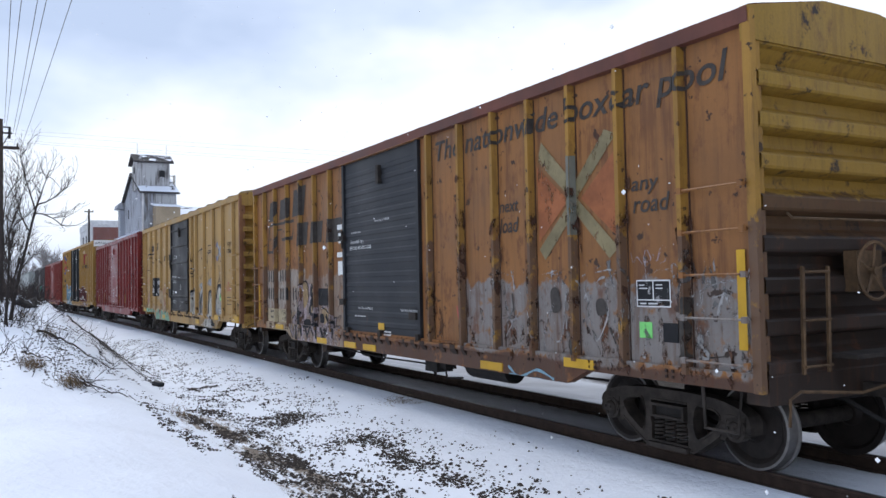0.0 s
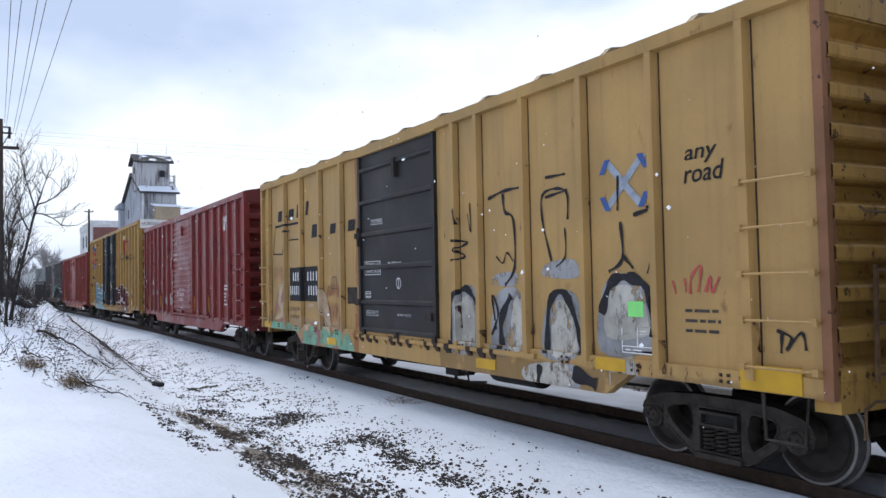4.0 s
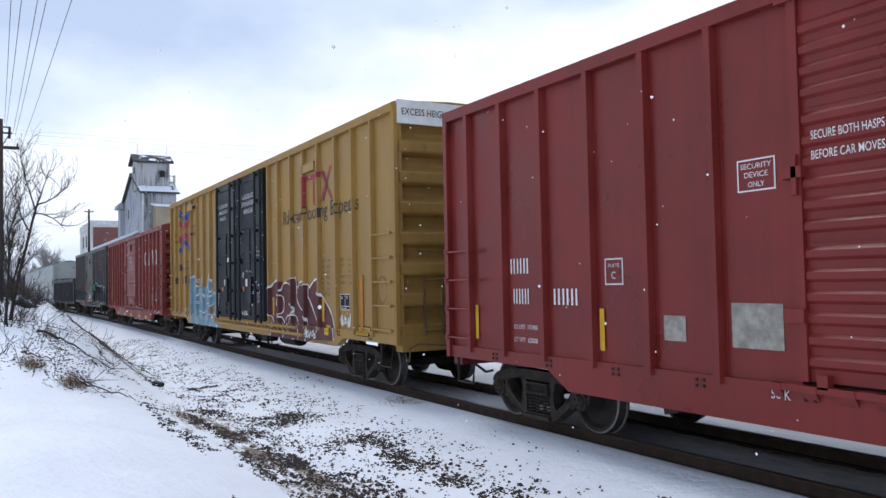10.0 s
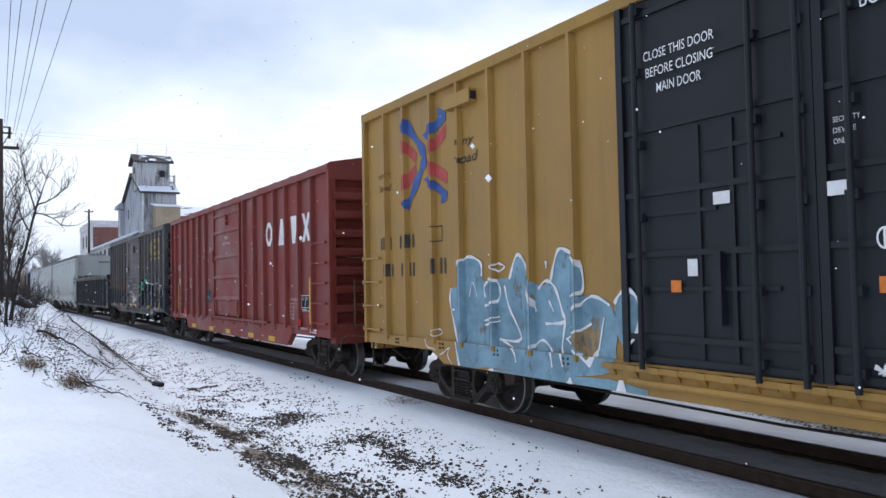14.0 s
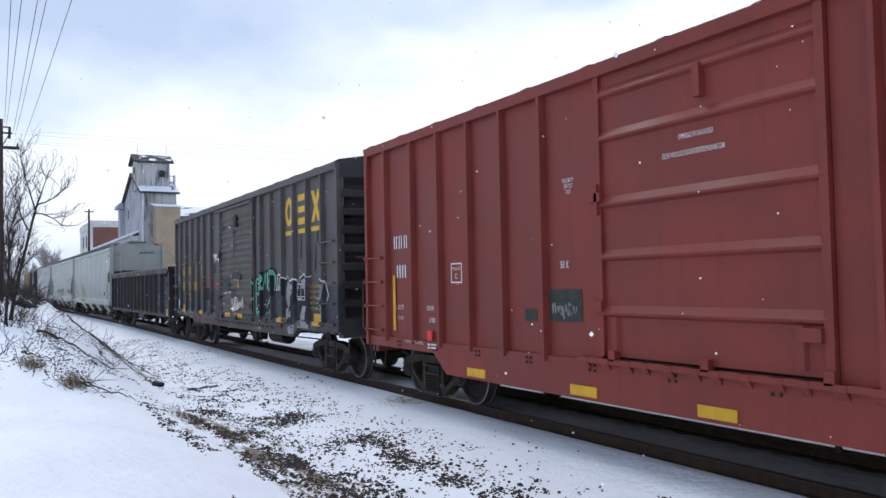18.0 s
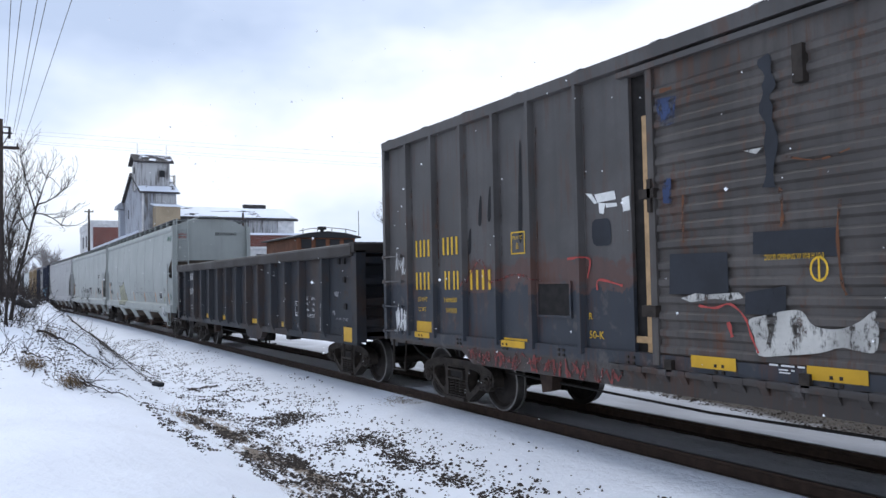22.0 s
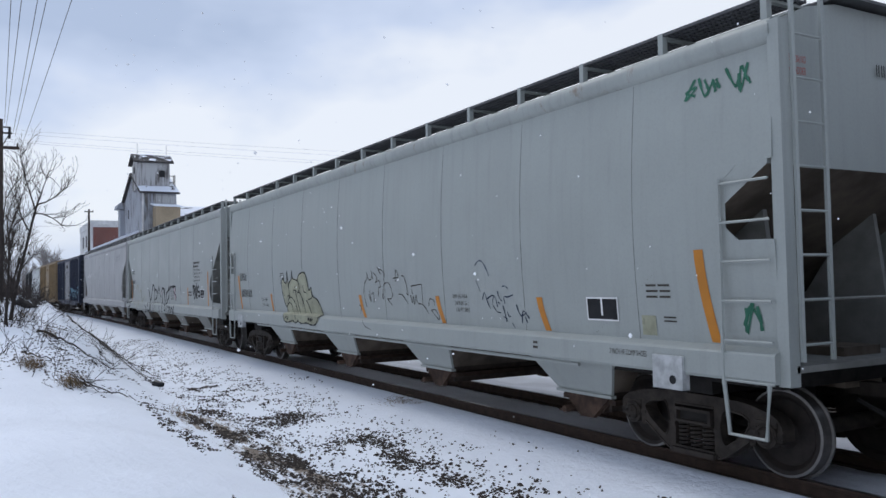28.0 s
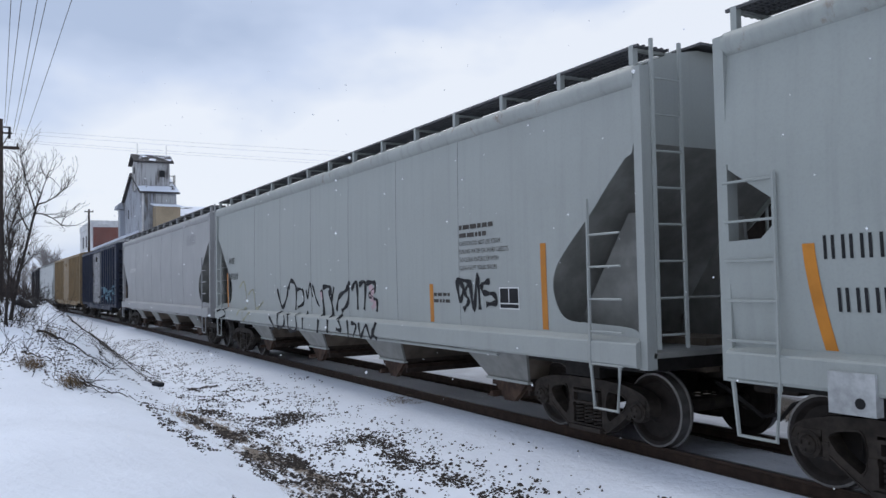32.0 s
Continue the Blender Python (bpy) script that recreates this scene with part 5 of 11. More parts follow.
def spray_black_tags(car, skin):
    g = []
    g += stroke([(-3.42, 1.88), (-3.06, 1.43), (-2.67, 1.73), (-2.67, 1.91)], 0.109, n=5)
    g += stroke([(-2.58, 1.85), (-2.39, 2.06), (-2.04, 1.91), (-2.1, 1.39)], 0.109, n=5)
    g += stroke([(-2.05, 1.85), (-1.62, 1.85), (-1.55, 1.57), (-1.97, 1.45)], 0.092, n=5)
    g += stroke([(-1.38, 1.85), (-1.3, 1.66), (-1.13, 1.99), (-0.98, 1.69)], 0.073, n=5)
    g += stroke([(-0.97, 1.96), (-0.75, 1.63), (-0.58, 1.5)], 0.073, n=5)
    g += stroke([(-0.45, 1.85), (-0.32, 1.43), (-0.41, 0.95)], 0.146, n=5)
    g += stroke([(-0.37, 1.9), (0.06, 1.9), (0.12, 1.64), (0.27, 1.9)], 0.109, n=5)
    g += stroke([(-0.01, 1.85), (0.18, 1.44), (0.16, 0.98)], 0.128, n=5)
    g += stroke([(0.39, 1.42), (0.53, 1.7), (0.93, 1.85), (1.06, 2.0), (0.98, 1.6), (0.65, 1.42)], 0.109, n=5)
    g += stroke([(1.18, 1.85), (1.43, 1.99), (1.47, 1.47)], 0.109, n=5)
    g += stroke([(1.55, 1.94), (1.84, 1.97), (1.77, 1.47)], 0.109, n=5)
    g += stroke([(1.9, 1.97), (2.24, 1.98), (2.26, 1.85), (2.01, 1.76), (2.33, 1.64), (2.33, 1.45)], 0.109, n=5)
    g += stroke([(-3.06, 1.34), (-3.07, 0.98), (-2.61, 1.03), (-2.6, 1.32)], 0.092, n=5)
    g += stroke([(-2.33, 1.3), (-2.25, 0.95), (-1.74, 0.97), (-1.81, 1.34)], 0.092, n=5)
    g += stroke([(-1.31, 1.38), (-1.33, 0.99)], 0.092, n=5)
    g += stroke([(-3.75, 1.2), (-3.36, 0.94), (-3.72, 0.92)], 0.092, n=5)
    g += stroke([(0.65, 1.35), (0.9, 1.08), (0.64, 1.07)], 0.092, n=5)
    g += stroke([(1.22, 1.27), (1.27, 0.93)], 0.082, n=5)
    g += stroke([(1.4, 1.22), (1.64, 1.18), (1.51, 0.97)], 0.082, n=5)
    g += stroke([(1.76, 1.24), (1.86, 0.98), (2.1, 1.2), (2.31, 0.98), (2.54, 1.26), (2.37, 1.08), (2.58, 0.97)], 0.082, n=5)
    g += stroke([(5.22, 2.0), (5.3, 1.68), (5.41, 1.88), (5.23, 1.98), (5.56, 1.96), (5.45, 1.81), (5.55, 1.68), (5.4, 1.55)], 0.092, n=5)
    g += stroke([(5.6, 1.99), (5.69, 1.55), (5.81, 2.06), (5.86, 1.56)], 0.092, n=5)
    g += stroke([(6.14, 1.97), (5.94, 1.92), (5.97, 1.81), (6.23, 1.78), (6.29, 1.67), (6.03, 1.64)], 0.092, n=5)
    g += stroke([(-8.93, 1.21), (-8.19, 1.3), (-7.91, 1.12), (-8.63, 1.01)], 0.073, n=5)
    decal("graffiti", g, BLACK_PAINT, car, skin, 1, "black outline graffiti")
    g = []
    g += stroke([(-6.8, 1.92), (-6.29, 2.06), (-6.07, 1.44)], 0.095, n=5)
    g += stroke([(-5.93, 1.72), (-5.46, 1.85), (-5.24, 1.36), (-4.57, 1.56)], 0.081, n=5)
    g += stroke([(-6.7, 1.15), (-6.19, 1.37), (-6.08, 1.03), (-5.48, 1.25), (-5.37, 1.06)], 0.081, n=5)
    decal("graffiti", g, OLIVE, car, skin, 1)
    g = []
    g += stroke([(2.01, 1.92), (2.18, 1.85), (2.03, 1.71)], 0.135, n=5)
    g += stroke([(2.06, 1.71), (2.25, 1.62), (2.11, 1.5)], 0.135, n=5)
    g += stroke([(-0.48, 1.8), (-0.4, 1.64)], 0.108, n=5)
    decal("graffiti", g, PALE_PINK, car, skin, 1)


def spray_silver(car, skin):
    g = []
    g += blob([(1.84, 2.04), (2.59, 2.3), (3.61, 2.39), (3.88, 2.21), (3.79, 1.81), (3.39, 1.65), (3.31, 1.37), (2.1, 1.18)], 4)
    g += patch([(3.81, 1.83), (3.93, 2.22), (4.27, 2.16), (4.63, 2.09), (4.67, 2.16), (4.77, 2.04), (5.02, 2.08), (5.24, 2.09), (5.47, 1.97), (5.5, 2.11), (5.79, 2.21), (5.87, 2.11), (5.92, 2.2), (6.13, 2.12), (6.12, 1.54), (6.09, 1.15), (5.4, 1.09), (5.42, 1.62), (5.27, 1.66), (5.19, 1.08), (4.47, 1.06), (4.55, 1.6), (4.32, 1.81)])
    decal("graffiti", g, BLACK_PAINT, car, skin, 1, "black shading behind silver and mint graffiti letters")
    g = []
    g += patch([(3.83, 1.83), (3.95, 2.15), (4.25, 2.09), (4.3, 1.83)])
    g += patch([(4.5, 1.87), (4.66, 2.05), (4.94, 1.95), (5.23, 2.04), (5.19, 1.78), (4.87, 1.76), (4.8, 1.65), (4.82, 1.21), (4.65, 1.22), (4.61, 1.07), (4.49, 1.19), (4.51, 1.4), (4.66, 1.44), (4.53, 1.65)])
    g += patch([(5.56, 2.06), (5.73, 2.1), (5.8, 2.12), (5.88, 2.0), (6.0, 2.06), (6.1, 2.06), (6.05, 1.85), (6.02, 1.69), (5.92, 1.85), (5.81, 1.89), (5.62, 1.87)])
    g += patch([(5.48, 1.27), (5.65, 1.49), (6.1, 1.49), (6.07, 1.36), (5.79, 1.36), (5.76, 1.12), (5.5, 1.13)])
    g += patch([(5.4, 1.14), (6.09, 1.15), (6.1, 0.92), (5.39, 0.85)])
    g += patch([(4.71, 0.98), (5.19, 1.08), (5.31, 0.86), (4.76, 0.83)])
    g += patch([(6.95, 2.03), (7.03, 1.97), (7.02, 1.69), (6.94, 1.69)])
    g += patch([(6.97, 1.55), (7.02, 1.55), (7.02, 1.13), (6.97, 1.13)])
    decal("graffiti", g, SILVER, car, skin, 2, "silver graffiti letters with white outline")
    g = []
    g += stroke([(3.81, 1.82), (3.93, 2.23), (4.27, 2.17), (4.62, 2.09), (4.66, 2.18), (4.77, 2.05), (5.02, 2.09), (5.24, 2.1), (5.47, 1.97), (5.5, 2.11), (5.8, 2.21), (5.87, 2.12), (5.92, 2.21), (6.11, 2.13), (6.26, 2.16)], 0.035, n=1)
    g += stroke([(6.95, 2.09), (7.1, 1.98), (7.25, 1.73), (7.13, 1.61)], 0.035, n=1)
    g += stroke([(6.57, 1.7), (6.65, 1.64), (6.69, 1.74), (6.74, 1.66), (6.8, 1.74), (6.84, 1.63)], 0.015, n=5)
    g += stroke([(6.57, 1.55), (6.66, 1.59), (6.68, 1.51), (6.75, 1.56), (6.82, 1.5), (6.91, 1.5), (6.87, 1.39), (6.78, 1.46), (6.69, 1.41)], 0.015, n=5)
    decal("graffiti", g, WHITE_PAINT, car, skin, 3)
    g = []
    g += stroke([(1.94, 2.09), (2.11, 1.9), (2.05, 1.65), (1.89, 1.56)], 0.07, n=5)
    g += stroke([(2.57, 2.13), (2.16, 2.1), (2.14, 1.7), (2.13, 1.28), (2.58, 1.34)], 0.11, n=5)
    g += stroke([(2.17, 1.74), (2.57, 1.77)], 0.08, n=5)
    g += stroke([(2.66, 2.25), (2.7, 1.88), (2.92, 2.24)], 0.08, n=5)
    g += stroke([(2.92, 2.29), (2.93, 2.0)], 0.07, n=5)
    g += stroke([(3.12, 2.29), (3.08, 1.9), (3.23, 2.09), (3.44, 2.27)], 0.09, n=5)
    g += stroke([(3.18, 1.9), (3.34, 1.69), (3.0, 1.4)], 0.09, n=5)
    g += stroke([(3.47, 2.31), (3.74, 2.17), (3.68, 1.83)], 0.13, n=5)
    g += stroke([(2.96, 1.23), (3.08, 1.3)], 0.06, n=5)
    g += stroke([(3.23, 1.32), (3.36, 1.28)], 0.06, n=5)
    g += stroke([(2.46, 1.2), (2.6, 1.26)], 0.06, n=5)
    decal("graffiti", g, MINT, car, skin, 3, "mint green graffiti letters")
    g = []
    g += stroke([(2.29, 1.83), (2.42, 1.91)], 0.04, n=5)
    g += stroke([(2.25, 1.42), (2.38, 1.48)], 0.03, n=5)
    g += stroke([(3.01, 1.57), (3.07, 1.62)], 0.03, n=5)
    g += stroke([(2.19, 1.17), (2.33, 1.2)], 0.04, n=5)
    decal("graffiti", g, PALE_PINK, car, skin, 4)


def spray_door(car, skin):
    g = []
    g += patch([(-0.11, 2.37), (0.74, 2.36), (0.72, 2.12), (-0.12, 2.17)])
    g += patch([(-0.22, 1.82), (0.22, 1.88), (0.21, 1.62), (-0.23, 1.62)])
    g += patch([(-1.15, 2.21), (-0.41, 2.2), (-0.41, 1.8), (-1.17, 1.8)])
    g += stroke([(0.06, 3.95), (0.12, 3.72), (0.07, 3.52), (0.12, 3.22), (0.08, 2.76)], 0.14, n=5)
    decal("graffiti", g, NAVY_PATCH, car, skin, 1, "dark repainted panels on the door")
    g = []
    g += patch([(-1.01, 1.76), (-0.82, 1.81), (-0.67, 1.8), (-0.29, 1.82), (-0.24, 1.77), (-0.39, 1.74), (-0.58, 1.76), (-0.88, 1.72)])
    g += blob([(-0.19, 1.56), (-0.04, 1.61), (0.21, 1.66), (0.37, 1.66), (0.48, 1.54), (0.7, 1.52), (0.88, 1.58), (1.04, 1.67), (1.03, 1.37), (0.87, 1.35), (0.73, 1.37), (0.51, 1.31), (0.2, 1.27), (-0.09, 1.25), (-0.13, 1.41)], 4)
    g += patch([(-0.19, 3.13), (0.03, 3.13), (-0.04, 3.08)])
    decal("graffiti", g, WRAP, car, skin, 2, "torn white wrapping stuck to the door")
    g = []
    g += patch([(-2.51, 2.98), (-2.4, 2.96), (-2.3, 2.85), (-2.35, 2.84)])
    g += patch([(-2.35, 2.95), (-2.01, 2.96), (-1.98, 2.86), (-2.3, 2.85)])
    g += patch([(-2.28, 2.85), (-2.16, 2.83), (-2.2, 2.71), (-2.27, 2.73)])
    g += patch([(-2.16, 2.83), (-1.97, 2.82), (-1.97, 2.78), (-2.15, 2.78)])
    g += patch([(-1.89, 2.86), (-1.77, 2.88), (-1.76, 2.72), (-1.87, 2.71)])
    decal("graffiti", g, PAPER, car, skin, 2, "torn white paper scraps")
    g = []
    g += stroke([(-0.78, 1.69), (-0.58, 1.67), (-0.39, 1.71), (-0.23, 1.59), (-0.17, 1.44), (-0.09, 1.27)], 0.025, n=5)
    g += stroke([(-0.42, 1.54), (-0.38, 1.4)], 0.05, n=5)
    g += stroke([(-2.88, 2.22), (-2.47, 2.21), (-2.51, 1.98)], 0.03, n=5)
    g += stroke([(-2.34, 1.84), (-2.3, 1.96), (-1.91, 1.89)], 0.03, n=5)
    decal("graffiti", g, RED_PAINT, car, skin, 3)
    g = []
    g += stroke([(0.77, 2.59), (0.73, 2.33), (0.75, 1.94), (0.79, 1.8)], 0.03, n=5)
    g += stroke([(0.27, 3.01), (0.58, 2.94), (0.87, 2.99)], 0.02, n=5)
    g += stroke([(-0.94, 2.8), (-0.96, 2.52), (-0.95, 2.32)], 0.03, n=5)
    g += stroke([(0.2, 2.75), (0.21, 2.5), (0.19, 2.4)], 0.04, n=5)
    g += stroke([(-1.22, 3.91), (-1.05, 3.91)], 0.05, n=5)
    decal("graffiti", g, RUST_STREAK, car, skin, 2)
    g = []
    g += patch([(-1.29, 3.84), (-1.0, 3.82), (-1.04, 3.54), (-1.24, 3.53)])
    g += patch([(-1.23, 2.99), (-1.1, 2.99), (-1.11, 2.73), (-1.22, 2.74)])
    decal("graffiti", g, BLUE_SMEAR, car, skin, 1)


def door_words_sixth():
    return (
        lettering("DOOR OPENING W 10-0 H 10-0", 0.01, 2.11, 0.050, 0.59, 0.003)
    )


def spray_faces(car, skin):
    g = []
    g += blob([(1.51, 0.96), (1.66, 1.71), (2.02, 1.92), (2.27, 1.77), (2.27, 1.0)], 4)
    g += blob([(2.66, 1.02), (2.79, 1.77), (3.35, 1.82), (3.42, 1.06)], 4)
    g += blob([(3.84, 1.04), (4.0, 1.75), (4.52, 1.78), (4.61, 1.08)], 4)
    g += blob([(4.93, 1.14), (5.0, 1.86), (5.34, 2.03), (5.69, 1.9), (5.81, 1.58), (5.76, 1.19)], 4)
    g += blob([(3.88, 2.02), (3.97, 2.18), (4.49, 2.21), (4.55, 1.99)], 4)
    g += blob([(2.69, 1.92), (2.8, 2.06), (3.26, 2.08), (3.26, 1.91)], 4)
    g += blob([(3.55, 0.88), (4.52, 0.95), (4.51, 0.62), (3.54, 0.65)], 4)
    decal("graffiti", g, SILVER, car, skin, 1, "grey and white graffiti on the lower side")
    g = []
    g += blob([(1.81, 1.03), (1.78, 1.61), (2.02, 1.76), (2.21, 1.51), (2.16, 1.05)], 4)
    g += blob([(3.12, 1.1), (3.2, 1.67), (3.39, 1.7), (3.42, 1.06)], 4)
    g += blob([(4.06, 1.05), (4.08, 1.64), (4.34, 1.69), (4.5, 1.3), (4.49, 1.08)], 4)
    g += blob([(5.05, 1.32), (5.09, 1.78), (5.33, 1.9), (5.61, 1.82), (5.73, 1.5), (5.66, 1.34)], 4)
    g += blob([(5.21, 0.6), (5.15, 0.99), (5.52, 1.1), (5.58, 0.64)], 4)
    g += blob([(3.5, 0.69), (3.55, 0.88), (4.36, 0.94), (4.39, 0.66)], 4)
    decal("graffiti", g, CHALK, car, skin, 2)
    g = []
    g += stroke([(1.57, 0.96), (1.59, 1.6), (1.96, 1.87), (2.27, 1.66)], 0.12, n=5)
    g += stroke([(2.92, 1.04), (2.9, 1.43), (3.15, 1.77)], 0.14, n=5)
    g += stroke([(2.66, 1.22), (2.83, 1.52), (2.69, 1.77), (2.77, 1.3)], 0.05, n=5)
    g += stroke([(3.93, 1.05), (4.0, 1.68), (4.31, 1.8), (4.58, 1.3), (4.59, 1.08)], 0.12, n=5)
    g += stroke([(4.98, 1.57), (5.15, 1.92), (5.45, 1.98), (5.75, 1.82), (5.8, 1.35)], 0.14, n=5)
    g += stroke([(4.06, 2.2), (3.9, 2.69), (3.9, 3.04), (4.19, 3.1), (4.4, 3.01), (4.4, 2.7)], 0.04, n=5)
    g += stroke([(4.34, 2.6), (4.34, 2.26), (4.15, 2.13)], 0.03, n=5)
    g += stroke([(2.63, 3.12), (3.0, 3.19), (3.41, 3.2)], 0.05, n=5)
    g += stroke([(3.0, 3.16), (3.04, 2.91), (3.24, 2.78), (3.25, 2.15), (3.01, 1.91)], 0.05, n=5)
    g += stroke([(5.31, 3.12), (5.29, 2.73)], 0.04, n=5)
    g += stroke([(5.33, 2.6), (5.35, 2.19), (5.12, 2.05)], 0.05, n=5)
    g += stroke([(5.35, 2.23), (5.52, 2.08)], 0.05, n=5)
    g += stroke([(5.8, 2.63), (5.8, 2.22), (5.73, 2.02)], 0.03, n=5)
    g += stroke([(5.54, 2.66), (5.87, 2.72)], 0.05, n=5)
    g += stroke([(2.13, 3.11), (2.15, 2.69), (2.06, 2.96)], 0.03, n=5)
    g += stroke([(1.77, 3.06), (1.8, 2.82)], 0.03, n=5)
    g += stroke([(1.67, 2.59), (2.05, 2.54), (1.75, 2.45), (1.98, 2.34), (1.68, 2.29)], 0.04, n=5)
    g += stroke([(2.81, 2.31), (2.97, 2.21), (3.07, 2.35), (3.22, 2.23)], 0.03, n=5)
    g += stroke([(3.83, 0.9), (3.78, 0.67)], 0.12, n=5)
    g += stroke([(4.48, 0.86), (4.91, 0.76)], 0.2, n=5)
    g += stroke([(5.26, 1.04), (5.4, 0.76)], 0.06, n=5)
    g += stroke([(7.33, 1.48), (7.48, 1.42), (7.42, 1.31), (7.58, 1.47), (7.62, 1.32)], 0.035, n=5)
    g += stroke([(7.38, 1.45), (7.37, 1.28)], 0.035, n=5)
    g += stroke([(3.97, 3.26), (4.37, 3.26)], 0.04, n=5)
    g += stroke([(3.96, 3.01), (4.4, 3.06)], 0.04, n=5)
    decal("graffiti", g, BLACK_PAINT, car, skin, 3)
    g = []
    g += stroke([(6.09, 1.94), (6.13, 1.8)], 0.03, n=5)
    g += stroke([(6.25, 1.96), (6.27, 1.82)], 0.03, n=5)
    g += stroke([(6.32, 1.8), (6.34, 1.97), (6.47, 2.08), (6.43, 1.82)], 0.035, n=5)
    g += stroke([(6.52, 1.82), (6.58, 1.97), (6.6, 1.82), (6.7, 1.97)], 0.035, n=5)
    decal("graffiti", g, RED_PAINT, car, skin, 2, "small red tag")


def spray_first(car, skin):
    g = []
    g += patch([(-5.24, 1.04), (-4.7, 1.46), (-4.63, 1.83), (-4.22, 2.05), (-3.96, 2.0), (-3.63, 1.85), (-3.55, 1.38), (-3.48, 1.48), (-2.74, 1.57), (-2.54, 1.27), (-2.38, 1.3), (-2.43, 1.12), (-2.2, 1.13), (-2.32, 0.94), (-2.05, 0.96), (-2.16, 0.85), (-2.41, 0.68), (-2.96, 0.68), (-3.58, 0.71), (-4.22, 0.68), (-4.99, 0.77)])
    decal("graffiti", g, LILAC, car, skin, 1, "lilac, tan and black graffiti letters")
    g = []
    g += blob([(-4.35, 1.99), (-4.17, 2.02), (-4.03, 1.83), (-4.08, 1.59), (-4.32, 1.46)], 4)
    g += patch([(-3.76, 1.93), (-3.64, 1.9), (-3.73, 1.35), (-3.86, 1.36)])
    g += blob([(-3.19, 1.42), (-2.93, 1.46), (-2.86, 1.25), (-3.11, 1.13)], 4)
    decal("graffiti", g, TAN_SPRAY, car, skin, 2)
    g = []
    g += stroke([(-4.63, 1.83), (-4.6, 1.61), (-4.69, 1.4), (-4.74, 0.74)], 0.145, n=5)
    g += stroke([(-4.6, 1.86), (-4.22, 2.04), (-4.04, 1.95), (-3.98, 1.74), (-4.06, 1.58)], 0.036, n=5)
    g += stroke([(-3.74, 1.95), (-3.83, 1.83), (-3.83, 1.6), (-3.93, 1.42), (-3.83, 1.29)], 0.145, n=5)
    g += stroke([(-4.45, 1.41), (-4.43, 1.05), (-4.36, 0.83)], 0.145, n=5)
    g += stroke([(-4.19, 1.18), (-4.01, 0.83), (-3.81, 1.09), (-3.63, 0.86)], 0.102, n=1)
    g += stroke([(-3.2, 1.06), (-3.01, 0.79), (-2.95, 1.06), (-2.86, 0.89), (-2.86, 1.19), (-2.98, 1.32)], 0.131, n=1)
    g += stroke([(-3.54, 1.35), (-3.51, 1.11), (-3.46, 0.81)], 0.145, n=5)
    g += blob([(-3.29, 1.33), (-3.09, 1.33), (-3.08, 1.17), (-3.29, 1.17)], 4)
    g += blob([(-4.29, 1.18), (-3.92, 1.2), (-3.91, 1.04), (-4.28, 1.03)], 4)
    g += stroke([(-2.54, 1.27), (-2.38, 1.3), (-2.43, 1.12), (-2.2, 1.13), (-2.32, 0.94), (-2.05, 0.96), (-2.16, 0.85)], 0.036, n=1)
    g += stroke([(-5.24, 1.05), (-4.97, 0.77), (-4.85, 1.04)], 0.036, n=1)
    g += stroke([(-4.55, 1.01), (-4.6, 0.74)], 0.036, n=5)
    g += stroke([(-5.17, 1.38), (-5.09, 1.2), (-4.91, 1.27), (-4.8, 1.03)], 0.029, n=5)
    g += stroke([(-3.19, 1.48), (-2.97, 1.43), (-2.75, 1.33)], 0.036, n=5)
    g += stroke([(-2.77, 1.8), (-2.65, 1.72), (-2.68, 1.49)], 0.029, n=5)
    g += stroke([(-2.54, 1.22), (-2.52, 1.07), (-2.55, 0.86)], 0.116, n=5)
    g += stroke([(-3.58, 1.83), (-3.55, 1.55), (-3.6, 1.27)], 0.058, n=5)
    g += stroke([(-4.78, 1.61), (-4.76, 1.27), (-4.88, 1.15)], 0.029, n=5)
    decal("graffiti", g, BLACK_PAINT, car, skin, 3)
    g = []
    g += stroke([(-2.29, 1.75), (-2.22, 1.58), (-2.34, 1.45)], 0.02, n=5)
    g += stroke([(-2.13, 2.0), (-2.15, 1.9)], 0.03, n=5)
    g += stroke([(-3.17, 1.83), (-3.31, 1.66), (-3.22, 1.75)], 0.015, n=5)
    g += stroke([(-2.34, 1.28), (-2.16, 1.34), (-2.27, 1.18)], 0.02, n=5)
    decal("graffiti", g, FADED_BLACK, car, skin, 3)


SMEAR = [worn("pale_smear", (0.32, 0.31, 0.3), 0.42), worn("grey_smear", (0.13, 0.125, 0.12), 0.4), worn("brown_smear", (0.12, 0.06, 0.035), 0.42), worn("dark_rust_smear", (0.045, 0.025, 0.018), 0.45)]


def smears(car, skin, a, b):
    """Old spray and rust, dragged about by weather: short leaning strokes in several tones."""
    rnd = random.Random(41)
    for k, mat in enumerate(SMEAR):
        g = []
        for i in range((46, 40, 34, 26)[k]):
            x, z = rnd.uniform(a, b), rnd.uniform(1.05, 1.95) if k < 2 else rnd.uniform(0.95, 1.6)
            dz, dx = rnd.uniform(0.1, 0.34), rnd.gauss(0, 0.12)
            g += stroke([(x, z), (x + dx * 0.3, z + dz * 0.4), (x + dx, z + dz)], rnd.uniform(0.02, 0.085), n=3)
        decal("graffiti", g, mat, car, skin, 1 if k != 1 else 2)


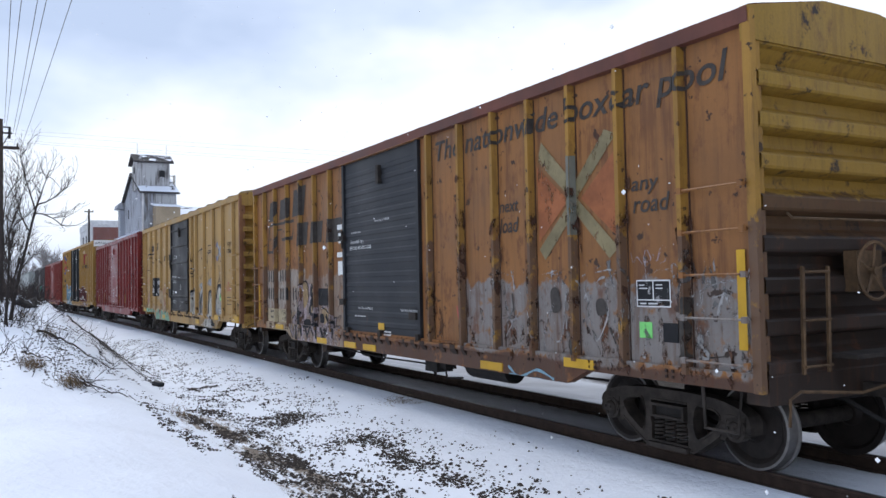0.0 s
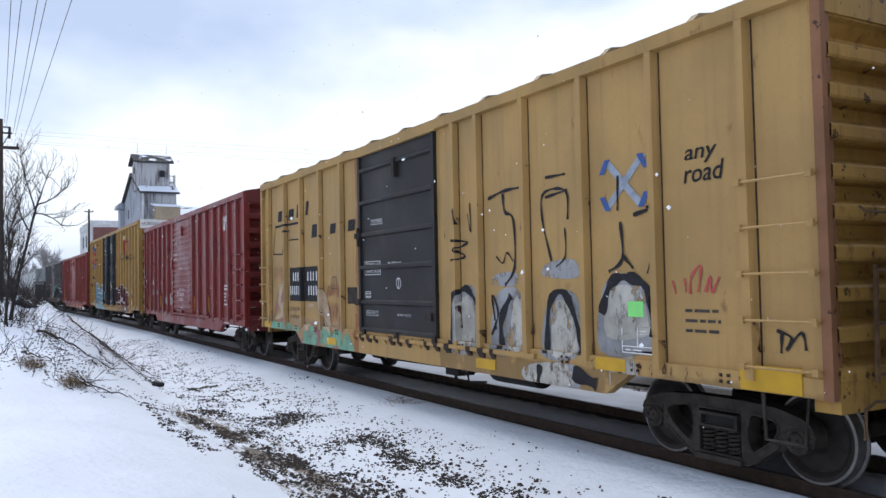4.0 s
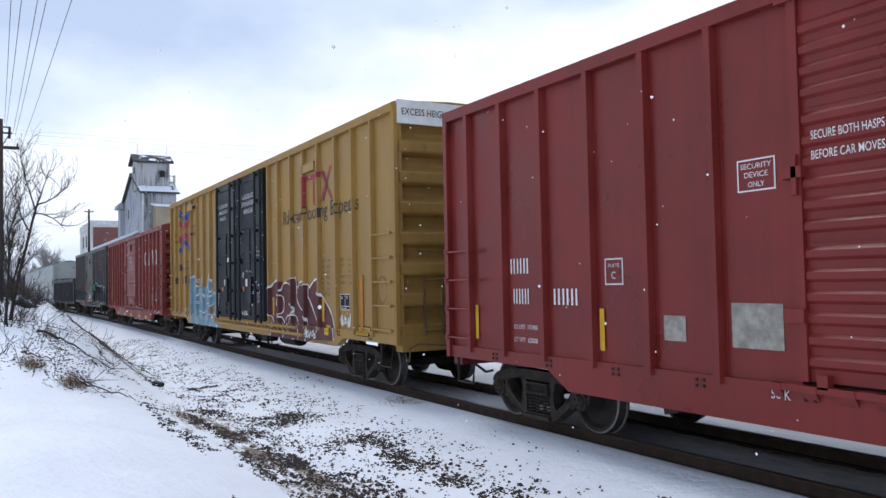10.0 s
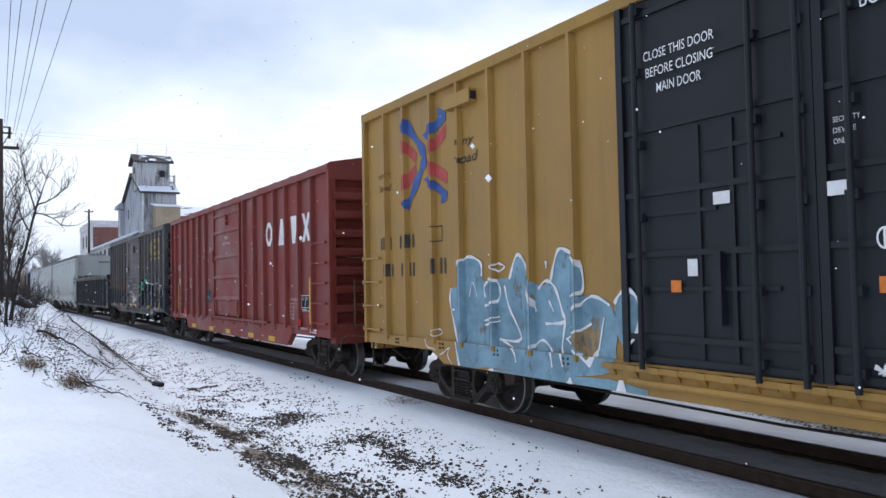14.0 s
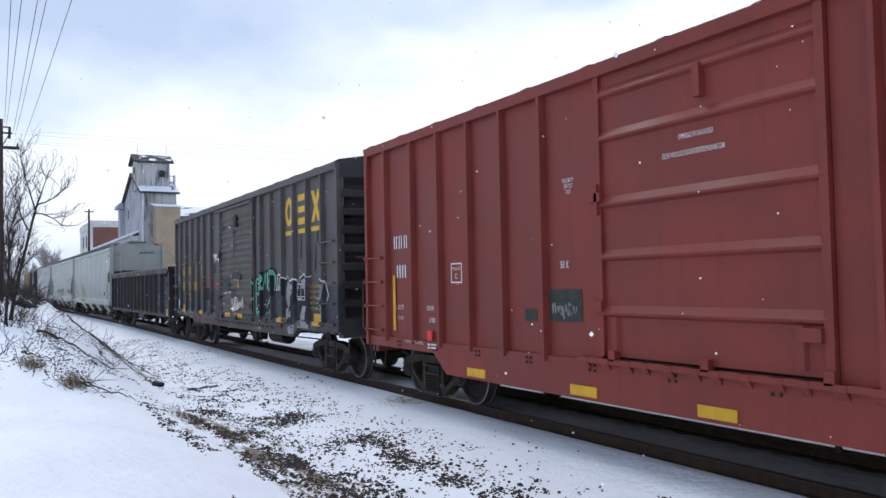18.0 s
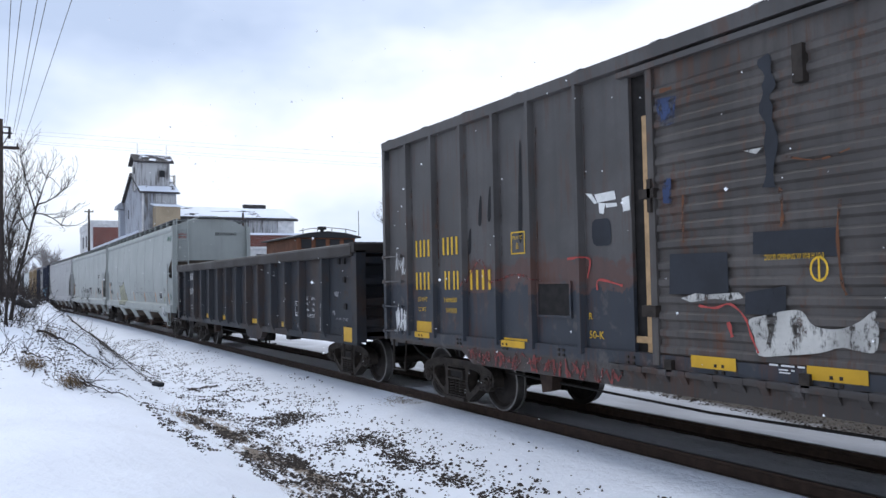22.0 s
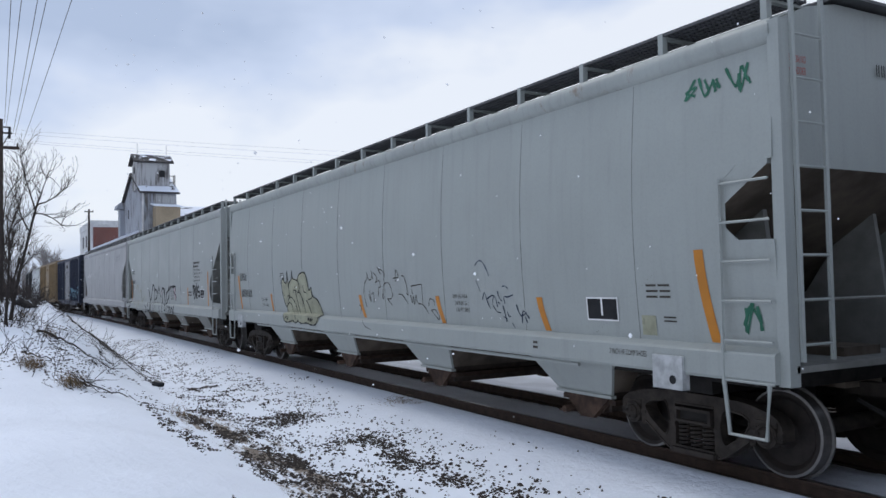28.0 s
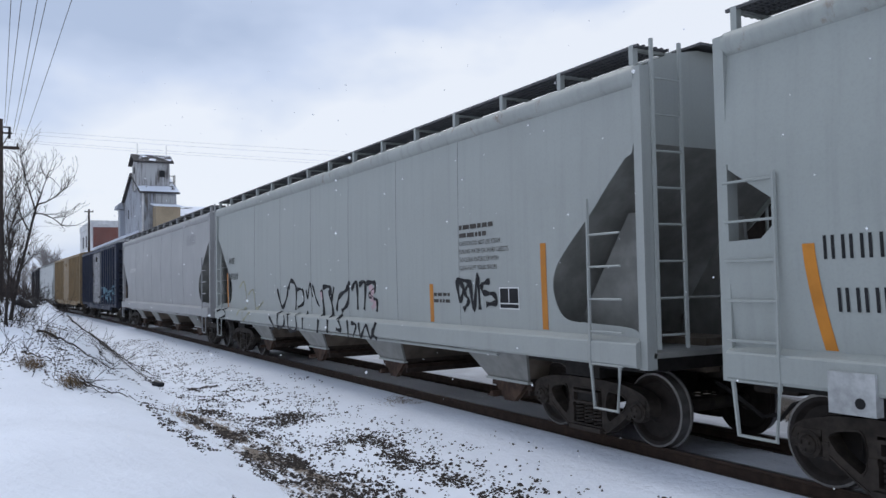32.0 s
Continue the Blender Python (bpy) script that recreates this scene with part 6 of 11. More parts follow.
def spray_greys(car, skin):
    g = []
    g += stroke([(3.5, 2.1), (4.11, 2.0), (4.53, 2.03), (4.95, 2.11)], 0.025, n=5)
    g += stroke([(3.55, 1.97), (4.1, 1.75), (3.7, 1.22)], 0.025, n=5)
    g += stroke([(4.71, 2.01), (5.03, 2.07), (4.85, 1.75), (4.55, 1.37), (4.89, 1.22), (5.01, 1.75), (5.11, 2.06)], 0.03, n=5)
    g += stroke([(5.33, 2.01), (5.79, 2.07), (5.98, 2.04)], 0.025, n=5)
    g += stroke([(5.48, 1.76), (5.64, 1.97), (5.87, 1.94), (5.8, 1.61), (5.57, 1.26), (5.47, 1.61), (5.65, 1.92)], 0.03, n=5)
    g += stroke([(5.25, 1.96), (5.33, 1.56), (5.21, 1.04)], 0.03, n=5)
    g += stroke([(5.94, 1.94), (5.98, 1.57), (5.81, 1.28)], 0.02, n=5)
    g += stroke([(6.41, 2.02), (6.77, 2.03), (6.82, 1.64), (6.77, 2.1), (6.95, 1.98)], 0.03, n=5)
    g += stroke([(6.99, 1.76), (7.37, 1.91), (7.85, 1.94)], 0.02, n=5)
    g += stroke([(7.04, 1.68), (7.47, 1.81), (7.85, 1.83)], 0.02, n=5)
    g += stroke([(7.36, 1.59), (7.44, 1.81), (7.56, 1.59), (7.68, 1.6), (7.71, 1.38)], 0.05, n=5)
    g += stroke([(7.07, 1.18), (7.24, 1.18), (7.09, 1.35), (7.26, 1.4)], 0.05, n=5)
    g += stroke([(7.4, 1.27), (7.65, 1.32), (7.72, 1.11), (7.49, 1.12)], 0.05, n=5)
    g += stroke([(6.22, 1.56), (6.23, 1.16), (6.42, 1.18)], 0.02, n=5)
    g += stroke([(3.8, 1.75), (3.81, 1.46), (3.98, 1.29)], 0.02, n=5)
    g += stroke([(4.39, 1.91), (4.19, 1.58), (4.5, 1.1)], 0.02, n=5)
    g += stroke([(3.59, 1.63), (4.09, 1.52), (3.98, 1.07)], 0.02, n=5)
    g += stroke([(5.42, 2.16), (5.49, 2.08), (5.72, 2.13)], 0.02, n=5)
    decal("graffiti", g, SMEAR[0], car, skin, 3, "smeared silver-grey graffiti")
    smears(car, skin, 3.35, 7.8)
    g = []
    g += blob([(4.71, 1.83), (4.85, 1.86), (4.91, 1.62), (4.75, 1.57)], 4)
    g += blob([(5.57, 1.71), (5.7, 1.74), (5.75, 1.59), (5.6, 1.55)], 4)
    g += stroke([(3.86, 1.8), (3.91, 1.46)], 0.03, n=5)
    g += stroke([(5.18, 1.25), (5.21, 0.99)], 0.05, n=5)
    g += stroke([(5.8, 1.42), (5.89, 1.24)], 0.04, n=5)
    g += stroke([(7.01, 1.77), (6.96, 1.51), (6.97, 1.17)], 0.1, n=5)
    g += stroke([(7.1, 1.16), (7.45, 1.21)], 0.02, n=5)
    decal("graffiti", g, FADED_BLACK, car, skin, 3)
    g = []
    g += stroke([(6.15, 2.32), (6.2, 2.14), (6.26, 2.2), (6.34, 2.12)], 0.014, n=5)
    g += stroke([(6.39, 2.27), (6.36, 2.15), (6.47, 2.16), (6.42, 2.27)], 0.014, n=5)
    g += stroke([(6.5, 2.22), (6.56, 2.15), (6.61, 2.28), (6.69, 2.29), (6.59, 2.21), (6.69, 2.16), (6.6, 2.12)], 0.014, n=5)
    decal("graffiti", g, LILAC, car, skin, 2)
    g = []
    g += stroke([(4.27, 1.69), (4.29, 1.25)], 0.045, n=5)
    g += stroke([(3.39, 1.74), (3.4, 1.21)], 0.025, n=5)
    g += stroke([(2.39, 1.61), (2.5, 1.17)], 0.03, n=5)
    decal("graffiti", g, RED_PAINT, car, skin, 2)
    g = []
    g += stroke([(3.79, 0.83), (4.06, 0.71), (4.44, 0.83), (4.79, 0.74)], 0.04, n=5)
    g += stroke([(3.81, 0.72), (4.34, 0.71), (4.91, 0.71)], 0.04, n=5)
    g += stroke([(5.51, 0.81), (5.73, 0.78), (6.02, 0.86)], 0.05, n=5)
    decal("graffiti", g, PALE_BLUE, car, skin, 2)


def spray_green(car, skin):
    g = []
    g += patch([(-7.22, 1.1), (-6.64, 1.07), (-6.23, 1.1), (-6.24, 0.76), (-6.5, 0.82), (-7.23, 0.88)])
    g += patch([(-6.15, 1.07), (-5.73, 1.07), (-5.64, 0.88), (-5.51, 1.06), (-5.28, 1.02), (-5.15, 0.94), (-5.18, 0.66), (-6.18, 0.64)])
    g += patch([(-4.94, 0.96), (-4.61, 0.93), (-4.5, 1.07), (-4.37, 1.1), (-4.24, 0.96), (-4.09, 0.88), (-4.16, 0.63), (-4.96, 0.64)])
    g += patch([(-3.66, 1.19), (-3.44, 1.21), (-3.27, 0.92), (-3.42, 0.79), (-3.91, 0.7), (-3.86, 0.99)])
    g += blob([(-3.44, 0.77), (-3.2, 0.98), (-2.99, 1.04), (-2.78, 1.02), (-2.67, 0.75), (-2.71, 0.61), (-3.55, 0.59), (-3.57, 0.77)], 4)
    g += patch([(-2.51, 1.02), (-2.34, 0.95), (-2.12, 0.74), (-2.13, 0.63), (-2.67, 0.61), (-2.64, 0.87)])
    decal("graffiti", g, MINT_FADED, car, skin, 1, "faded mint, mauve and cream graffiti along the sill")
    g = []
    g += blob([(-7.12, 1.18), (-6.99, 1.54), (-6.72, 1.88), (-6.41, 2.07), (-6.16, 2.12), (-6.17, 2.0), (-6.53, 1.88), (-6.77, 1.66), (-6.74, 1.44), (-6.94, 1.29)], 4)
    g += blob([(-6.55, 1.78), (-6.39, 1.85), (-6.17, 1.78), (-6.18, 1.57), (-6.44, 1.48), (-6.58, 1.58)], 4)
    g += patch([(-6.75, 1.14), (-6.38, 1.2), (-6.21, 1.17), (-6.27, 1.1), (-6.79, 1.08)])
    g += patch([(-5.81, 0.98), (-5.72, 1.01), (-5.56, 0.71), (-5.64, 0.66)])
    g += patch([(-5.28, 1.13), (-5.11, 1.14), (-5.15, 0.94), (-5.26, 0.97)])
    g += patch([(-5.12, 0.66), (-4.95, 0.84), (-4.95, 0.63)])
    g += patch([(-4.18, 1.14), (-3.92, 1.14), (-3.92, 0.65), (-4.15, 0.63), (-4.07, 0.88), (-4.22, 0.9)])
    g += blob([(-2.92, 1.18), (-2.83, 1.33), (-2.71, 1.33), (-2.75, 1.05), (-2.92, 1.07)], 4)
    g += patch([(-3.21, 0.71), (-2.96, 0.73), (-2.74, 0.64), (-3.21, 0.65)])
    decal("graffiti", g, MAUVE, car, skin, 2)
    g = []
    g += stroke([(-6.16, 2.04), (-6.57, 1.9), (-6.69, 1.62), (-6.53, 1.44), (-6.19, 1.46)], 0.26, n=5)
    g += patch([(-7.06, 1.14), (-6.74, 1.3), (-6.19, 1.38), (-6.21, 1.22), (-6.56, 1.21), (-6.79, 1.14)])
    g += patch([(-4.83, 1.12), (-4.44, 1.12), (-4.61, 0.99), (-4.84, 0.94)])
    g += patch([(-3.96, 1.91), (-3.64, 1.76), (-3.27, 0.95), (-3.67, 1.05), (-3.92, 1.51)])
    g += patch([(-4.81, 1.54), (-4.35, 1.56), (-4.35, 1.49), (-4.75, 1.46)])
    decal("graffiti", g, CREAM, car, skin, 3)
    g = []
    g += stroke([(-3.96, 1.56), (-3.66, 1.19), (-3.33, 0.85)], 0.012, n=5)
    g += stroke([(-3.91, 1.91), (-3.6, 1.73), (-3.28, 0.95), (-3.14, 1.0), (-2.99, 1.05)], 0.012, n=5)
    g += stroke([(-2.32, 1.33), (-2.31, 1.06), (-2.12, 0.76), (-2.13, 0.64)], 0.012, n=5)
    g += stroke([(-7.12, 1.16), (-6.76, 1.84), (-6.16, 2.13)], 0.012, n=5)
    g += stroke([(-6.05, 1.07), (-5.6, 0.67), (-5.47, 1.07)], 0.012, n=5)
    g += stroke([(-4.61, 0.96), (-4.49, 0.69)], 0.012, n=5)
    g += stroke([(-4.3, 0.89), (-4.19, 1.0), (-4.05, 0.98)], 0.012, n=5)
    g += stroke([(-7.24, 0.88), (-6.65, 0.83), (-6.24, 0.78)], 0.012, n=5)
    decal("graffiti", g, MAROON_PAINT, car, skin, 4)
    g = []
    g += stroke([(-3.56, 1.85), (-3.53, 1.7), (-3.47, 1.83), (-3.4, 1.75)], 0.01, n=5)
    g += stroke([(-3.37, 1.83), (-3.36, 1.72), (-3.27, 1.81), (-3.21, 1.74), (-3.08, 1.83), (-3.04, 1.74)], 0.01, n=5)
    g += stroke([(-3.51, 1.58), (-3.43, 1.48), (-3.36, 1.6), (-3.32, 1.45), (-3.24, 1.57), (-3.18, 1.41)], 0.01, n=5)
    g += stroke([(-3.17, 1.55), (-3.12, 1.43), (-3.03, 1.49), (-2.98, 1.41)], 0.01, n=5)
    g += stroke([(-3.37, 1.33), (-3.36, 1.2), (-3.27, 1.31), (-3.19, 1.21), (-3.12, 1.31), (-3.05, 1.21)], 0.01, n=5)
    g += stroke([(-3.48, 1.45), (-3.31, 1.36), (-3.18, 1.35)], 0.01, n=5)
    decal("graffiti", g, RED_PAINT, car, skin, 3, "thin red scrawl")


# ---------- the cars in order ----------
def car_one():
    tan = (0.265, 0.115, 0.034)
    side = paint("weathered_orange", tan, 0.16, 0.42, 0.7, bands=[(2.6, 7.9, 1.0, 1.95, (0.22, 0.2, 0.185), 0.4), (-7.0, -4.2, 0.6, 2.33, (0.36, 0.31, 0.26), 0.1), (-7.0, -4.2, 0.6, 1.35, (0.33, 0.25, 0.16), 0.3), (-4.3, -1.9, 0.6, 2.15, (0.27, 0.2, 0.15), 0.3), (-2.0, 7.9, 0.5, 1.0, (0.085, 0.045, 0.03), 0.1)], runs=0.6)
    trim = paint("weathered_mustard", (0.36, 0.2, 0.032), 0.2, 0.4, 0.5)
    chord = paint("rusty_roof_rail", (0.13, 0.045, 0.03), 0.3, 0.3)
    door = paint("black_door", (0.016, 0.018, 0.022), 0.3, 0.1, 0.3, rough=0.5)
    end = paint("mustard_end", (0.03, 0.019, 0.013), 0.25, 0.3, 0.3, bands=[(-9, 9, 2.35, 9, (0.1, 0.052, 0.022), 0.2), (-9, 9, 2.75, 9, (0.29, 0.165, 0.025), 0.25), (-9, 9, 3.2, 9, (0.31, 0.18, 0.027), 0.1)], runs=0.3)
    posts = [-7.06, -6.21, -5.3, -4.41, -3.51, -2.62, 1.62, 2.59, 3.51, 4.36, 5.2, 6.05, 6.96]
    car, skin = boxcar("rust-streaked orange-yellow boxcar with black door and grey graffiti", 15.75, 4.43, posts, (-1.93, 1.3, 1.06, 4.3, "ribbed"), (side, trim, door, end, chord), 0.72, 0.9, 8, 0.01, rusty=True, rib_depth=0.014)
    post_paint = paint("worn_post_mustard", (0.33, 0.175, 0.03), 0.2, 0.45, 0.5, bands=[(-9, 9, 0.5, 2.5, (0.13, 0.075, 0.045), 0.7)], runs=0.4)
    # the paint on the posts is brighter than the rusted sheets
    for ob in car.children:
        if ob.name.startswith(("side_post", "corner_post")):
            ob.data.materials[0] = post_paint
        if ob.name.startswith("top_chord"):
            ob.data.materials[0] = chord
    decal("slogan", lettering("The nationwide boxcar pool", 1.82, 3.86, 0.3, 5.75, 0.012, 0.2), FADED_BLACK, car, skin, 2, "faded black slogan lettering")
    decal("slogan", lettering("next", 3.6, 2.9, 0.17, 0.45, 0.012, 0.2) + lettering("load", 3.6, 2.62, 0.2, 0.45, 0.012, 0.2) + lettering("any", 6.2, 2.92, 0.16, 0.42, 0.012, 0.2) + lettering("road", 6.22, 2.68, 0.19, 0.55, 0.012, 0.2), FADED_BLACK, car, skin, 2)
    pale = worn("faded_arrow", (0.215, 0.175, 0.09), 0.2)
    orange = worn("faded_arrow_red", (0.3, 0.1, 0.035), 0.16)
    dim = worn("faded_arrow_grey", (0.15, 0.15, 0.12), 0.1)
    decal("emblem", [[(4.5, 3.48), (4.58, 3.72), (5.22, 3.12), (5.22, 2.9)], [(5.22, 3.12), (5.78, 3.68), (5.98, 3.6), (5.22, 2.9)], [(4.5, 2.36), (4.62, 2.22), (5.22, 2.78), (5.22, 2.98)], [(5.22, 2.78), (5.82, 2.2), (5.98, 2.32), (5.22, 2.98)]], pale, car, skin, 2, "faded crossed-arrow emblem")
    decal("emblem", [[(4.48, 3.42), (5.1, 2.93), (4.5, 2.45)], [(5.95, 3.42), (5.34, 2.93), (5.95, 2.45)]], orange, car, skin, 2)
    decal("emblem", slant(5.22, 2.5, 5.22, 3.45, 0.08), dim, car, skin, 3)
    load_panel(car, skin, 6.24, 1.66, 0.5, 0.29)
    decal("card", rect(6.27, 6.46, 1.33, 1.5), LIME, car, skin, 2, "lime green paper card")
    decal("card", rect(6.62, 6.9, 1.3, 1.5), BLACK_PAINT, car, skin, 2)
    tall_mark(car, skin, 7.6, 1.28, 2.22)
    tall_mark(car, skin, -7.66, 1.05, 2.0)
    decal("patch", rect(-6.92, -5.36, 1.08, 1.4), worn("cream_patch", (0.4, 0.33, 0.21), 0.06), car, skin, 1, "cream repainted stencil panel")
    marks(car, skin, (3.1, 5.0, -1.0, -6.2, -3.4, -1.9), 0.74, 0.55, 0.11)
    logo_first(car, skin)
    logo_first_end(car, skin)
    decal("reporting_mark", bars(-6.85, 2.05, 0.28, 2, 0.42, 0.55) + bars(-5.95, 2.05, 0.28, 2, 0.42, 0.55) + bars(-6.85, 1.62, 0.28, 2, 0.42, 0.55) + bars(-5.95, 1.62, 0.28, 3, 0.46, 0.5), BLACK_PAINT, car, skin, 2)
    decal("small_print", lines(-6.7, 1.3, 0.35, 2, 0.06, 0.14, 4) + lettering("157200", -5.88, 1.29, 0.075, 0.42) + lettering("62800", -5.82, 1.13, 0.075, 0.36), FADED_BLACK, car, skin, 2)
    decal("patch", rect(-3.4, -2.68, 1.52, 1.88), BLACK_PAINT, car, skin, 2)
    decal("card", rect(-2.3, -2.0, 3.05, 3.15) + rect(-2.32, -2.0, 2.5, 2.6) + rect(-2.28, -2.02, 2.15, 2.42), PAPER, car, skin, 3, "white paper card")
    decal("card", rect(-2.24, -2.04, 2.78, 2.98), PAPER, car, skin, 3)
    decal("door_print", door_words_first() + lines(-1.4, 1.35, 0.5, 1, 0.02, 0.1, 7) + lines(-0.1, 1.1, 0.3, 2, 0.025, 0.05, 9), WHITE_PAINT, car, skin, 2)
    decal("card", rect(-0.35, -0.1, 1.14, 1.26), YELLOW_MARK, car, skin, 2)
    # name on the right-hand end
    e = Shape()
    for i in range(3):
        e.box(7.862, 7.866, 0.55 + i * 0.16, 0.65 + i * 0.16, 4.12, 4.28)
    tagged(part("reporting_mark", e, FADED_BLACK, car), kind="stuff")
    # dark rust that has bled from the posts and the floor line
    rnd = random.Random(3)
    stain, wash = [], []
    for px in posts:
        for k in range(3 if px > 0 else 1):
            z = rnd.uniform(1.05, 2.6)
            stain += stroke([(px + rnd.choice((-0.09, 0.1)), z), (px + 0.09, z + rnd.uniform(0.15, 0.4)), (px + rnd.choice((-0.06, 0.08)), z + rnd.uniform(0.5, 0.9))], rnd.uniform(0.05, 0.11), n=4)
        for k in range(4 if px > 0 else 2):
            x, z = px + rnd.uniform(-0.06, 0.1), rnd.uniform(1.2, 3.7)
            r = rnd.uniform(0.025, 0.07)
            stain += patch([(x - r, z), (x, z - 1.4 * r), (x + r, z), (x + 0.3 * r, z + 1.3 * r)])
    for k in range(9):
        x = 1.5 + k * 0.68 + rnd.uniform(-0.2, 0.2)
        wash += blob([(x, 1.02), (x + 0.1, 1.4 + rnd.uniform(0, 0.5)), (x + 0.4, 1.3 + rnd.uniform(0, 0.4)), (x + 0.55, 1.02)], 3)
    decal("rust_stain", wash, RUST_WASH, car, skin, 1, "brown rust wash above the floor line")
    decal("rust_stain", stain, RUST_BLEED, car, skin, 4, "dark rust bled from the posts")
    flakes = []
    for k in range(46):
        x = -1.7 + k * 0.205 + rnd.uniform(-0.06, 0.06)
        r = rnd.uniform(0.04, 0.1)
        flakes += patch([(x - r, 1.0 + rnd.uniform(-0.04, 0.04)), (x, 0.93 - r * 0.6), (x + r, 0.99), (x + 0.4 * r, 1.06)])
    decal("rust_stain", flakes, RUST_BLEED, car, skin, 2, "flaking rust along the sill")
    spray_first(car, skin)
    spray_greys(car, skin)
    place(car, -12.82)


def car_two():
    col = (0.42, 0.26, 0.09)
    side = paint("pale_yellow", col, 0.12, 0.14, 0.3, bands=[(-8, -2.6, 0.5, 1.22, (0.36, 0.24, 0.12), 0.2), (-2.08, -1.93, 1.9, 4.4, (0.27, 0.12, 0.035), 0.12), (-2.12, -1.9, 0.6, 1.6, (0.27, 0.11, 0.03), 0.15), (1.2, 8.0, 0.5, 0.95, (0.26, 0.16, 0.06), 0.12)])
    trim = paint("yellow_trim", (0.39, 0.24, 0.08), 0.15, 0.22, 0.3)
    door = paint("charcoal_door", (0.015, 0.0145, 0.0145), 0.35, 0.45, 0.6, rough=0.55, rust_col=(0.034, 0.023, 0.017), runs=0.3)
    end = paint("yellow_end", (0.36, 0.21, 0.05), 0.2, 0.4, 0.6)
    roof = plain("dull_roof", (0.3, 0.22, 0.12), 0.6, 0.2, var=0.25, scale=3)
    posts = [-7.35, -6.15, -5.04, -3.87, -2.7, 1.75, 2.41, 3.54, 4.73, 5.89, 7.07]
    car, skin = boxcar("pale yellow boxcar with charcoal door and mint-green graffiti along its sill", 15.8, 4.48, posts, (-1.84, 1.15, 1.06, 4.34, "panel"), (side, trim, door, end, roof), 0.67, 0.92, 9, 0.05, rusty=True, post_w=0.045)
    b = BLACK_PAINT
    logo_second(car, skin)
    decal("number_panel", rect(-5.95, -3.93, 1.6, 2.36), b, car, skin, 1, "black panel behind the car's number")
    decal("reporting_mark", bars(-5.7, 2.05, 0.2, 2, 0.3, 0.72) + bars(-4.75, 2.05, 0.2, 2, 0.34, 0.72) + bars(-5.9, 1.74, 0.2, 3, 0.28, 0.7) + bars(-4.7, 1.74, 0.2, 2, 0.3, 0.7), WHITE_PAINT, car, skin, 2)
    decal("graffiti", scrawl(-3.62, -2.85, 1.68, 2.05, 7, 0.016, 81) + scrawl(-3.5, -2.82, 1.25, 1.6, 8, 0.016, 82) + scrawl(-7.1, -6.3, 2.05, 2.5, 6, 0.014, 83), worn("faint_red_scribble", (0.3, 0.12, 0.08), 0.2), car, skin, 2, "faint red scribbled tag")
    decal("small_print", lettering("LD LMT 157600", -5.9, 1.38, 0.08, 0.64) + lettering("LT WT 62400", -5.9, 1.2, 0.08, 0.58) + outline(-3.31, -3.05, 1.86, 2.12, 0.016) + lettering("PLATE", -3.27, 2.03, 0.045, 0.18) + lettering("C", -3.21, 1.92, 0.08), FADED_BLACK, car, skin, 2)
    decal("hatch", rect(-2.5, -2.02, 1.58, 1.9), STEEL_DARK, car, skin, 2, "dark retaining-valve recess")
    marks(car, skin, (-7.75, -3.5, 2.3, 4.9), 0.74, 0.5, 0.14)
    s = Shape().box(6.95, 7.6, -1.545, -1.528, 0.93, 1.16)
    part("reflector", s, YELLOW_MARK, car, "yellow reflective strip")
    decal("slogan", lettering("any", 6.3, 3.15, 0.16, 0.42, 0.01, 0.2) + lettering("road", 6.28, 2.92, 0.19, 0.52, 0.01, 0.2), b, car, skin, 2)
    decal("emblem", slant(5.1, 2.75, 5.7, 3.3, 0.13) + slant(5.68, 2.75, 5.12, 3.3, 0.13), plain("faded_grey_blue", (0.3, 0.34, 0.4), 0.6), car, skin, 2, "crossed arrow emblem")
    decal("emblem", slant(5.04, 3.16, 5.14, 3.32, 0.09) + slant(5.76, 3.16, 5.66, 3.32, 0.09) + slant(5.14, 2.74, 5.04, 2.9, 0.09) + slant(5.66, 2.74, 5.76, 2.9, 0.09), BLUE_PAINT, car, skin, 3)
    load_panel(car, skin, 5.3, 1.15, 0.5, 0.3)
    decal("card", rect(5.42, 5.66, 1.55, 1.72), LIME, car, skin, 4, "lime green paper card")
    decal("small_print", lines(6.25, 1.62, 0.45, 3, 0.03, 0.1, 8), FADED_BLACK, car, skin, 2)
    decal("door_print", door_words_second() + outline(-1.62, -0.93, 2.12, 2.37, 0.012) + outline(-1.6, -1.36, 1.7, 1.82, 0.01) + lines(-1.57, 1.77, 0.2, 2, 0.02, 0.05, 3) + outline(-1.57, -1.05, 1.38, 1.47, 0.008) + outline(-1.3, -0.83, 3.03, 3.12, 0.008) + ring_bar(-0.21, 1.96, 0.09, 0.1, 0.018, 0, 360) + slant(-0.21, 1.87, -0.21, 2.05, 0.016), WHITE_PAINT, car, skin, 2)
    # some posts at the right-hand end have rusted red-brown
    brown = paint("rusted_post", (0.22, 0.1, 0.045), 0.25, 0.35, 0.5)
    for ob in car.children:
        x = ob.data.vertices[0].co.x
        if (ob.name.startswith("corner_post") and x > 0):
            ob.data.materials[0] = brown
    rnd = random.Random(9)
    stain = []
    for px in posts + [-1.9, 1.3]:
        for k in range(2):
            z = rnd.uniform(0.95, 1.5) if k else rnd.uniform(2.5, 4.0)
            stain += stroke([(px + 0.09, z), (px + 0.1, z + rnd.uniform(0.08, 0.2)), (px + 0.07, z + rnd.uniform(0.25, 0.4))], rnd.uniform(0.03, 0.07), n=3)
    decal("rust_stain", stain, RUST_BLEED, car, skin, 4, "rust bled from the posts")
    flakes = []
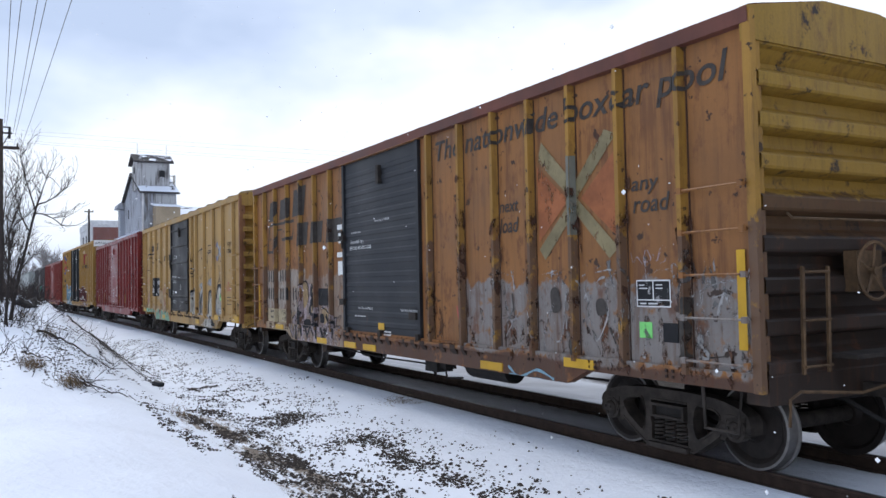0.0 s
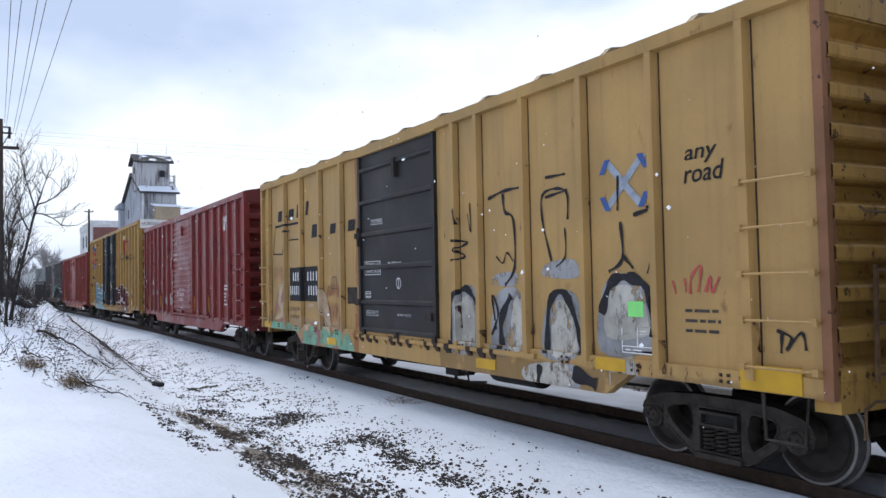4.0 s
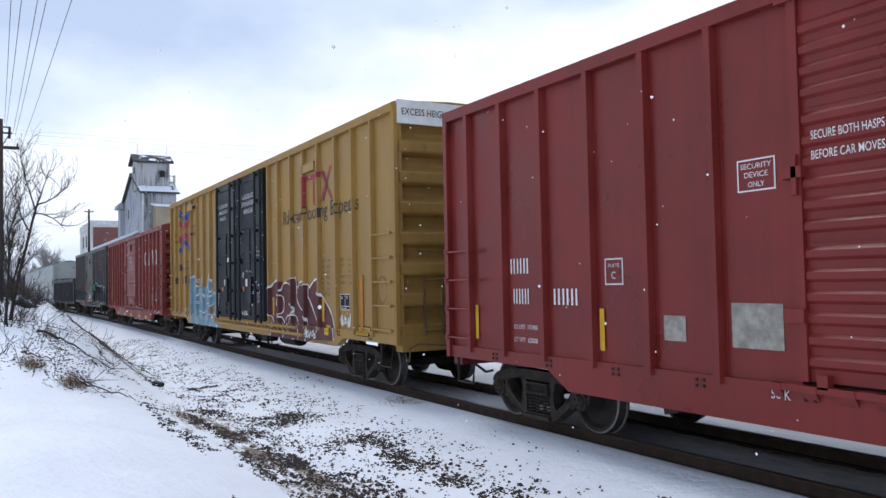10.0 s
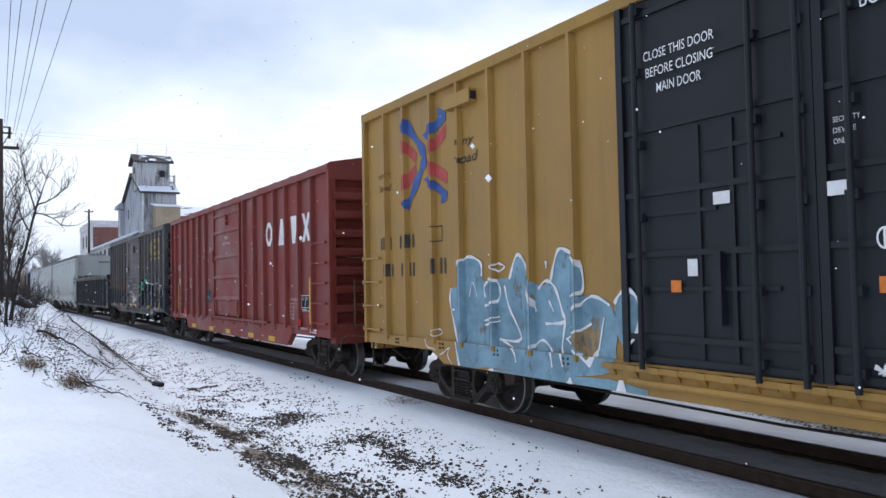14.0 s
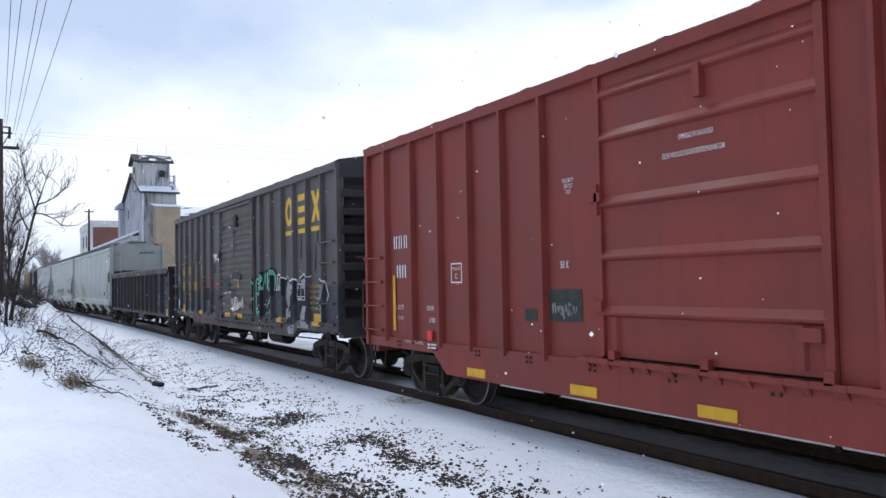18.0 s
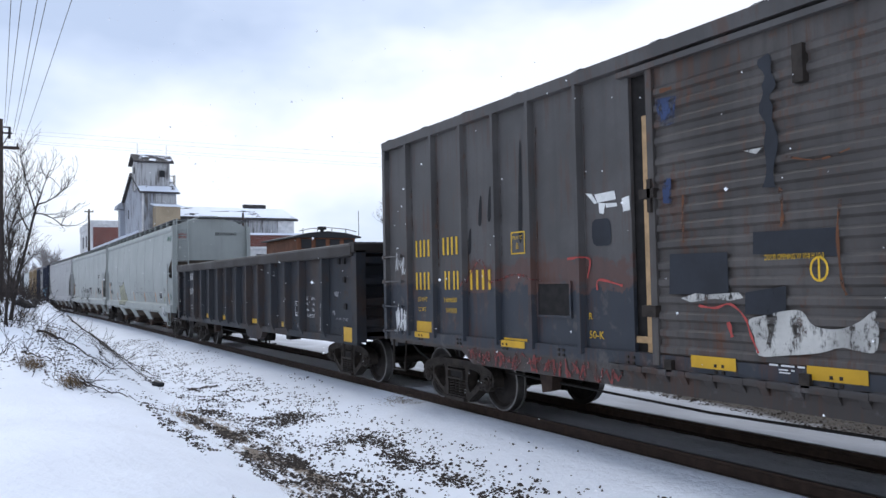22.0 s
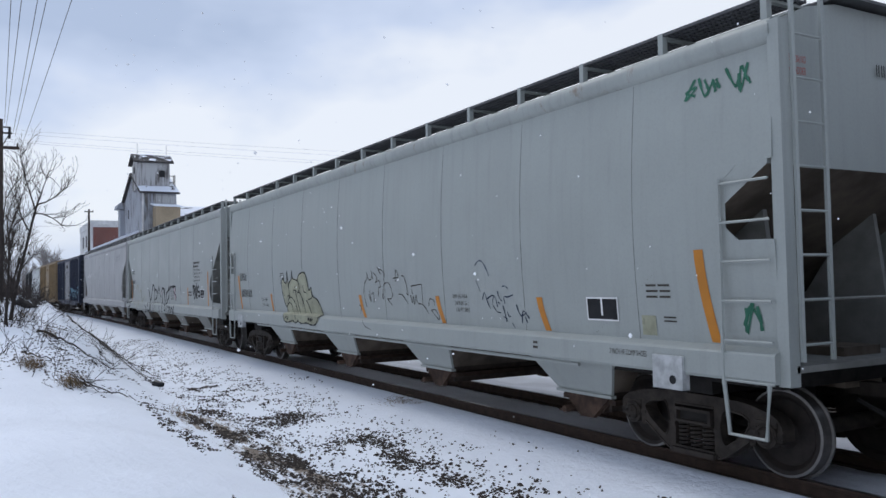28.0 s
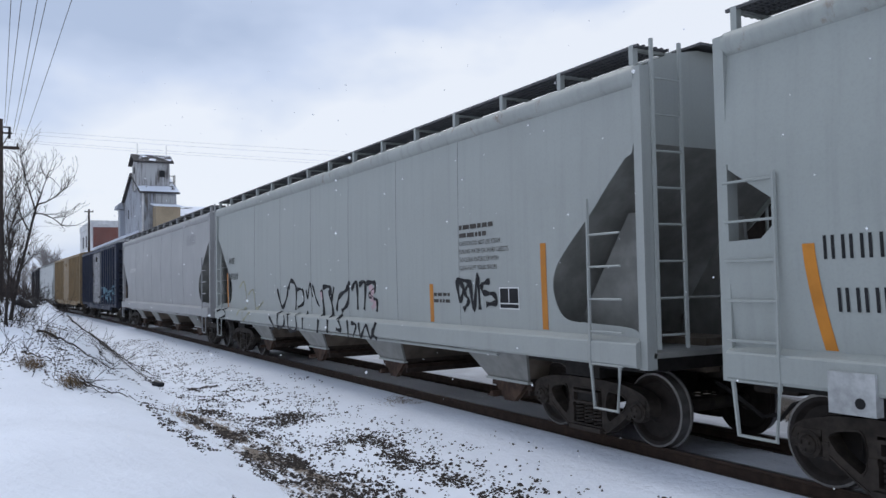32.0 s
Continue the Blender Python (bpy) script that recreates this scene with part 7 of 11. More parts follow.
    for k in range(40):
        x = -1.8 + k * 0.23 + rnd.uniform(-0.06, 0.06)
        r = rnd.uniform(0.02, 0.06)
        flakes += patch([(x - r, 1.03), (x, 0.97 - r), (x + r, 1.02), (x + 0.4 * r, 1.07)])
    decal("rust_stain", flakes, RUST_BLEED, car, skin, 2, "flaking rust along the sill")
    spray_faces(car, skin)
    spray_green(car, skin)
    place(car, -29.96)


def car_three():
    col = (0.185, 0.021, 0.0175)
    side = paint("deep_red", col, 0.14, 0.0, 0.3, rough=0.36)
    end = paint("deep_red_end", (0.12, 0.018, 0.017), 0.15, 0.0, 0.3, rough=0.45)
    posts = [-7.3, -6.43, -5.53, -4.6, -3.68, -2.76, 1.5, 2.42, 3.5, 4.45, 5.3, 6.19, 7.08]
    car, skin = boxcar("glossy oxide-red boxcar with ribbed door and white stencils", 15.85, 4.51, posts, (-1.88, 1.33, 1.06, 4.36, "ribbed"), (side, side, side, end, side), 0.62, 0.85, 8, 0.0, stile=0.28, post_w=0.042)
    w = WHITE_PAINT
    decal("logo", ring_bar(5.56, 3.83, 0.13, 0.22, 0.07, 0, 360, 12) + slant(5.62, 3.62, 5.79, 4.05, 0.07) + slant(5.88, 3.62, 5.83, 4.05, 0.07) + rect(5.97, 6.06, 3.62, 4.05), w, car, skin, 2, "white logo of joined plain shapes")
    decal("reporting_mark", bars(-6.3, 2.06, 0.2, 3, 0.15) + bars(-6.24, 1.66, 0.2, 3, 0.13) + bars(-5.36, 1.66, 0.2, 3, 0.17), w, car, skin, 2)
    decal("small_print", lettering("LD LMT  157400", -6.24, 1.33, 0.06, 0.52) + lettering("LT WT  62000", -6.24, 1.16, 0.06, 0.52), w, car, skin, 2)
    decal("small_print", outline(-4.4, -4.1, 1.9, 2.2, 0.016) + lettering("PLATE", -4.34, 2.1, 0.04, 0.18) + lettering("C", -4.29, 1.97, 0.08), w, car, skin, 2)
    decal("small_print", outline(-2.5, -2.08, 2.75, 3.05, 0.014) + lettering("SECURITY", -2.46, 2.96, 0.05, 0.34) + lettering("DEVICE", -2.42, 2.88, 0.05, 0.26) + lettering("ONLY", -2.38, 2.79, 0.05, 0.18), w, car, skin, 2)
    decal("door_print", lettering("SECURE BOTH HASPS", -1.68, 3.12, 0.075, 0.65, 0.003) + lettering("BEFORE CAR MOVES", -1.68, 2.95, 0.075, 0.65, 0.003) + lettering("OPENING W 10-0 H 10-4", -0.62, 2.6, 0.05, 0.6), w, car, skin, 2)
    decal("door_print", lettering("CLOSE AND LOCK", -0.65, 1.82, 0.1, 0.85, 0.004) + lettering("DOORS BEFORE", -0.65, 1.64, 0.1, 0.72, 0.004) + lettering("MOVING CAR", -0.65, 1.46, 0.1, 0.65, 0.004) + ring_bar(-0.92, 1.72, 0.07, 0.1, 0.02, 0, 360) + slant(-0.92, 1.64, -0.92, 1.8, 0.02) + lines(-0.5, 1.2, 0.4, 1, 0.03, 0.1, 2), w, car, skin, 2)
    decal("small_print", lettering("50 K", -2.17, 0.88, 0.09, 0.2), w, car, skin, 2)
    decal("small_print", lines(5.55, 1.95, 0.35, 2, 0.05, 0.1, 3) + lines(5.55, 1.72, 0.2, 3, 0.05, 0.1, 4) + lines(5.55, 1.4, 0.35, 1, 0.05, 0.1, 5) + lines(5.6, 0.88, 0.6, 1, 0.03, 0.1, 6) + lines(4.4, 0.95, 0.2, 1, 0.03, 0.1, 6), w, car, skin, 2)
    grey = plain("bare_patch", (0.3, 0.28, 0.24), 0.6, var=0.3)
    decal("patch", rect(-2.62, -2.05, 1.3, 1.72), grey, car, skin, 2, "weathered grey placard board")
    decal("patch", rect(-3.5, -3.2, 1.32, 1.58), grey, car, skin, 2)
    for x in (-4.5, 1.56, 3.62, 6.8, -7.2):
        tall_mark(car, skin, x, 1.15 if x < 5 else 1.1, 1.63 if x < 5 else 2.1, None, 0.08)
    place(car, -47.38)


def car_four():
    col = (0.345, 0.2, 0.05)
    side = paint("golden_yellow", col, 0.1, 0.05, 0.22, rough=0.45)
    trim = paint("golden_trim", (0.33, 0.19, 0.045), 0.12, 0.08, 0.25)
    door = paint("black_plug_door", (0.009, 0.011, 0.015), 0.3, 0.0, 0.2, rough=0.55)
    end = paint("golden_end", (0.3, 0.175, 0.042), 0.12, 0.1, 0.3)
    roof = plain("galvanised_roof", (0.45, 0.45, 0.45), 0.45, 0.4, var=0.15)
    posts = [-8.75, -8.0, -7.06, -6.22, -5.36, -4.48, -3.56, 2.45, 3.23, 4.16, 5.02, 5.9, 6.89, 7.76, 8.63]
    car, skin = boxcar("tall golden-yellow boxcar with black double doors and maroon graffiti", 19.27, 5.06, posts, (-2.72, 2.14, 1.06, 4.94, "double_plug"), (side, trim, door, end, roof), 0.72, 0.9, 7, 0.0, peak=0.12, truck_in=2.67)
    for sgn in (-1, 1):
        s = Shape().box(sgn * 9.63, sgn * 9.68, -1.5, 1.5, 4.72, 5.13)
        if sgn < 0:
            s = Shape().box(-9.68, -9.63, -1.5, 1.5, 4.72, 5.13)
        part("end_band", s, PAPER, car, "white painted band across the end")
    txt = Shape()
    for poly in lettering("EXCESS HEIGHT CAR", -1.42, 4.87, 0.12, 1.3, 0.004):
        txt.add([(9.684, x, z) for x, z in poly], [tuple(range(len(poly)))])
    tagged(part("end_lettering", txt, BLACK_PAINT, car), kind="stuff")
    red = plain("logo_red", (0.3, 0.035, 0.04), 0.5, var=0.1)
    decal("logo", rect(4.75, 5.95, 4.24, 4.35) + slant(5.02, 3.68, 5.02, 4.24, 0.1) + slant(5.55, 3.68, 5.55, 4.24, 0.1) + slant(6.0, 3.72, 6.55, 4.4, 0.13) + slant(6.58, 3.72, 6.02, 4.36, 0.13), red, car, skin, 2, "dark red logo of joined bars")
    decal("logo", stroke([(6.12, 3.72), (6.35, 4.05), (6.12, 4.34)], 0.06, n=1), FADED_BLACK, car, skin, 3)
    decal("slogan", lettering("Railcar Pooling Experts", 3.5, 3.38, 0.32, 4.45, 0.0), FADED_BLACK, car, skin, 2, "black slogan lettering")
    emblem_fourth(car, skin)
    decal("slogan", lettering("any", -6.32, 4.0, 0.12, 0.48, 0.006, 0.2) + lettering("road", -6.34, 3.72, 0.15, 0.6, 0.006, 0.2), FADED_BLACK, car, skin, 2)
    decal("reporting_mark", bars(-9.05, 2.55, 0.22, 2, 0.27, 0.6) + bars(-8.3, 2.55, 0.22, 2, 0.33, 0.6) + bars(-8.97, 2.08, 0.22, 2, 0.25, 0.6) + bars(-8.25, 2.08, 0.22, 2, 0.3, 0.6) + bars(-7.2, 2.1, 0.24, 2, 0.3, 0.6) + outline(-7.12, -6.82, 2.6, 2.85, 0.018), FADED_BLACK, car, skin, 2)
    decal("graffiti", scrawl(5.0, 5.75, 0.8, 1.0, 5, 0.03, 5), WHITE_PAINT, car, skin, 4)
    load_panel(car, skin, 6.98, 1.45, 0.48, 0.32)
    decal("graffiti", scrawl(6.98, 7.5, 1.1, 1.4, 5, 0.035, 9), WHITE_PAINT, car, skin, 3)
    rows = [("EXH", "17-0"), ("EXW", "10-8"), ("EW", "9-7"), ("IL", "60-9"), ("IW", "9-6"), ("IH", "13-1")]
    tall = [lettering(a, 6.0, 2.42 - i * 0.115, 0.06, 0.05 * len(a)) + lettering(b, 6.26, 2.42 - i * 0.115, 0.06, 0.045 * len(b)) for i, (a, b) in enumerate(rows)]
    rows = [("EXH W", "8-2"), ("EXW H", "14-2"), ("H", "16-9"), ("EMPTY C.G.", "5-2"), ("FLOOR H", "3-8")]
    tall += [lettering(a, 7.0, 2.42 - i * 0.115, 0.06, 0.04 * len(a)) + lettering(b, 7.42, 2.42 - i * 0.115, 0.06, 0.045 * len(b)) for i, (a, b) in enumerate(rows)]
    decal("small_print", [q for r in tall for q in r] + lettering("CU FT 7550", 6.0, 1.73, 0.06, 0.42) + ring_bar(8.95, 1.85, 0.2, 0.24, 0.012, 0, 340) + ring_bar(8.1, 1.85, 0.14, 0.28, 0.01, 20, 330), FADED_BLACK, car, skin, 2)
    tall_mark(car, skin, 7.98, 1.05, 2.1, ORANGE_MARK, 0.13)
    tall_mark(car, skin, 2.65, 1.22, 1.67, None, 0.11)
    tall_mark(car, skin, 6.0, 1.19, 1.66, None, 0.12)
    decal("stencil_panel", rect(6.2, 6.44, 0.92, 1.12), YELLOW_PAINT, car, skin, 4)
    decal("panel_print", lettering("EOC-10", 6.22, 1.06, 0.04, 0.18) + lettering("M-921B", 6.22, 0.99, 0.04, 0.19), FADED_BLACK, car, skin, 5)
    decal("small_print", lettering("2 INCH HF COMP SHOES", 5.54, 0.73, 0.065, 0.86), FADED_BLACK, car, skin, 3)
    part("sill_pipe", Shape().tube([(-2.6, -1.6, 0.86), (5.0, -1.6, 0.86)], 0.035, n=8), trim, car)
    decal("warning_plate", rect(7.85, 8.42, 0.98, 1.17), BLACK_PAINT, car, skin, 2)
    decal("warning_plate", rect(7.87, 8.4, 1.0, 1.15), YELLOW_MARK, car, skin, 3, "yellow warning plate")
    decal("warning_plate", lettering("THIS CAR", 8.0, 1.09, 0.04, 0.28) + lettering("EXCESS HEIGHT", 7.92, 1.02, 0.04, 0.43), BLACK_PAINT, car, skin, 4)
    dp = lettering("CLOSE THIS DOOR", -2.28, 4.26, 0.1, 0.95, 0.003) + lettering("BEFORE CLOSING", -2.25, 4.08, 0.1, 0.9, 0.003) + lettering("MAIN DOOR", -2.1, 3.9, 0.1, 0.6, 0.003)
    dp += lettering("CLOSE AND LOCK", 0.25, 4.3, 0.12, 1.1, 0.004) + lettering("BOTH DOORS BEFORE", 0.15, 4.1, 0.12, 1.35, 0.004) + lettering("MOVING CAR", 0.4, 3.9, 0.12, 0.8, 0.004)
    dp += lettering("OPENING", 1.3, 2.93, 0.06, 0.3) + lettering("MAIN W 8-0 H 12-4", 1.3, 2.82, 0.06, 0.65) + lettering("TOTAL W 16-0 H 12-4", 1.3, 2.71, 0.06, 0.7) + lettering("UNLATCH", 1.55, 1.75, 0.07, 0.35) + lettering("TO CLOSE", 1.55, 1.64, 0.07, 0.35) + lettering("DOOR", 1.55, 1.53, 0.07, 0.2)
    dp += ring_bar(0.28, 2.25, 0.07, 0.09, 0.018, 0, 360) + slant(0.28, 2.18, 0.28, 2.32, 0.02) + lettering("OPEN", 0.55, 2.32, 0.05, 0.16) + lettering("CLOSE", 0.85, 2.32, 0.05, 0.18) + lettering("DO NOT LUBE DOORS", 1.1, 1.95, 0.05, 0.7) + lines(1.1, 1.8, 0.4, 2, 0.02, 0.05, 3) + lettering("SECURITY", -0.12, 3.22, 0.045, 0.24) + lettering("DEVICE", -0.12, 3.13, 0.045, 0.2) + lettering("ONLY", -0.12, 3.04, 0.045, 0.14) + rect(-1.4, -1.2, 2.66, 2.78) + rect(-0.2, 0.0, 2.62, 2.74)
    decal("door_print", dp, WHITE_PAINT, car, skin, 11)
    decal("card", rect(0.5, 0.68, 1.95, 2.15) + rect(-1.75, -1.62, 1.98, 2.15), PAPER, car, skin, 11, "white paper card")
    decal("card", rect(0.22, 0.36, 1.82, 1.95) + rect(-1.98, -1.84, 1.82, 1.94), plain("orange_card", (0.7, 0.2, 0.03), 0.5), car, skin, 11)
    decal("graffiti", scrawl(0.15, 0.7, 1.15, 1.3, 6, 0.025, 8), WHITE_PAINT, car, skin, 12)
    decal("slogan", lettering("next", -9.1, 3.82, 0.12, 0.5, 0.004, 0.2) + lettering("load", -9.08, 3.58, 0.13, 0.5, 0.004, 0.2), plain("worn_words", (0.17, 0.1, 0.035), 0.6), car, skin, 2)
    q = Shape().box(-6.5, -5.76, -1.62, -1.48, 4.56, 4.76)
    holder = part("card_holder", q, side, car)
    # flat black patch: the slot's inner darkness given as colour
    part("holder_slot", Shape().box(-5.762, -5.75, -1.6, -1.5, 4.6, 4.72), BLACK_PAINT, holder)
    s = Shape().box(4.78, 5.75, -1.57, -1.47, 4.42, 4.6)
    part("nameplate_board", s, side, car)
    spray_maroon(car, skin)
    spray_blue(car, skin)
    place(car, -66.68)


def car_five():
    side = paint("brick_red", (0.195, 0.034, 0.025), 0.14, 0.03, 0.25, rough=0.5)
    end = paint("brick_red_end", (0.17, 0.032, 0.024), 0.15, 0.05, 0.3)
    posts = [-7.29, -6.3, -5.4, -4.5, -3.63, -2.72, 1.7, 2.66, 3.56, 4.39, 5.26, 6.15, 7.0]
    car, skin = boxcar("brick-red boxcar with panelled door and large white block logo", 16.17, 4.41, posts, (-1.68, 1.28, 1.1, 4.3, "braced"), (side, side, side, end, side), 0.56, 0.86, 8, 0.02)
    w = WHITE_PAINT
    sizes = []
    for i, row in enumerate((("EXW", "10-8", "FLR", "3-8"), ("EW", "10-0", "H", "5-8"), ("IL", "50-6", "H", "14-8"), ("IW", "9-6"), ("IH", "11-0"))):
        for k, word in enumerate(row):
            sizes += lettering(word, (5.42, 5.58, 5.74, 5.87)[k], 1.6 - i * 0.086, 0.052, 0.03 * len(word) + 0.01)
    sizes += lettering("CU FT 5277", 5.45, 1.17, 0.052, 0.26)
    lo, hi = 2.92, 3.55
    mid = (lo + hi) / 2
    blocks = (ring_bar(3.86, mid, 0.27, 0.32, 0.13, 22.5, 382.5, 8), [[(4.6, lo), (5.1, lo), (4.94, hi), (4.77, hi)]], [[(5.62, lo), (5.82, lo), (5.96, hi), (5.5, hi)]], slant(6.36, lo, 6.74, hi, 0.16) + slant(6.74, lo, 6.36, hi, 0.16))
    for k, shape in enumerate(blocks):
        decal("logo", shape, w, car, skin, 2, "large white block logo of plain shapes" if k == 0 else "")
    decal("reporting_mark", bars(-7.05, 2.55, 0.22, 3, 0.19, 0.6) + bars(-6.95, 2.05, 0.22, 2, 0.2, 0.7), w, car, skin, 2)
    decal("small_print", lettering("LD LMT", -6.92, 1.52, 0.075, 0.22) + lettering("158100", -5.9, 1.52, 0.075, 0.24) + lettering("LT WT", -6.92, 1.33, 0.075, 0.2) + lettering("61900", -5.82, 1.33, 0.075, 0.2), w, car, skin, 2)
    decal("small_print", outline(-5.1, -4.78, 1.95, 2.25, 0.02) + lettering("PLATE", -5.05, 2.14, 0.05, 0.22) + lettering("C", -4.98, 2.01, 0.08), w, car, skin, 2)
    decal("small_print", sizes + lines(4.85, 1.22, 0.25, 1, 0.03, 0.1, 6) + lettering("2 INCH TREADGUARD COMP SHOES", 6.0, 0.97, 0.05, 0.65) + lines(6.85, 0.97, 0.4, 2, 0.03, 0.05, 7), w, car, skin, 3)
    decal("small_print", lettering("2 INCH TREADGUARD COMP SHOES", -6.6, 0.97, 0.05, 0.65) + lines(-5.8, 0.97, 0.3, 2, 0.03, 0.05, 8) + lettering("OPENING W 10-0 H 10-2", -0.4, 3.37, 0.055, 0.45) + lettering("CLOSE AND LOCK DOORS BEFORE MOVING CAR", -0.63, 3.2, 0.055, 0.82) + lettering("PUSH HERE", -1.59, 1.55, 0.05, 0.19) + lettering("PULL HERE", -1.36, 1.55, 0.05, 0.18) + lettering("PUSH HERE", 0.72, 1.55, 0.06, 0.2) + lettering("PULL HERE", 1.03, 1.55, 0.06, 0.2) + lettering("SECURITY", -2.33, 3.15, 0.05, 0.22) + lettering("DEVICE", -2.3, 3.08, 0.05, 0.16) + lettering("ONLY", -2.27, 3.01, 0.05, 0.1) + lettering("50 K", -2.41, 2.11, 0.09, 0.17), w, car, skin, 3)
    load_panel(car, skin, 6.2, 1.38, 0.5, 0.35)
    tall_mark(car, skin, 6.72, 1.1, 2.12, None, 0.12)
    tall_mark(car, skin, -7.1, 1.15, 2.1)
    marks(car, skin, (3.9, 2.1, -0.23, -4.6, -2.22), 0.6, 0.48, 0.12)
    dark = plain("dark_green_hatch", (0.03, 0.035, 0.03), 0.6)
    decal("hatch", rect(-2.65, -2.02, 1.46, 1.85), dark, car, skin, 2, "dark scratched placard board")
    decal("graffiti", scrawl(-2.6, -2.12, 1.52, 1.7, 9, 0.02, 61), SILVER, car, skin, 3)
    decal("hatch", rect(-3.19, -2.93, 1.44, 1.6), dark, car, skin, 2, "small dark placard board")
    for cx in (-5.95, 5.95):
        s = Shape().box(cx + 0.15, cx + 0.3, -1.55, -1.53, 1.05, 1.2)
        part("red_marker", s, plain("red_marker", (0.75, 0.02, 0.03), 0.4), car, "small bright red marker")
    place(car, -86.15)


def car_six():
    DULL_RED = worn("dull_red_spray", (0.2, 0.05, 0.045), 0.3)
    col = (0.088, 0.083, 0.081)
    side = paint("faded_dark_grey", col, 0.25, 0.06, 0.3, rough=0.55, bands=[(-8, 8, 1.02, 1.93, (0.036, 0.041, 0.051), 0.1), (-8, 8, 0.5, 1.02, (0.052, 0.045, 0.041), 0.05), (-5.2, -1.8, 1.85, 2.25, (0.1, 0.06, 0.052), 0.35)], runs=0.4)
    panel = paint("brownish_grey_door", (0.078, 0.07, 0.065), 0.35, 0.3, 0.6, rough=0.55, runs=0.55)
    end = paint("dark_end", (0.042, 0.042, 0.045), 0.25, 0.1, 0.3)
    roof = plain("dull_dark_roof", (0.06, 0.06, 0.065), 0.6, 0.2, var=0.25, scale=3)
    posts = [-7.05, -6.18, -5.28, -4.4, -3.57, -2.6, 1.98, 2.66, 3.53, 4.38, 5.22, 6.1, 6.99]
    car, skin = boxcar("faded charcoal boxcar with half-open ribbed door and silver graffiti", 15.82, 4.4, posts, (-1.75, 1.75, 1.06, 4.18, "ribbed"), (side, side, panel, end, roof), 0.78, 1.0, 8, 0.02)
    # the near door stands a little open, with raw lumber behind it
    for ob in list(car.children):
        if ob.name.startswith("door") and "track" not in ob.name and ob.data.vertices[0].co.y < 0:
            ob.location.x += 0.32
    s = Shape().box(-1.61, -1.39, -1.43, -1.37, 1.1, 3.73)
    part("lumber", s, WOOD_LOAD, car, "raw lumber seen through the open door")
    part("lumber", Shape().box(-1.82, -1.44, -1.46, -1.44, 1.27, 1.34), WOOD_LOAD, car)
    y = YELLOW_PAINT
    blocks = (ring_bar(4.8, 3.66, 0.26, 0.34, 0.15, 0, 360, 14), rect(5.42, 5.92, 3.32, 3.47) + rect(5.42, 5.92, 3.59, 3.73) + rect(5.42, 5.92, 3.85, 4.0), slant(6.36, 3.32, 6.76, 4.0, 0.18) + slant(6.76, 3.32, 6.36, 4.0, 0.18))
    for k, (a, b) in enumerate(((4.54, 5.06), (5.42, 5.92), (6.26, 6.86))):
        decal("logo", blocks[k] + rect(a, b, 3.12, 3.22), y, car, skin, 2, "large yellow block logo with underlines" if k == 0 else "")
    decal("reporting_mark", bars(-6.85, 2.38, 0.27, 2, 0.27, 0.75) + bars(-5.95, 2.38, 0.27, 2, 0.26, 0.75) + bars(-6.85, 1.85, 0.28, 2, 0.27, 0.7) + bars(-5.9, 1.85, 0.28, 2, 0.26, 0.6) + bars(-5.15, 1.85, 0.28, 2, 0.32, 0.7), y, car, skin, 2)
    decal("small_print", lettering("LD LMT", -6.78, 1.66, 0.07, 0.3) + lettering("160800", -5.92, 1.66, 0.07, 0.38) + lettering("LT WT", -6.78, 1.5, 0.07, 0.26) + lettering("59200", -5.88, 1.5, 0.07, 0.32), y, car, skin, 2)
    decal("small_print", outline(-4.08, -3.76, 2.32, 2.62, 0.018) + lettering("PLATE", -4.04, 2.52, 0.045, 0.22) + lettering("B", -3.96, 2.39, 0.08) + lettering("EXH 15-0 EXW-H 13-7", 6.15, 1.9, 0.06, 0.8) + lettering("EW 10-8 H 14-4", 6.15, 1.78, 0.06, 0.6) + lettering("IL 50-6", 6.15, 1.66, 0.06, 0.4) + lettering("IW 9-6", 6.15, 1.54, 0.06, 0.35) + lettering("CU FT 5090", 6.15, 1.42, 0.06, 0.5), y, car, skin, 2)
    for x in (-6.85, 6.35):
        decal("reflector", rect(x, x + 0.5, 1.08, 1.34), YELLOW_MARK, car, skin, 2, "yellow reflective patch")
    for x in (-4.3, -0.9, 0.4, 3.9):
        decal("reflector", rect(x, x + 0.55, 1.08, 1.2), YELLOW_MARK, car, skin, 3, "yellow reflective strip")
    decal("graffiti", scrawl(-7.6, -7.15, 1.1, 1.6, 7, 0.03, 10) + scrawl(-7.6, -7.2, 2.1, 2.5, 3, 0.02, 11), WHITE_PAINT, car, skin, 3, "white scribbled tag")
    decal("graffiti", stroke([(-5.3, 1.9), (-5.0, 2.2), (-4.8, 2.25), (-4.6, 1.95), (-4.0, 2.05), (-3.4, 1.95)], 0.03) + scrawl(-5.6, -3.0, 0.85, 1.05, 8, 0.025, 12), DULL_RED, car, skin, 3, "red sprayed line")
    load_panel(car, skin, 5.3, 1.62, 0.5, 0.36)
    spray_door(car, skin)
    hatch = Shape().box(-3.48, -2.83, -1.5, -1.478, 1.52, 1.93)
    hatch = part("hatch", hatch, STEEL_BLACK, car, "dark steel routing-card board")
    for a, b, c, d in ((-3.5, -3.47, 1.5, 1.95), (-2.84, -2.81, 1.5, 1.95), (-3.47, -2.84, 1.5, 1.53), (-3.47, -2.84, 1.92, 1.95)):
        part("frame", Shape().box(a, b, -1.512, -1.478, c, d), side, hatch)
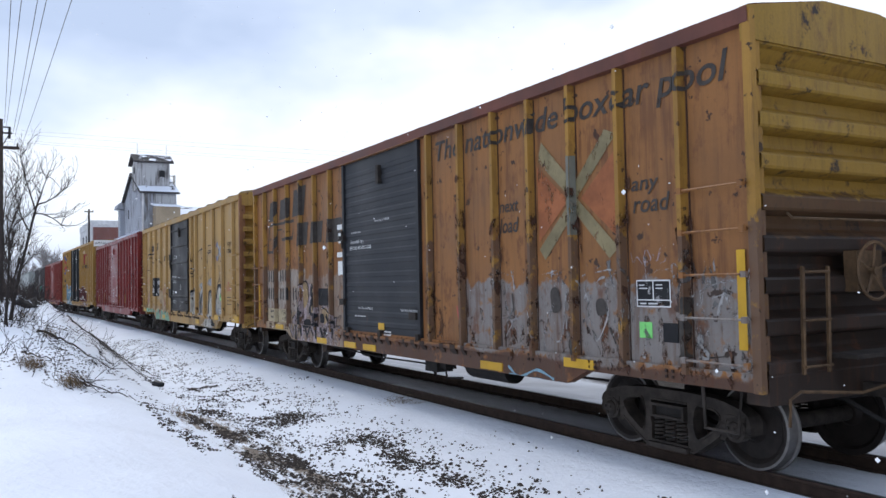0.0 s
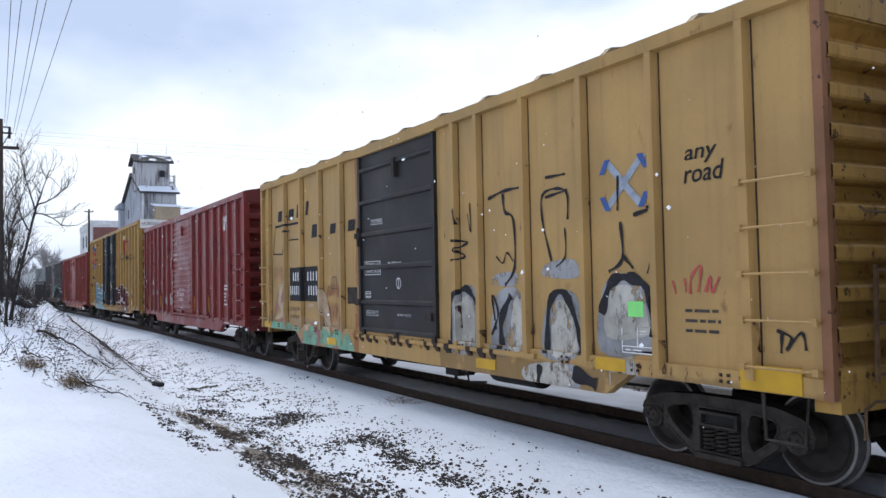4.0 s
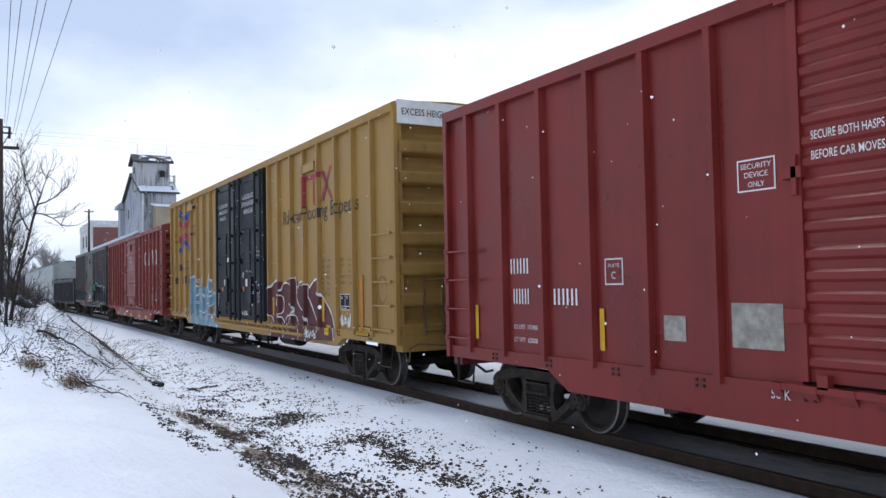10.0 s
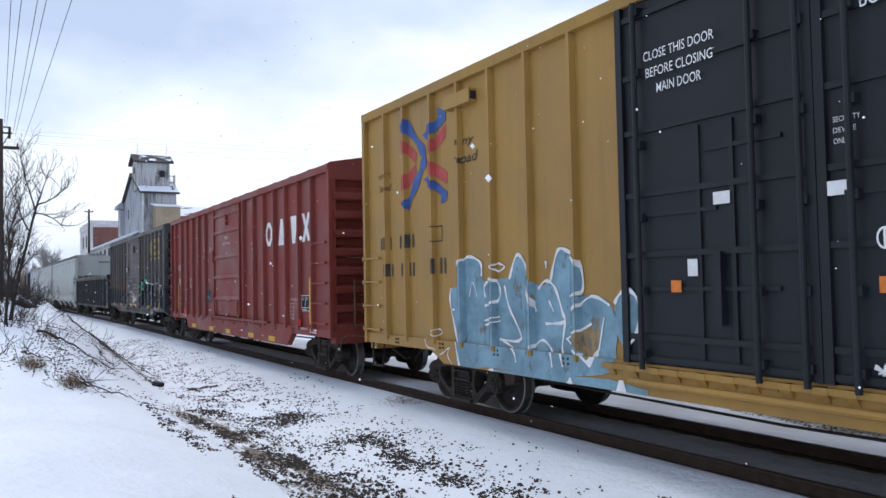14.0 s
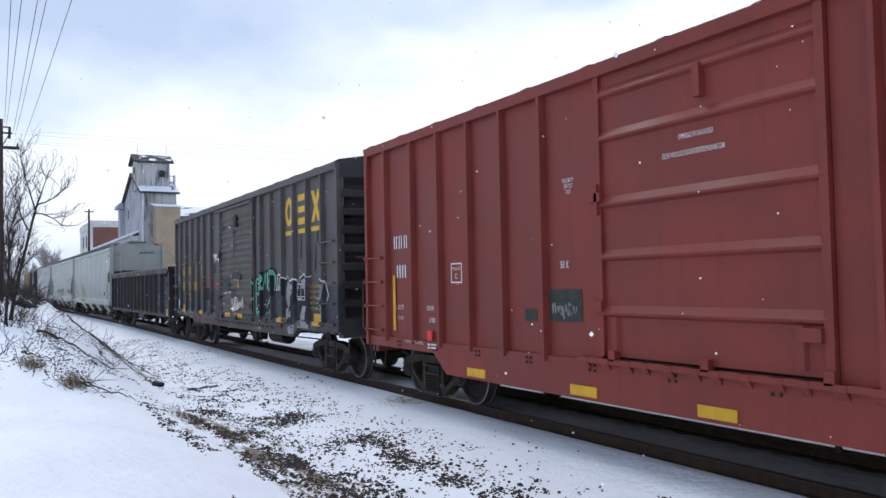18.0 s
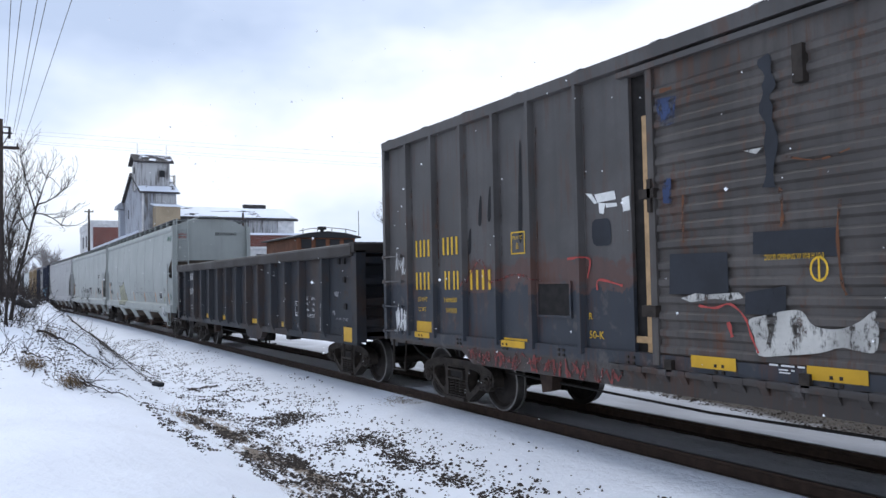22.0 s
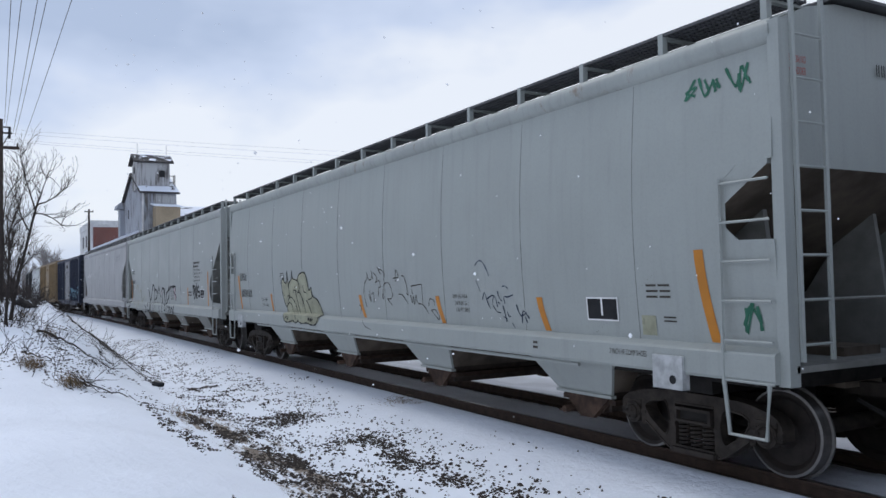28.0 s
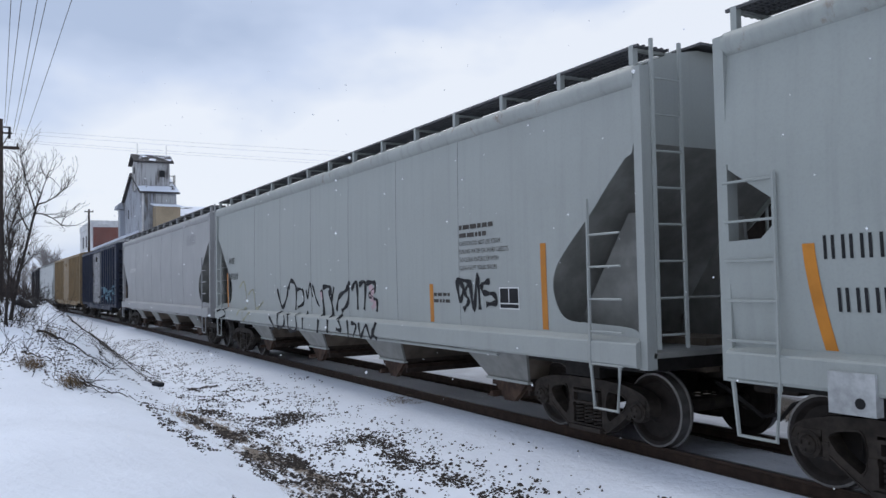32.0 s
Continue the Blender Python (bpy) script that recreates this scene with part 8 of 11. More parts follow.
    decal("patch", blob([(-2.4, 2.63), (-2.25, 2.66), (-2.1, 2.63), (-2.09, 2.38), (-2.2, 2.35), (-2.39, 2.38)], 3), NAVY_PATCH, car, skin, 1, "dark overpainted square")
    decal("small_print", lettering("R", -2.5, 1.5, 0.08) + lettering("50-K", -2.5, 1.28, 0.09, 0.26), y, car, skin, 2)
    decal("small_print", lines(0.02, 1.17, 0.36, 1, 0.016, 0.03, 3) + lines(0.12, 1.135, 0.16, 2, 0.012, 0.025, 4), WHITE_PAINT, car, skin, 3)
    rnd = random.Random(6)
    g = []
    for x in [p + d for p in posts for d in (-0.09, 0.09)]:
        for k in range(3):
            z = rnd.uniform(2.2, 4.1)
            g += stroke([(x + rnd.gauss(0, 0.01), z), (x, z - rnd.uniform(0.1, 0.5)), (x + rnd.gauss(0, 0.01), z - rnd.uniform(0.5, 0.9))], rnd.uniform(0.012, 0.035), n=3)
    decal("drip", g, RUST_BLEED, car, skin, 1, "rust runs beside the side posts")
    decal("graffiti", scrawl(-5.3, -1.9, 0.78, 1.02, 26, 0.03, 61), DULL_RED, car, skin, 3, "faded red spray along the sill")
    decal("door_print", door_words_sixth() + ring_bar(0.55, 2.02, 0.09, 0.11, 0.02, 0, 360) + slant(0.55, 1.93, 0.55, 2.11, 0.02), y, car, skin, 2)
    drip = [blob([(x, z), (x + 0.05, z + h), (x + 0.1, z + h), (x + 0.08, z)]) for x, z, h in ((5.55, 2.6, 0.5), (6.45, 2.3, 0.5), (6.6, 2.9, 0.3), (-4.9, 2.8, 0.35), (-4.65, 2.85, 0.4), (-3.9, 2.6, 1.1), (-5.2, 2.4, 0.3))]
    decal("drip", [q for d in drip for q in d], BLACK_PAINT, car, skin, 1, "dark tar drips")
    spray_silver(car, skin)
    place(car, -103.54)


def gondola(x0):
    L, H = 16.05, 8.02
    body = paint("navy_black", (0.019, 0.022, 0.028), 0.3, 0.62, 0.4, rough=0.6, rust_col=(0.046, 0.028, 0.02), scale=0.8, runs=0.2)
    cap_paint = paint("brown_black_rail", (0.03, 0.024, 0.021), 0.25, 0.3, 0.4, rough=0.6, rust_col=(0.04, 0.026, 0.018))
    car = thing("gondola_car", "navy-black steel gondola with upright side posts", "gondola", "freight cars")
    for sy in (-1, 1):
        part("side_wall", Shape().box(-H, H, min(sy * 1.44, sy * 1.40), max(sy * 1.44, sy * 1.40), 0.8, 2.62), body, car)
    part("floor_plate", Shape().box(-H, H, -1.4, 1.4, 0.95, 1.03), body, car)
    posts = [-6.84, -5.55, -4.46, -3.43, -2.34, -1.37, -0.28, 0.73, 1.8, 2.9, 3.95, 4.95, 6.35]
    for sy in (-1, 1):
        for px in posts:
            # pressed posts with rounded edges that run in at the foot
            s = Shape()
            for z, d in ((0.8, 0.035), (0.9, 0.09), (1.0, 0.13), (1.08, 0.14), (2.5, 0.14), (2.55, 0.14)):
                s.v += [(px + a, sy * (1.44 + d * b), z) for a, b in ((-0.12, 0.0), (-0.085, 0.55), (-0.06, 0.95), (-0.045, 1.0), (0.045, 1.0), (0.06, 0.95), (0.085, 0.55), (0.12, 0.0))]
            for i in range(5):
                for j in range(8):
                    s.f.append((8 * i + j, 8 * i + (j + 1) % 8, 8 * i + 8 + (j + 1) % 8, 8 * i + 8 + j))
                    s.m.append(0)
            part("side_post", s, body, car)
        s = Shape().prism([(sy * 1.38, 2.5), (sy * 1.59, 2.5), (sy * 1.61, 2.53), (sy * 1.61, 2.69), (sy * 1.59, 2.73), (sy * 1.5, 2.755), (sy * 1.38, 2.755)], -H, H, "x")
        part("top_chord", s, cap_paint, car)
        s = Shape()
        for k in range(60):
            x = -H + 0.5 + k * (2 * H - 1.0) / 59
            if min(abs(x - p) for p in posts) > 0.16:
                s.prism([(x - 0.016, 1.07), (x, 1.054), (x + 0.016, 1.07), (x, 1.086)], *sorted((sy * 1.44, sy * 1.45)))
        tagged(part("rivets", s, body, car, "row of rivet heads"), kind="stuff")
        s = Shape().prism([(-H, 0.79), (H, 0.79), (H, 0.93), (-H, 0.93)], min(sy * 1.5, sy * 1.42), max(sy * 1.5, sy * 1.42))
        part("side_sill", s, body, car)
        s = Shape().prism([(0.2, 0.8), (0.35, 0.62), (0.6, 0.56), (1.4, 0.56), (1.65, 0.62), (1.8, 0.8)], min(sy * 1.3, sy * 1.44), max(sy * 1.3, sy * 1.44))
        part("drop_plate", s, body, car)
        for ga in (-H + 0.1,):
            for i in range(4):
                z = 1.1 + 0.4 * i
                g = Shape().tube([(ga, sy * 1.44, z), (ga, sy * 1.62, z), (ga + 0.55, sy * 1.62, z), (ga + 0.55, sy * 1.44, z)], 0.013, n=5)
                part("grab_iron", g, body, car)
        for cx in (-H + 0.4, H - 0.45):
            g = Shape().tube([(cx - 0.22, sy * 1.48, 1.0), (cx - 0.2, sy * 1.5, 0.52), (cx + 0.2, sy * 1.5, 0.52), (cx + 0.22, sy * 1.48, 1.0)], 0.02, n=5)
            part("stirrup_step", g, STEEL_DARK, car)
    for sgn in (-1, 1):
        s = Shape()
        a, b = sorted((sgn * (H - 0.06), sgn * H))
        s.box(a, b, -1.44, 1.44, 0.9, 2.7)
        for z in (1.1, 1.5, 1.9, 2.3):
            part("end_rib", Shape().prism([(sgn * H, z), (sgn * (H + 0.13), z + 0.06), (sgn * (H + 0.13), z + 0.17), (sgn * H, z + 0.23)], -1.35, 1.35), body, car)
        a, b = sorted((sgn * (H - 0.1), sgn * (H + 0.14)))
        part("end_cap", Shape().prism([(a, 2.56), (b, 2.56), (b, 2.72), (b - 0.03, 2.76), (a + 0.03, 2.76), (a, 2.72)], -1.6, 1.6), cap_paint, car)
        for ya, yb in ((-1.56, -1.36), (1.36, 1.56)):
            part("corner_post", Shape().box(a, b, ya, yb, 0.85, 2.6), body, car)
        part("end_wall", s, body, car)
        add_coupler(car, sgn * H, 0.8, sgn)
    under_gear(car, L, False)
    add_trucks(car, (-H + 1.45, H - 1.45))
    skin, at = [], -H
    for px in posts:
        skin += [(at, px - 0.11, 1.44, 1.44), (px - 0.11, px - 0.06, 1.44, 1.58), (px - 0.06, px + 0.06, 1.58, 1.58), (px + 0.06, px + 0.11, 1.58, 1.44)]
        at = px + 0.11
    skin.append((at, H, 1.44, 1.44))
    w = WHITE_PAINT
    decal("reporting_mark", bars(-6.6, 2.2, 0.22, 2, 0.22, 0.7) + bars(-6.65, 1.7, 0.22, 5, 0.16, 0.7), w, car, skin, 2)
    small = []
    for k, (a, b) in enumerate((("IL", "52-6"), ("IW", "9-6"), ("IH", "5-6"))):
        small += lettering(a, 5.13, 1.63 - k * 0.125, 0.07, 0.1) + lettering(b, 5.62 - 0.045 * len(b), 1.63 - k * 0.125, 0.07, 0.045 * len(b))
    small += lettering("CU FT 2743", 5.17, 1.25, 0.07, 0.46)
    for k, c in enumerate("JACK HERE"):
        small += lettering(c, 6.31, 1.52 - k * 0.055, 0.042, 0.035) if c != " " else []
    decal("small_print", small + [[(6.31, 1.03), (6.33, 1.0), (6.35, 1.03)]] + rect(6.323, 6.337, 1.03, 1.06), w, car, skin, 2)
    spot = Shape()
    for x, z in ((7.32, 2.42), (7.32, 2.05), (7.36, 1.52), (7.4, 1.0), (7.78, 2.3), (7.78, 1.5), (7.05, 2.42)):
        spot.prism([(x - 0.05, z - 0.05), (x + 0.05, z - 0.06), (x + 0.06, z + 0.05), (x - 0.04, z + 0.06)], -1.475, -1.44)
    tagged(part("torn_brackets", spot, STEEL_BLACK, car, "dark torn-off grab iron brackets"), kind="stuff")
    decal("small_print", lettering("2 INCH HF COMP SHOES", 6.85, 1.24, 0.05, 0.62) + lettering("PULL HERE", 7.1, 0.9, 0.05, 0.34) + lettering("LIFT HERE", 5.8, 0.95, 0.045, 0.26) + lines(-6.5, 1.3, 0.35, 2, 0.04, 0.1, 3) + lines(-5.9, 1.3, 0.3, 3, 0.04, 0.1, 4), SILVER, car, skin, 2)
    load_panel(car, skin, 4.36, 1.25, 0.46, 0.34)
    decal("patch", patch([(6.8, 1.72), (6.76, 1.8), (7.0, 1.82), (6.96, 1.7)]) + rect(6.66, 6.8, 1.34, 1.42) + rect(4.5, 4.7, 1.0, 1.08), SILVER, car, skin, 2)
    for x in (-7.4, -4.25, -2.2, 0.9, 3.35):
        decal("reflector", rect(x, x + 0.42, 0.97, 1.09), YELLOW_MARK, car, skin, 2, "yellow reflective strip")
    part("reflector", Shape().box(7.4, 7.9, -1.515, -1.502, 0.84, 1.12), YELLOW_MARK, car, "yellow reflective patch")
    place(car, x0)


def hopper(x0, L, label, col, style, bulge=0.07, rust=0.0):
    """A covered hopper. style: window (sheeted ends with an opening) or cutaway (open curved ends)."""
    H = L / 2 - 0.03
    body = paint("hopper_paint_" + style, col, 0.05, rust, 0.2, rough=0.5, streak=0.3)
    rim = paint("stained_hopper_rim_" + style, col, 0.08, 0.3, 0.3, rough=0.55, rust_col=(0.19, 0.13, 0.085))
    under = plain("hopper_bay_steel", (0.045, 0.033, 0.026), 0.75, var=0.4)
    # two sheet colours darker than the body paint, one browner
    sheet = plain("brown_bay_sheet", (0.13, 0.105, 0.082), 0.7, var=0.45, scale=2)
    grey_sheet = plain("darker_grey_sheet", (0.24, 0.24, 0.225), 0.65, var=0.2, scale=3)
    gate_rust = plain("rusty_gate_iron", (0.06, 0.036, 0.025), 0.85, var=0.5, scale=6)
    seam = plain("dirty_weld", (0.19, 0.195, 0.185), 0.7)
    grate = plain("running_board_steel", (0.1, 0.1, 0.105), 0.55, 0.4)
    car = thing("hopper_car", label, "hopper", "freight cars")
    eave = 4.18

    def skin(x, z):
        k = min(1.0, max(0.0, (z - 1.2) / 2.95))
        return 1.44 + bulge * math.sin(math.pi * k)

    def low(x):
        if style == "cutaway":
            return float(np.interp(H - abs(x), [0.05, 0.3, 0.9, 1.4, 1.62, 1.72], [3.46, 3.3, 2.76, 2.3, 1.95, 1.2]))
        return 1.2 + 1.75 * max(0.0, (abs(x) - (H - 2.75)) / 2.65)

    # side sheets in rings pushed a little proud at the seams
    xs = sorted(set([-H + 0.05, H - 0.05, -(H - 2.75), H - 2.75] + [k * (H - d) for d in (0.3, 0.9, 1.4, 1.62, 1.72) for k in (-1, 1)] + list(np.linspace(-H + 0.05, H - 0.05, 25))))
    zs = [0.0, 0.12, 0.28, 0.45, 0.62, 0.78, 0.9, 1.0]
    prof_n = 2 * (len(zs) + 3)
    s = Shape()
    for x in xs:
        b = low(x)
        ring = [(-skin(x, b + (eave - b) * k), b + (eave - b) * k) for k in zs] + [(-1.36, eave + 0.12), (-0.9, eave + 0.33), (-0.45, eave + 0.42)]
        ring = ring + [(-y, z) for y, z in reversed(ring)]
        s.v += [(x, y, z) for y, z in ring]
    for i in range(len(xs) - 1):
        for j in range(prof_n):
            s.f.append((i * prof_n + j, (i + 1) * prof_n + j, (i + 1) * prof_n + (j + 1) % prof_n, i * prof_n + (j + 1) % prof_n))
            s.m.append(1 if j == prof_n - 1 else 0)
    s.f += [tuple(range(prof_n)), tuple(range((len(xs) - 1) * prof_n, len(xs) * prof_n))]
    s.m += [0, 0]
    b = part("body", s, [body, grey_sheet if style == "cutaway" else sheet], car, smooth=True)
    b.data.set_sharp_from_angle(angle=radians(28))
    # weld seams
    for i in range(8):
        x = -7.42 + i * 2.12
        if abs(x) > H - 2.75 and style == "cutaway":
            continue
        for sy in (-1, 1):
            q = Shape()
            pts = [(x, sy * (skin(x, z) - 0.004), z) for z in np.linspace(1.3, eave - 0.1, 11)]
            q.tube(pts, 0.008, n=4)
            part("weld_seam", q, seam, car)
    for sy in (-1, 1):
        arc = [(sy * (1.41 + 0.105 * math.cos(a)), eave + 0.02 + 0.125 * math.sin(a)) for a in np.linspace(-1.35, 1.75, 10)]
        q = Shape().prism(arc + [(sy * 1.34, eave + 0.12), (sy * 1.34, eave - 0.1)], -H, H, "x")
        o = part("top_chord", q, rim, car, smooth=True)
        o.data.set_sharp_from_angle(angle=radians(35))
        q = Shape().prism([(sy * 1.36, 1.0), (sy * 1.55, 1.0), (sy * 1.57, 1.03), (sy * 1.57, 1.25), (sy * 1.555, 1.27), (sy * 1.42, 1.33), (sy * 1.36, 1.33)], -H, H, "x")
        part("side_sill", q, body, car)
        # end frames
        for sgn in (-1, 1):
            a, c = sorted((sgn * (H - 0.02), sgn * (H + 0.1)))
            q = Shape().box(a, c, min(sy * 1.36, sy * 1.5), max(sy * 1.36, sy * 1.5), 0.98, eave + 0.1)
            part("corner_post", q, body, car)
            line = [(1.2, 0.0), (2.3, 0.0), (2.31, 0.4), (2.43, 0.54), (2.9, 0.54), (3.02, 0.4), (3.03, 0.0), (4.1, 0.0)] if style == "window" else [(1.2, 0.1), (1.4, 0.12), (1.45, 0.8), (1.47, 1.27), (1.59, 1.47), (1.86, 1.58), (2.13, 1.5), (2.39, 1.24), (2.72, 0.84), (3.0, 0.55), (3.29, 0.23), (3.42, 0.08), (4.1, 0.08)]
            q = Shape()
            if style == "cutaway":
                line = smooth_line(line, 6)
            rows = sorted(set([v[0] for v in line] + list(np.linspace(1.2, 4.1, 24))))
            for zz in rows:
                cc = float(np.interp(zz, [v[0] for v in line], [v[1] for v in line]))
                for xx, d in ((sgn * (H - 2.9), -0.002), (sgn * (H - cc), 0.001), (sgn * (H - cc), -0.012), (sgn * (H - 2.9), -0.012)):
                    q.v.append((xx, sy * (skin(xx, zz) + d), zz))
            for k in range(len(rows) - 1):
                for j in range(4):
                    q.f.append((4 * k + j, 4 * k + (j + 1) % 4, 4 * k + 4 + (j + 1) % 4, 4 * k + 4 + j))
                    q.m.append(0)
            part("end_plate", q, body, car, "side plate with a window opening" if style == "window" else "side plate cut away in a curve")
    # roof walk: grating with stanchions, both sides, and hatch trough
    zr = eave + 0.37
    for sy in (-1, 1):
        q = Shape()
        for i in range(int(2 * H / 0.06)):
            x = -H + 0.03 + i * 0.06
            a, c = sorted((sy * 0.94, sy * 1.42))
            q.box(x, x + 0.022, a, c, zr - 0.03, zr)
        for k in range(6):
            yy = sy * (0.96 + k * 0.09)
            q.box(-H, H, yy - 0.014, yy + 0.014, zr - 0.034, zr - 0.004)
        part("running_board", q, grate, car, "grating walkway on the roof")
        for i in range(15):
            x = -H + 0.1 + i * (2 * H - 0.2) / 14
            a, c = sorted((sy * 1.36, sy * 1.43))
            q = Shape().box(x - 0.035, x + 0.035, a, c, eave + 0.1, zr).box(x - 0.03, x + 0.03, *sorted((sy * 0.9, sy * 1.4)), zr - 0.06, zr - 0.03)
            part("walk_bracket", q, body, car)
    q = Shape()
    for i in range(4):
        x = -H + 1.6 + i * (2 * H - 3.2) / 3
        part("roof_hatch", Shape().box(x - 1.6 if i else x - 1.2, x + 1.58 if i < 3 else x + 1.2, -0.34, 0.34, eave + 0.4, eave + 0.56), body, car)
    for sgn in (-1, 1):
        a, c = sorted((sgn * (H - 0.35), sgn * (H + 0.1)))
        part("end_walk", Shape().box(a, c, -0.55, 0.55, eave + 0.44, eave + 0.47), grate, car)
        # ladders on the side and on the end
        for sy in (-1, 1):
            q = Shape()
            if style == "window":
                xa, xb = sgn * (H - 0.58), sgn * (H - 0.02)
            else:
                xa, xb = sgn * (H - 0.76), sgn * (H - 0.22)
            yy = sy * 1.56
            for i in range(6 if style == "window" else 5):
                z = 1.0 + 0.37 * i
                part("rung", Shape().tube([(xa, yy, z), (xb, yy, z)], 0.014, n=5), body, car)
            q.tube([(xa, yy, 0.95), (xa, yy, 2.9)], 0.022, n=5)
            part("side_rail", q, body, car)
            q = Shape().tube([(xa, yy, 1.0), (xa + sgn * 0.05, yy, 0.5), (xb - sgn * 0.1, yy, 0.5), (xb - sgn * 0.05, yy, 1.0)], 0.022, n=5)
            part("stirrup_step", q, body, car)
        q = Shape()
        for dy in (-1.34, -0.92):
            q.tube([(sgn * (H + 0.12), dy * sgn, 1.2), (sgn * (H + 0.12), dy * sgn, eave + 0.4)], 0.026, n=5)
        for i in range(8):
            z = 1.35 + 0.4 * i
            q.tube([(sgn * (H + 0.12), -1.35 * sgn, z), (sgn * (H + 0.12), -0.91 * sgn, z)], 0.014, n=5)
        part("end_ladder", q, body, car)
        q = Shape().tube([(sgn * (H + 0.12), -0.92 * sgn, 1.75), (sgn * (H + 0.12), 1.4 * sgn, 1.75)], 0.014, n=5).box(*sorted((sgn * (H - 1.3), sgn * (H + 0.1))), -1.4, 1.4, 1.1, 1.16)
        part("end_platform", q, grey_sheet, car)
        q = Shape().box(*sorted((sgn * (H - 2.2), sgn * (H - 0.2))), -0.3, 0.3, 0.85, 1.25)
        part("draft_sill", q, sheet, car)
        for dy in (-0.9, 0.9):
            q = Shape().prism([(sgn * (H - 1.9), 1.15), (sgn * (H - 0.4), 1.15), (sgn * (H - 0.6), 2.75), (sgn * (H - 0.75), 2.75)], dy - 0.03, dy + 0.03)
            part("end_brace", q, grey_sheet, car)
        add_coupler(car, sgn * H, 0.6, sgn)
    # discharge bays
    n = 4
    for i in range(n):
        cx = -5.33 + i * 3.79

        def level(z):
            k = (1.06 - z) / 0.5
            a, b = max(0.2, 0.83 - 0.35 * k), 1.37 - 0.28 * k
            return [(cx - a, -b, z), (cx + a, -b, z), (cx + a, b, z), (cx - a, b, z)]

        ring = [(0, 1, 5, 4), (1, 2, 6, 5), (2, 3, 7, 6), (3, 0, 4, 7), (4, 5, 6, 7), (3, 2, 1, 0)]
        part("discharge_bay", Shape().add(level(1.06) + level(0.6), ring), sheet, car)
        part("bay_foot", Shape().add(level(0.6) + level(0.34), ring), under, car, "rust-brown foot of the discharge bay")
        for sy in (-1, 1):
            # the side sheet leans in towards its foot, with a folded lip; the rusty gate end hangs below it
            q = Shape().add([(cx - 0.85, sy * 1.4, 1.05), (cx + 0.85, sy * 1.4, 1.05), (cx + 0.5, sy * 1.12, 0.56), (cx - 0.5, sy * 1.12, 0.56), (cx - 0.85, sy * 1.36, 1.05), (cx + 0.85, sy * 1.36, 1.05), (cx + 0.5, sy * 1.08, 0.56), (cx - 0.5, sy * 1.08, 0.56)], ring)
            pl = part("bay_plate", q, body if style == "window" else grey_sheet, car)
            part("lip", Shape().box(cx - 0.53, cx + 0.53, *sorted((sy * 1.07, sy * 1.15)), 0.53, 0.565), body, pl)
            q = Shape().prism([(cx - 0.44, 0.53), (cx + 0.44, 0.53), (cx + 0.12, 0.25), (cx - 0.12, 0.25)], *sorted((sy * 1.02, sy * 1.1)))
            q.tube([(cx - 0.26, sy * 1.1, 0.33), (cx - 0.26, sy * 1.24, 0.33)], 0.045, n=8).tube([(cx - 0.26, sy * 1.2, 0.33), (cx - 0.4, sy * 1.2, 0.3)], 0.018, n=5)
            part("gate_end", q, gate_rust, car, "rusty outlet gate end")
        q = Shape().prism([(cx - 0.42, 0.5), (cx + 0.42, 0.5), (cx + 0.24, 0.32), (cx - 0.2, 0.32)], -1.04, 1.04).box(cx - 0.5, cx + 0.5, -1.06, 1.06, 0.44, 0.5)
        part("outlet_gate", q, RAIL_WEB, car, "rusty outlet gate")
    for sgn in (-1, 1):
        q = Shape().box(*sorted((sgn * (H - 2.9), sgn * (H - 0.15))), -1.3, 1.3, 0.92, 1.08).box(*sorted((sgn * (H - 1.75), sgn * (H - 1.1))), -1.15, 1.15, 0.76, 0.94)
        part("body_bolster", q, STEEL_BLACK, car)
    add_trucks(car, (-H + 1.42, H - 1.42))
    q = Shape().tube([(-H + 2.6, -1.5, 0.96), (H - 2.8, -1.5, 0.96)], 0.025, n=6)
    part("brake_pipe", q, body, car)
    place(car, x0)
    return car, lambda x, z: skin(x, z) if z > 1.3 else 1.571


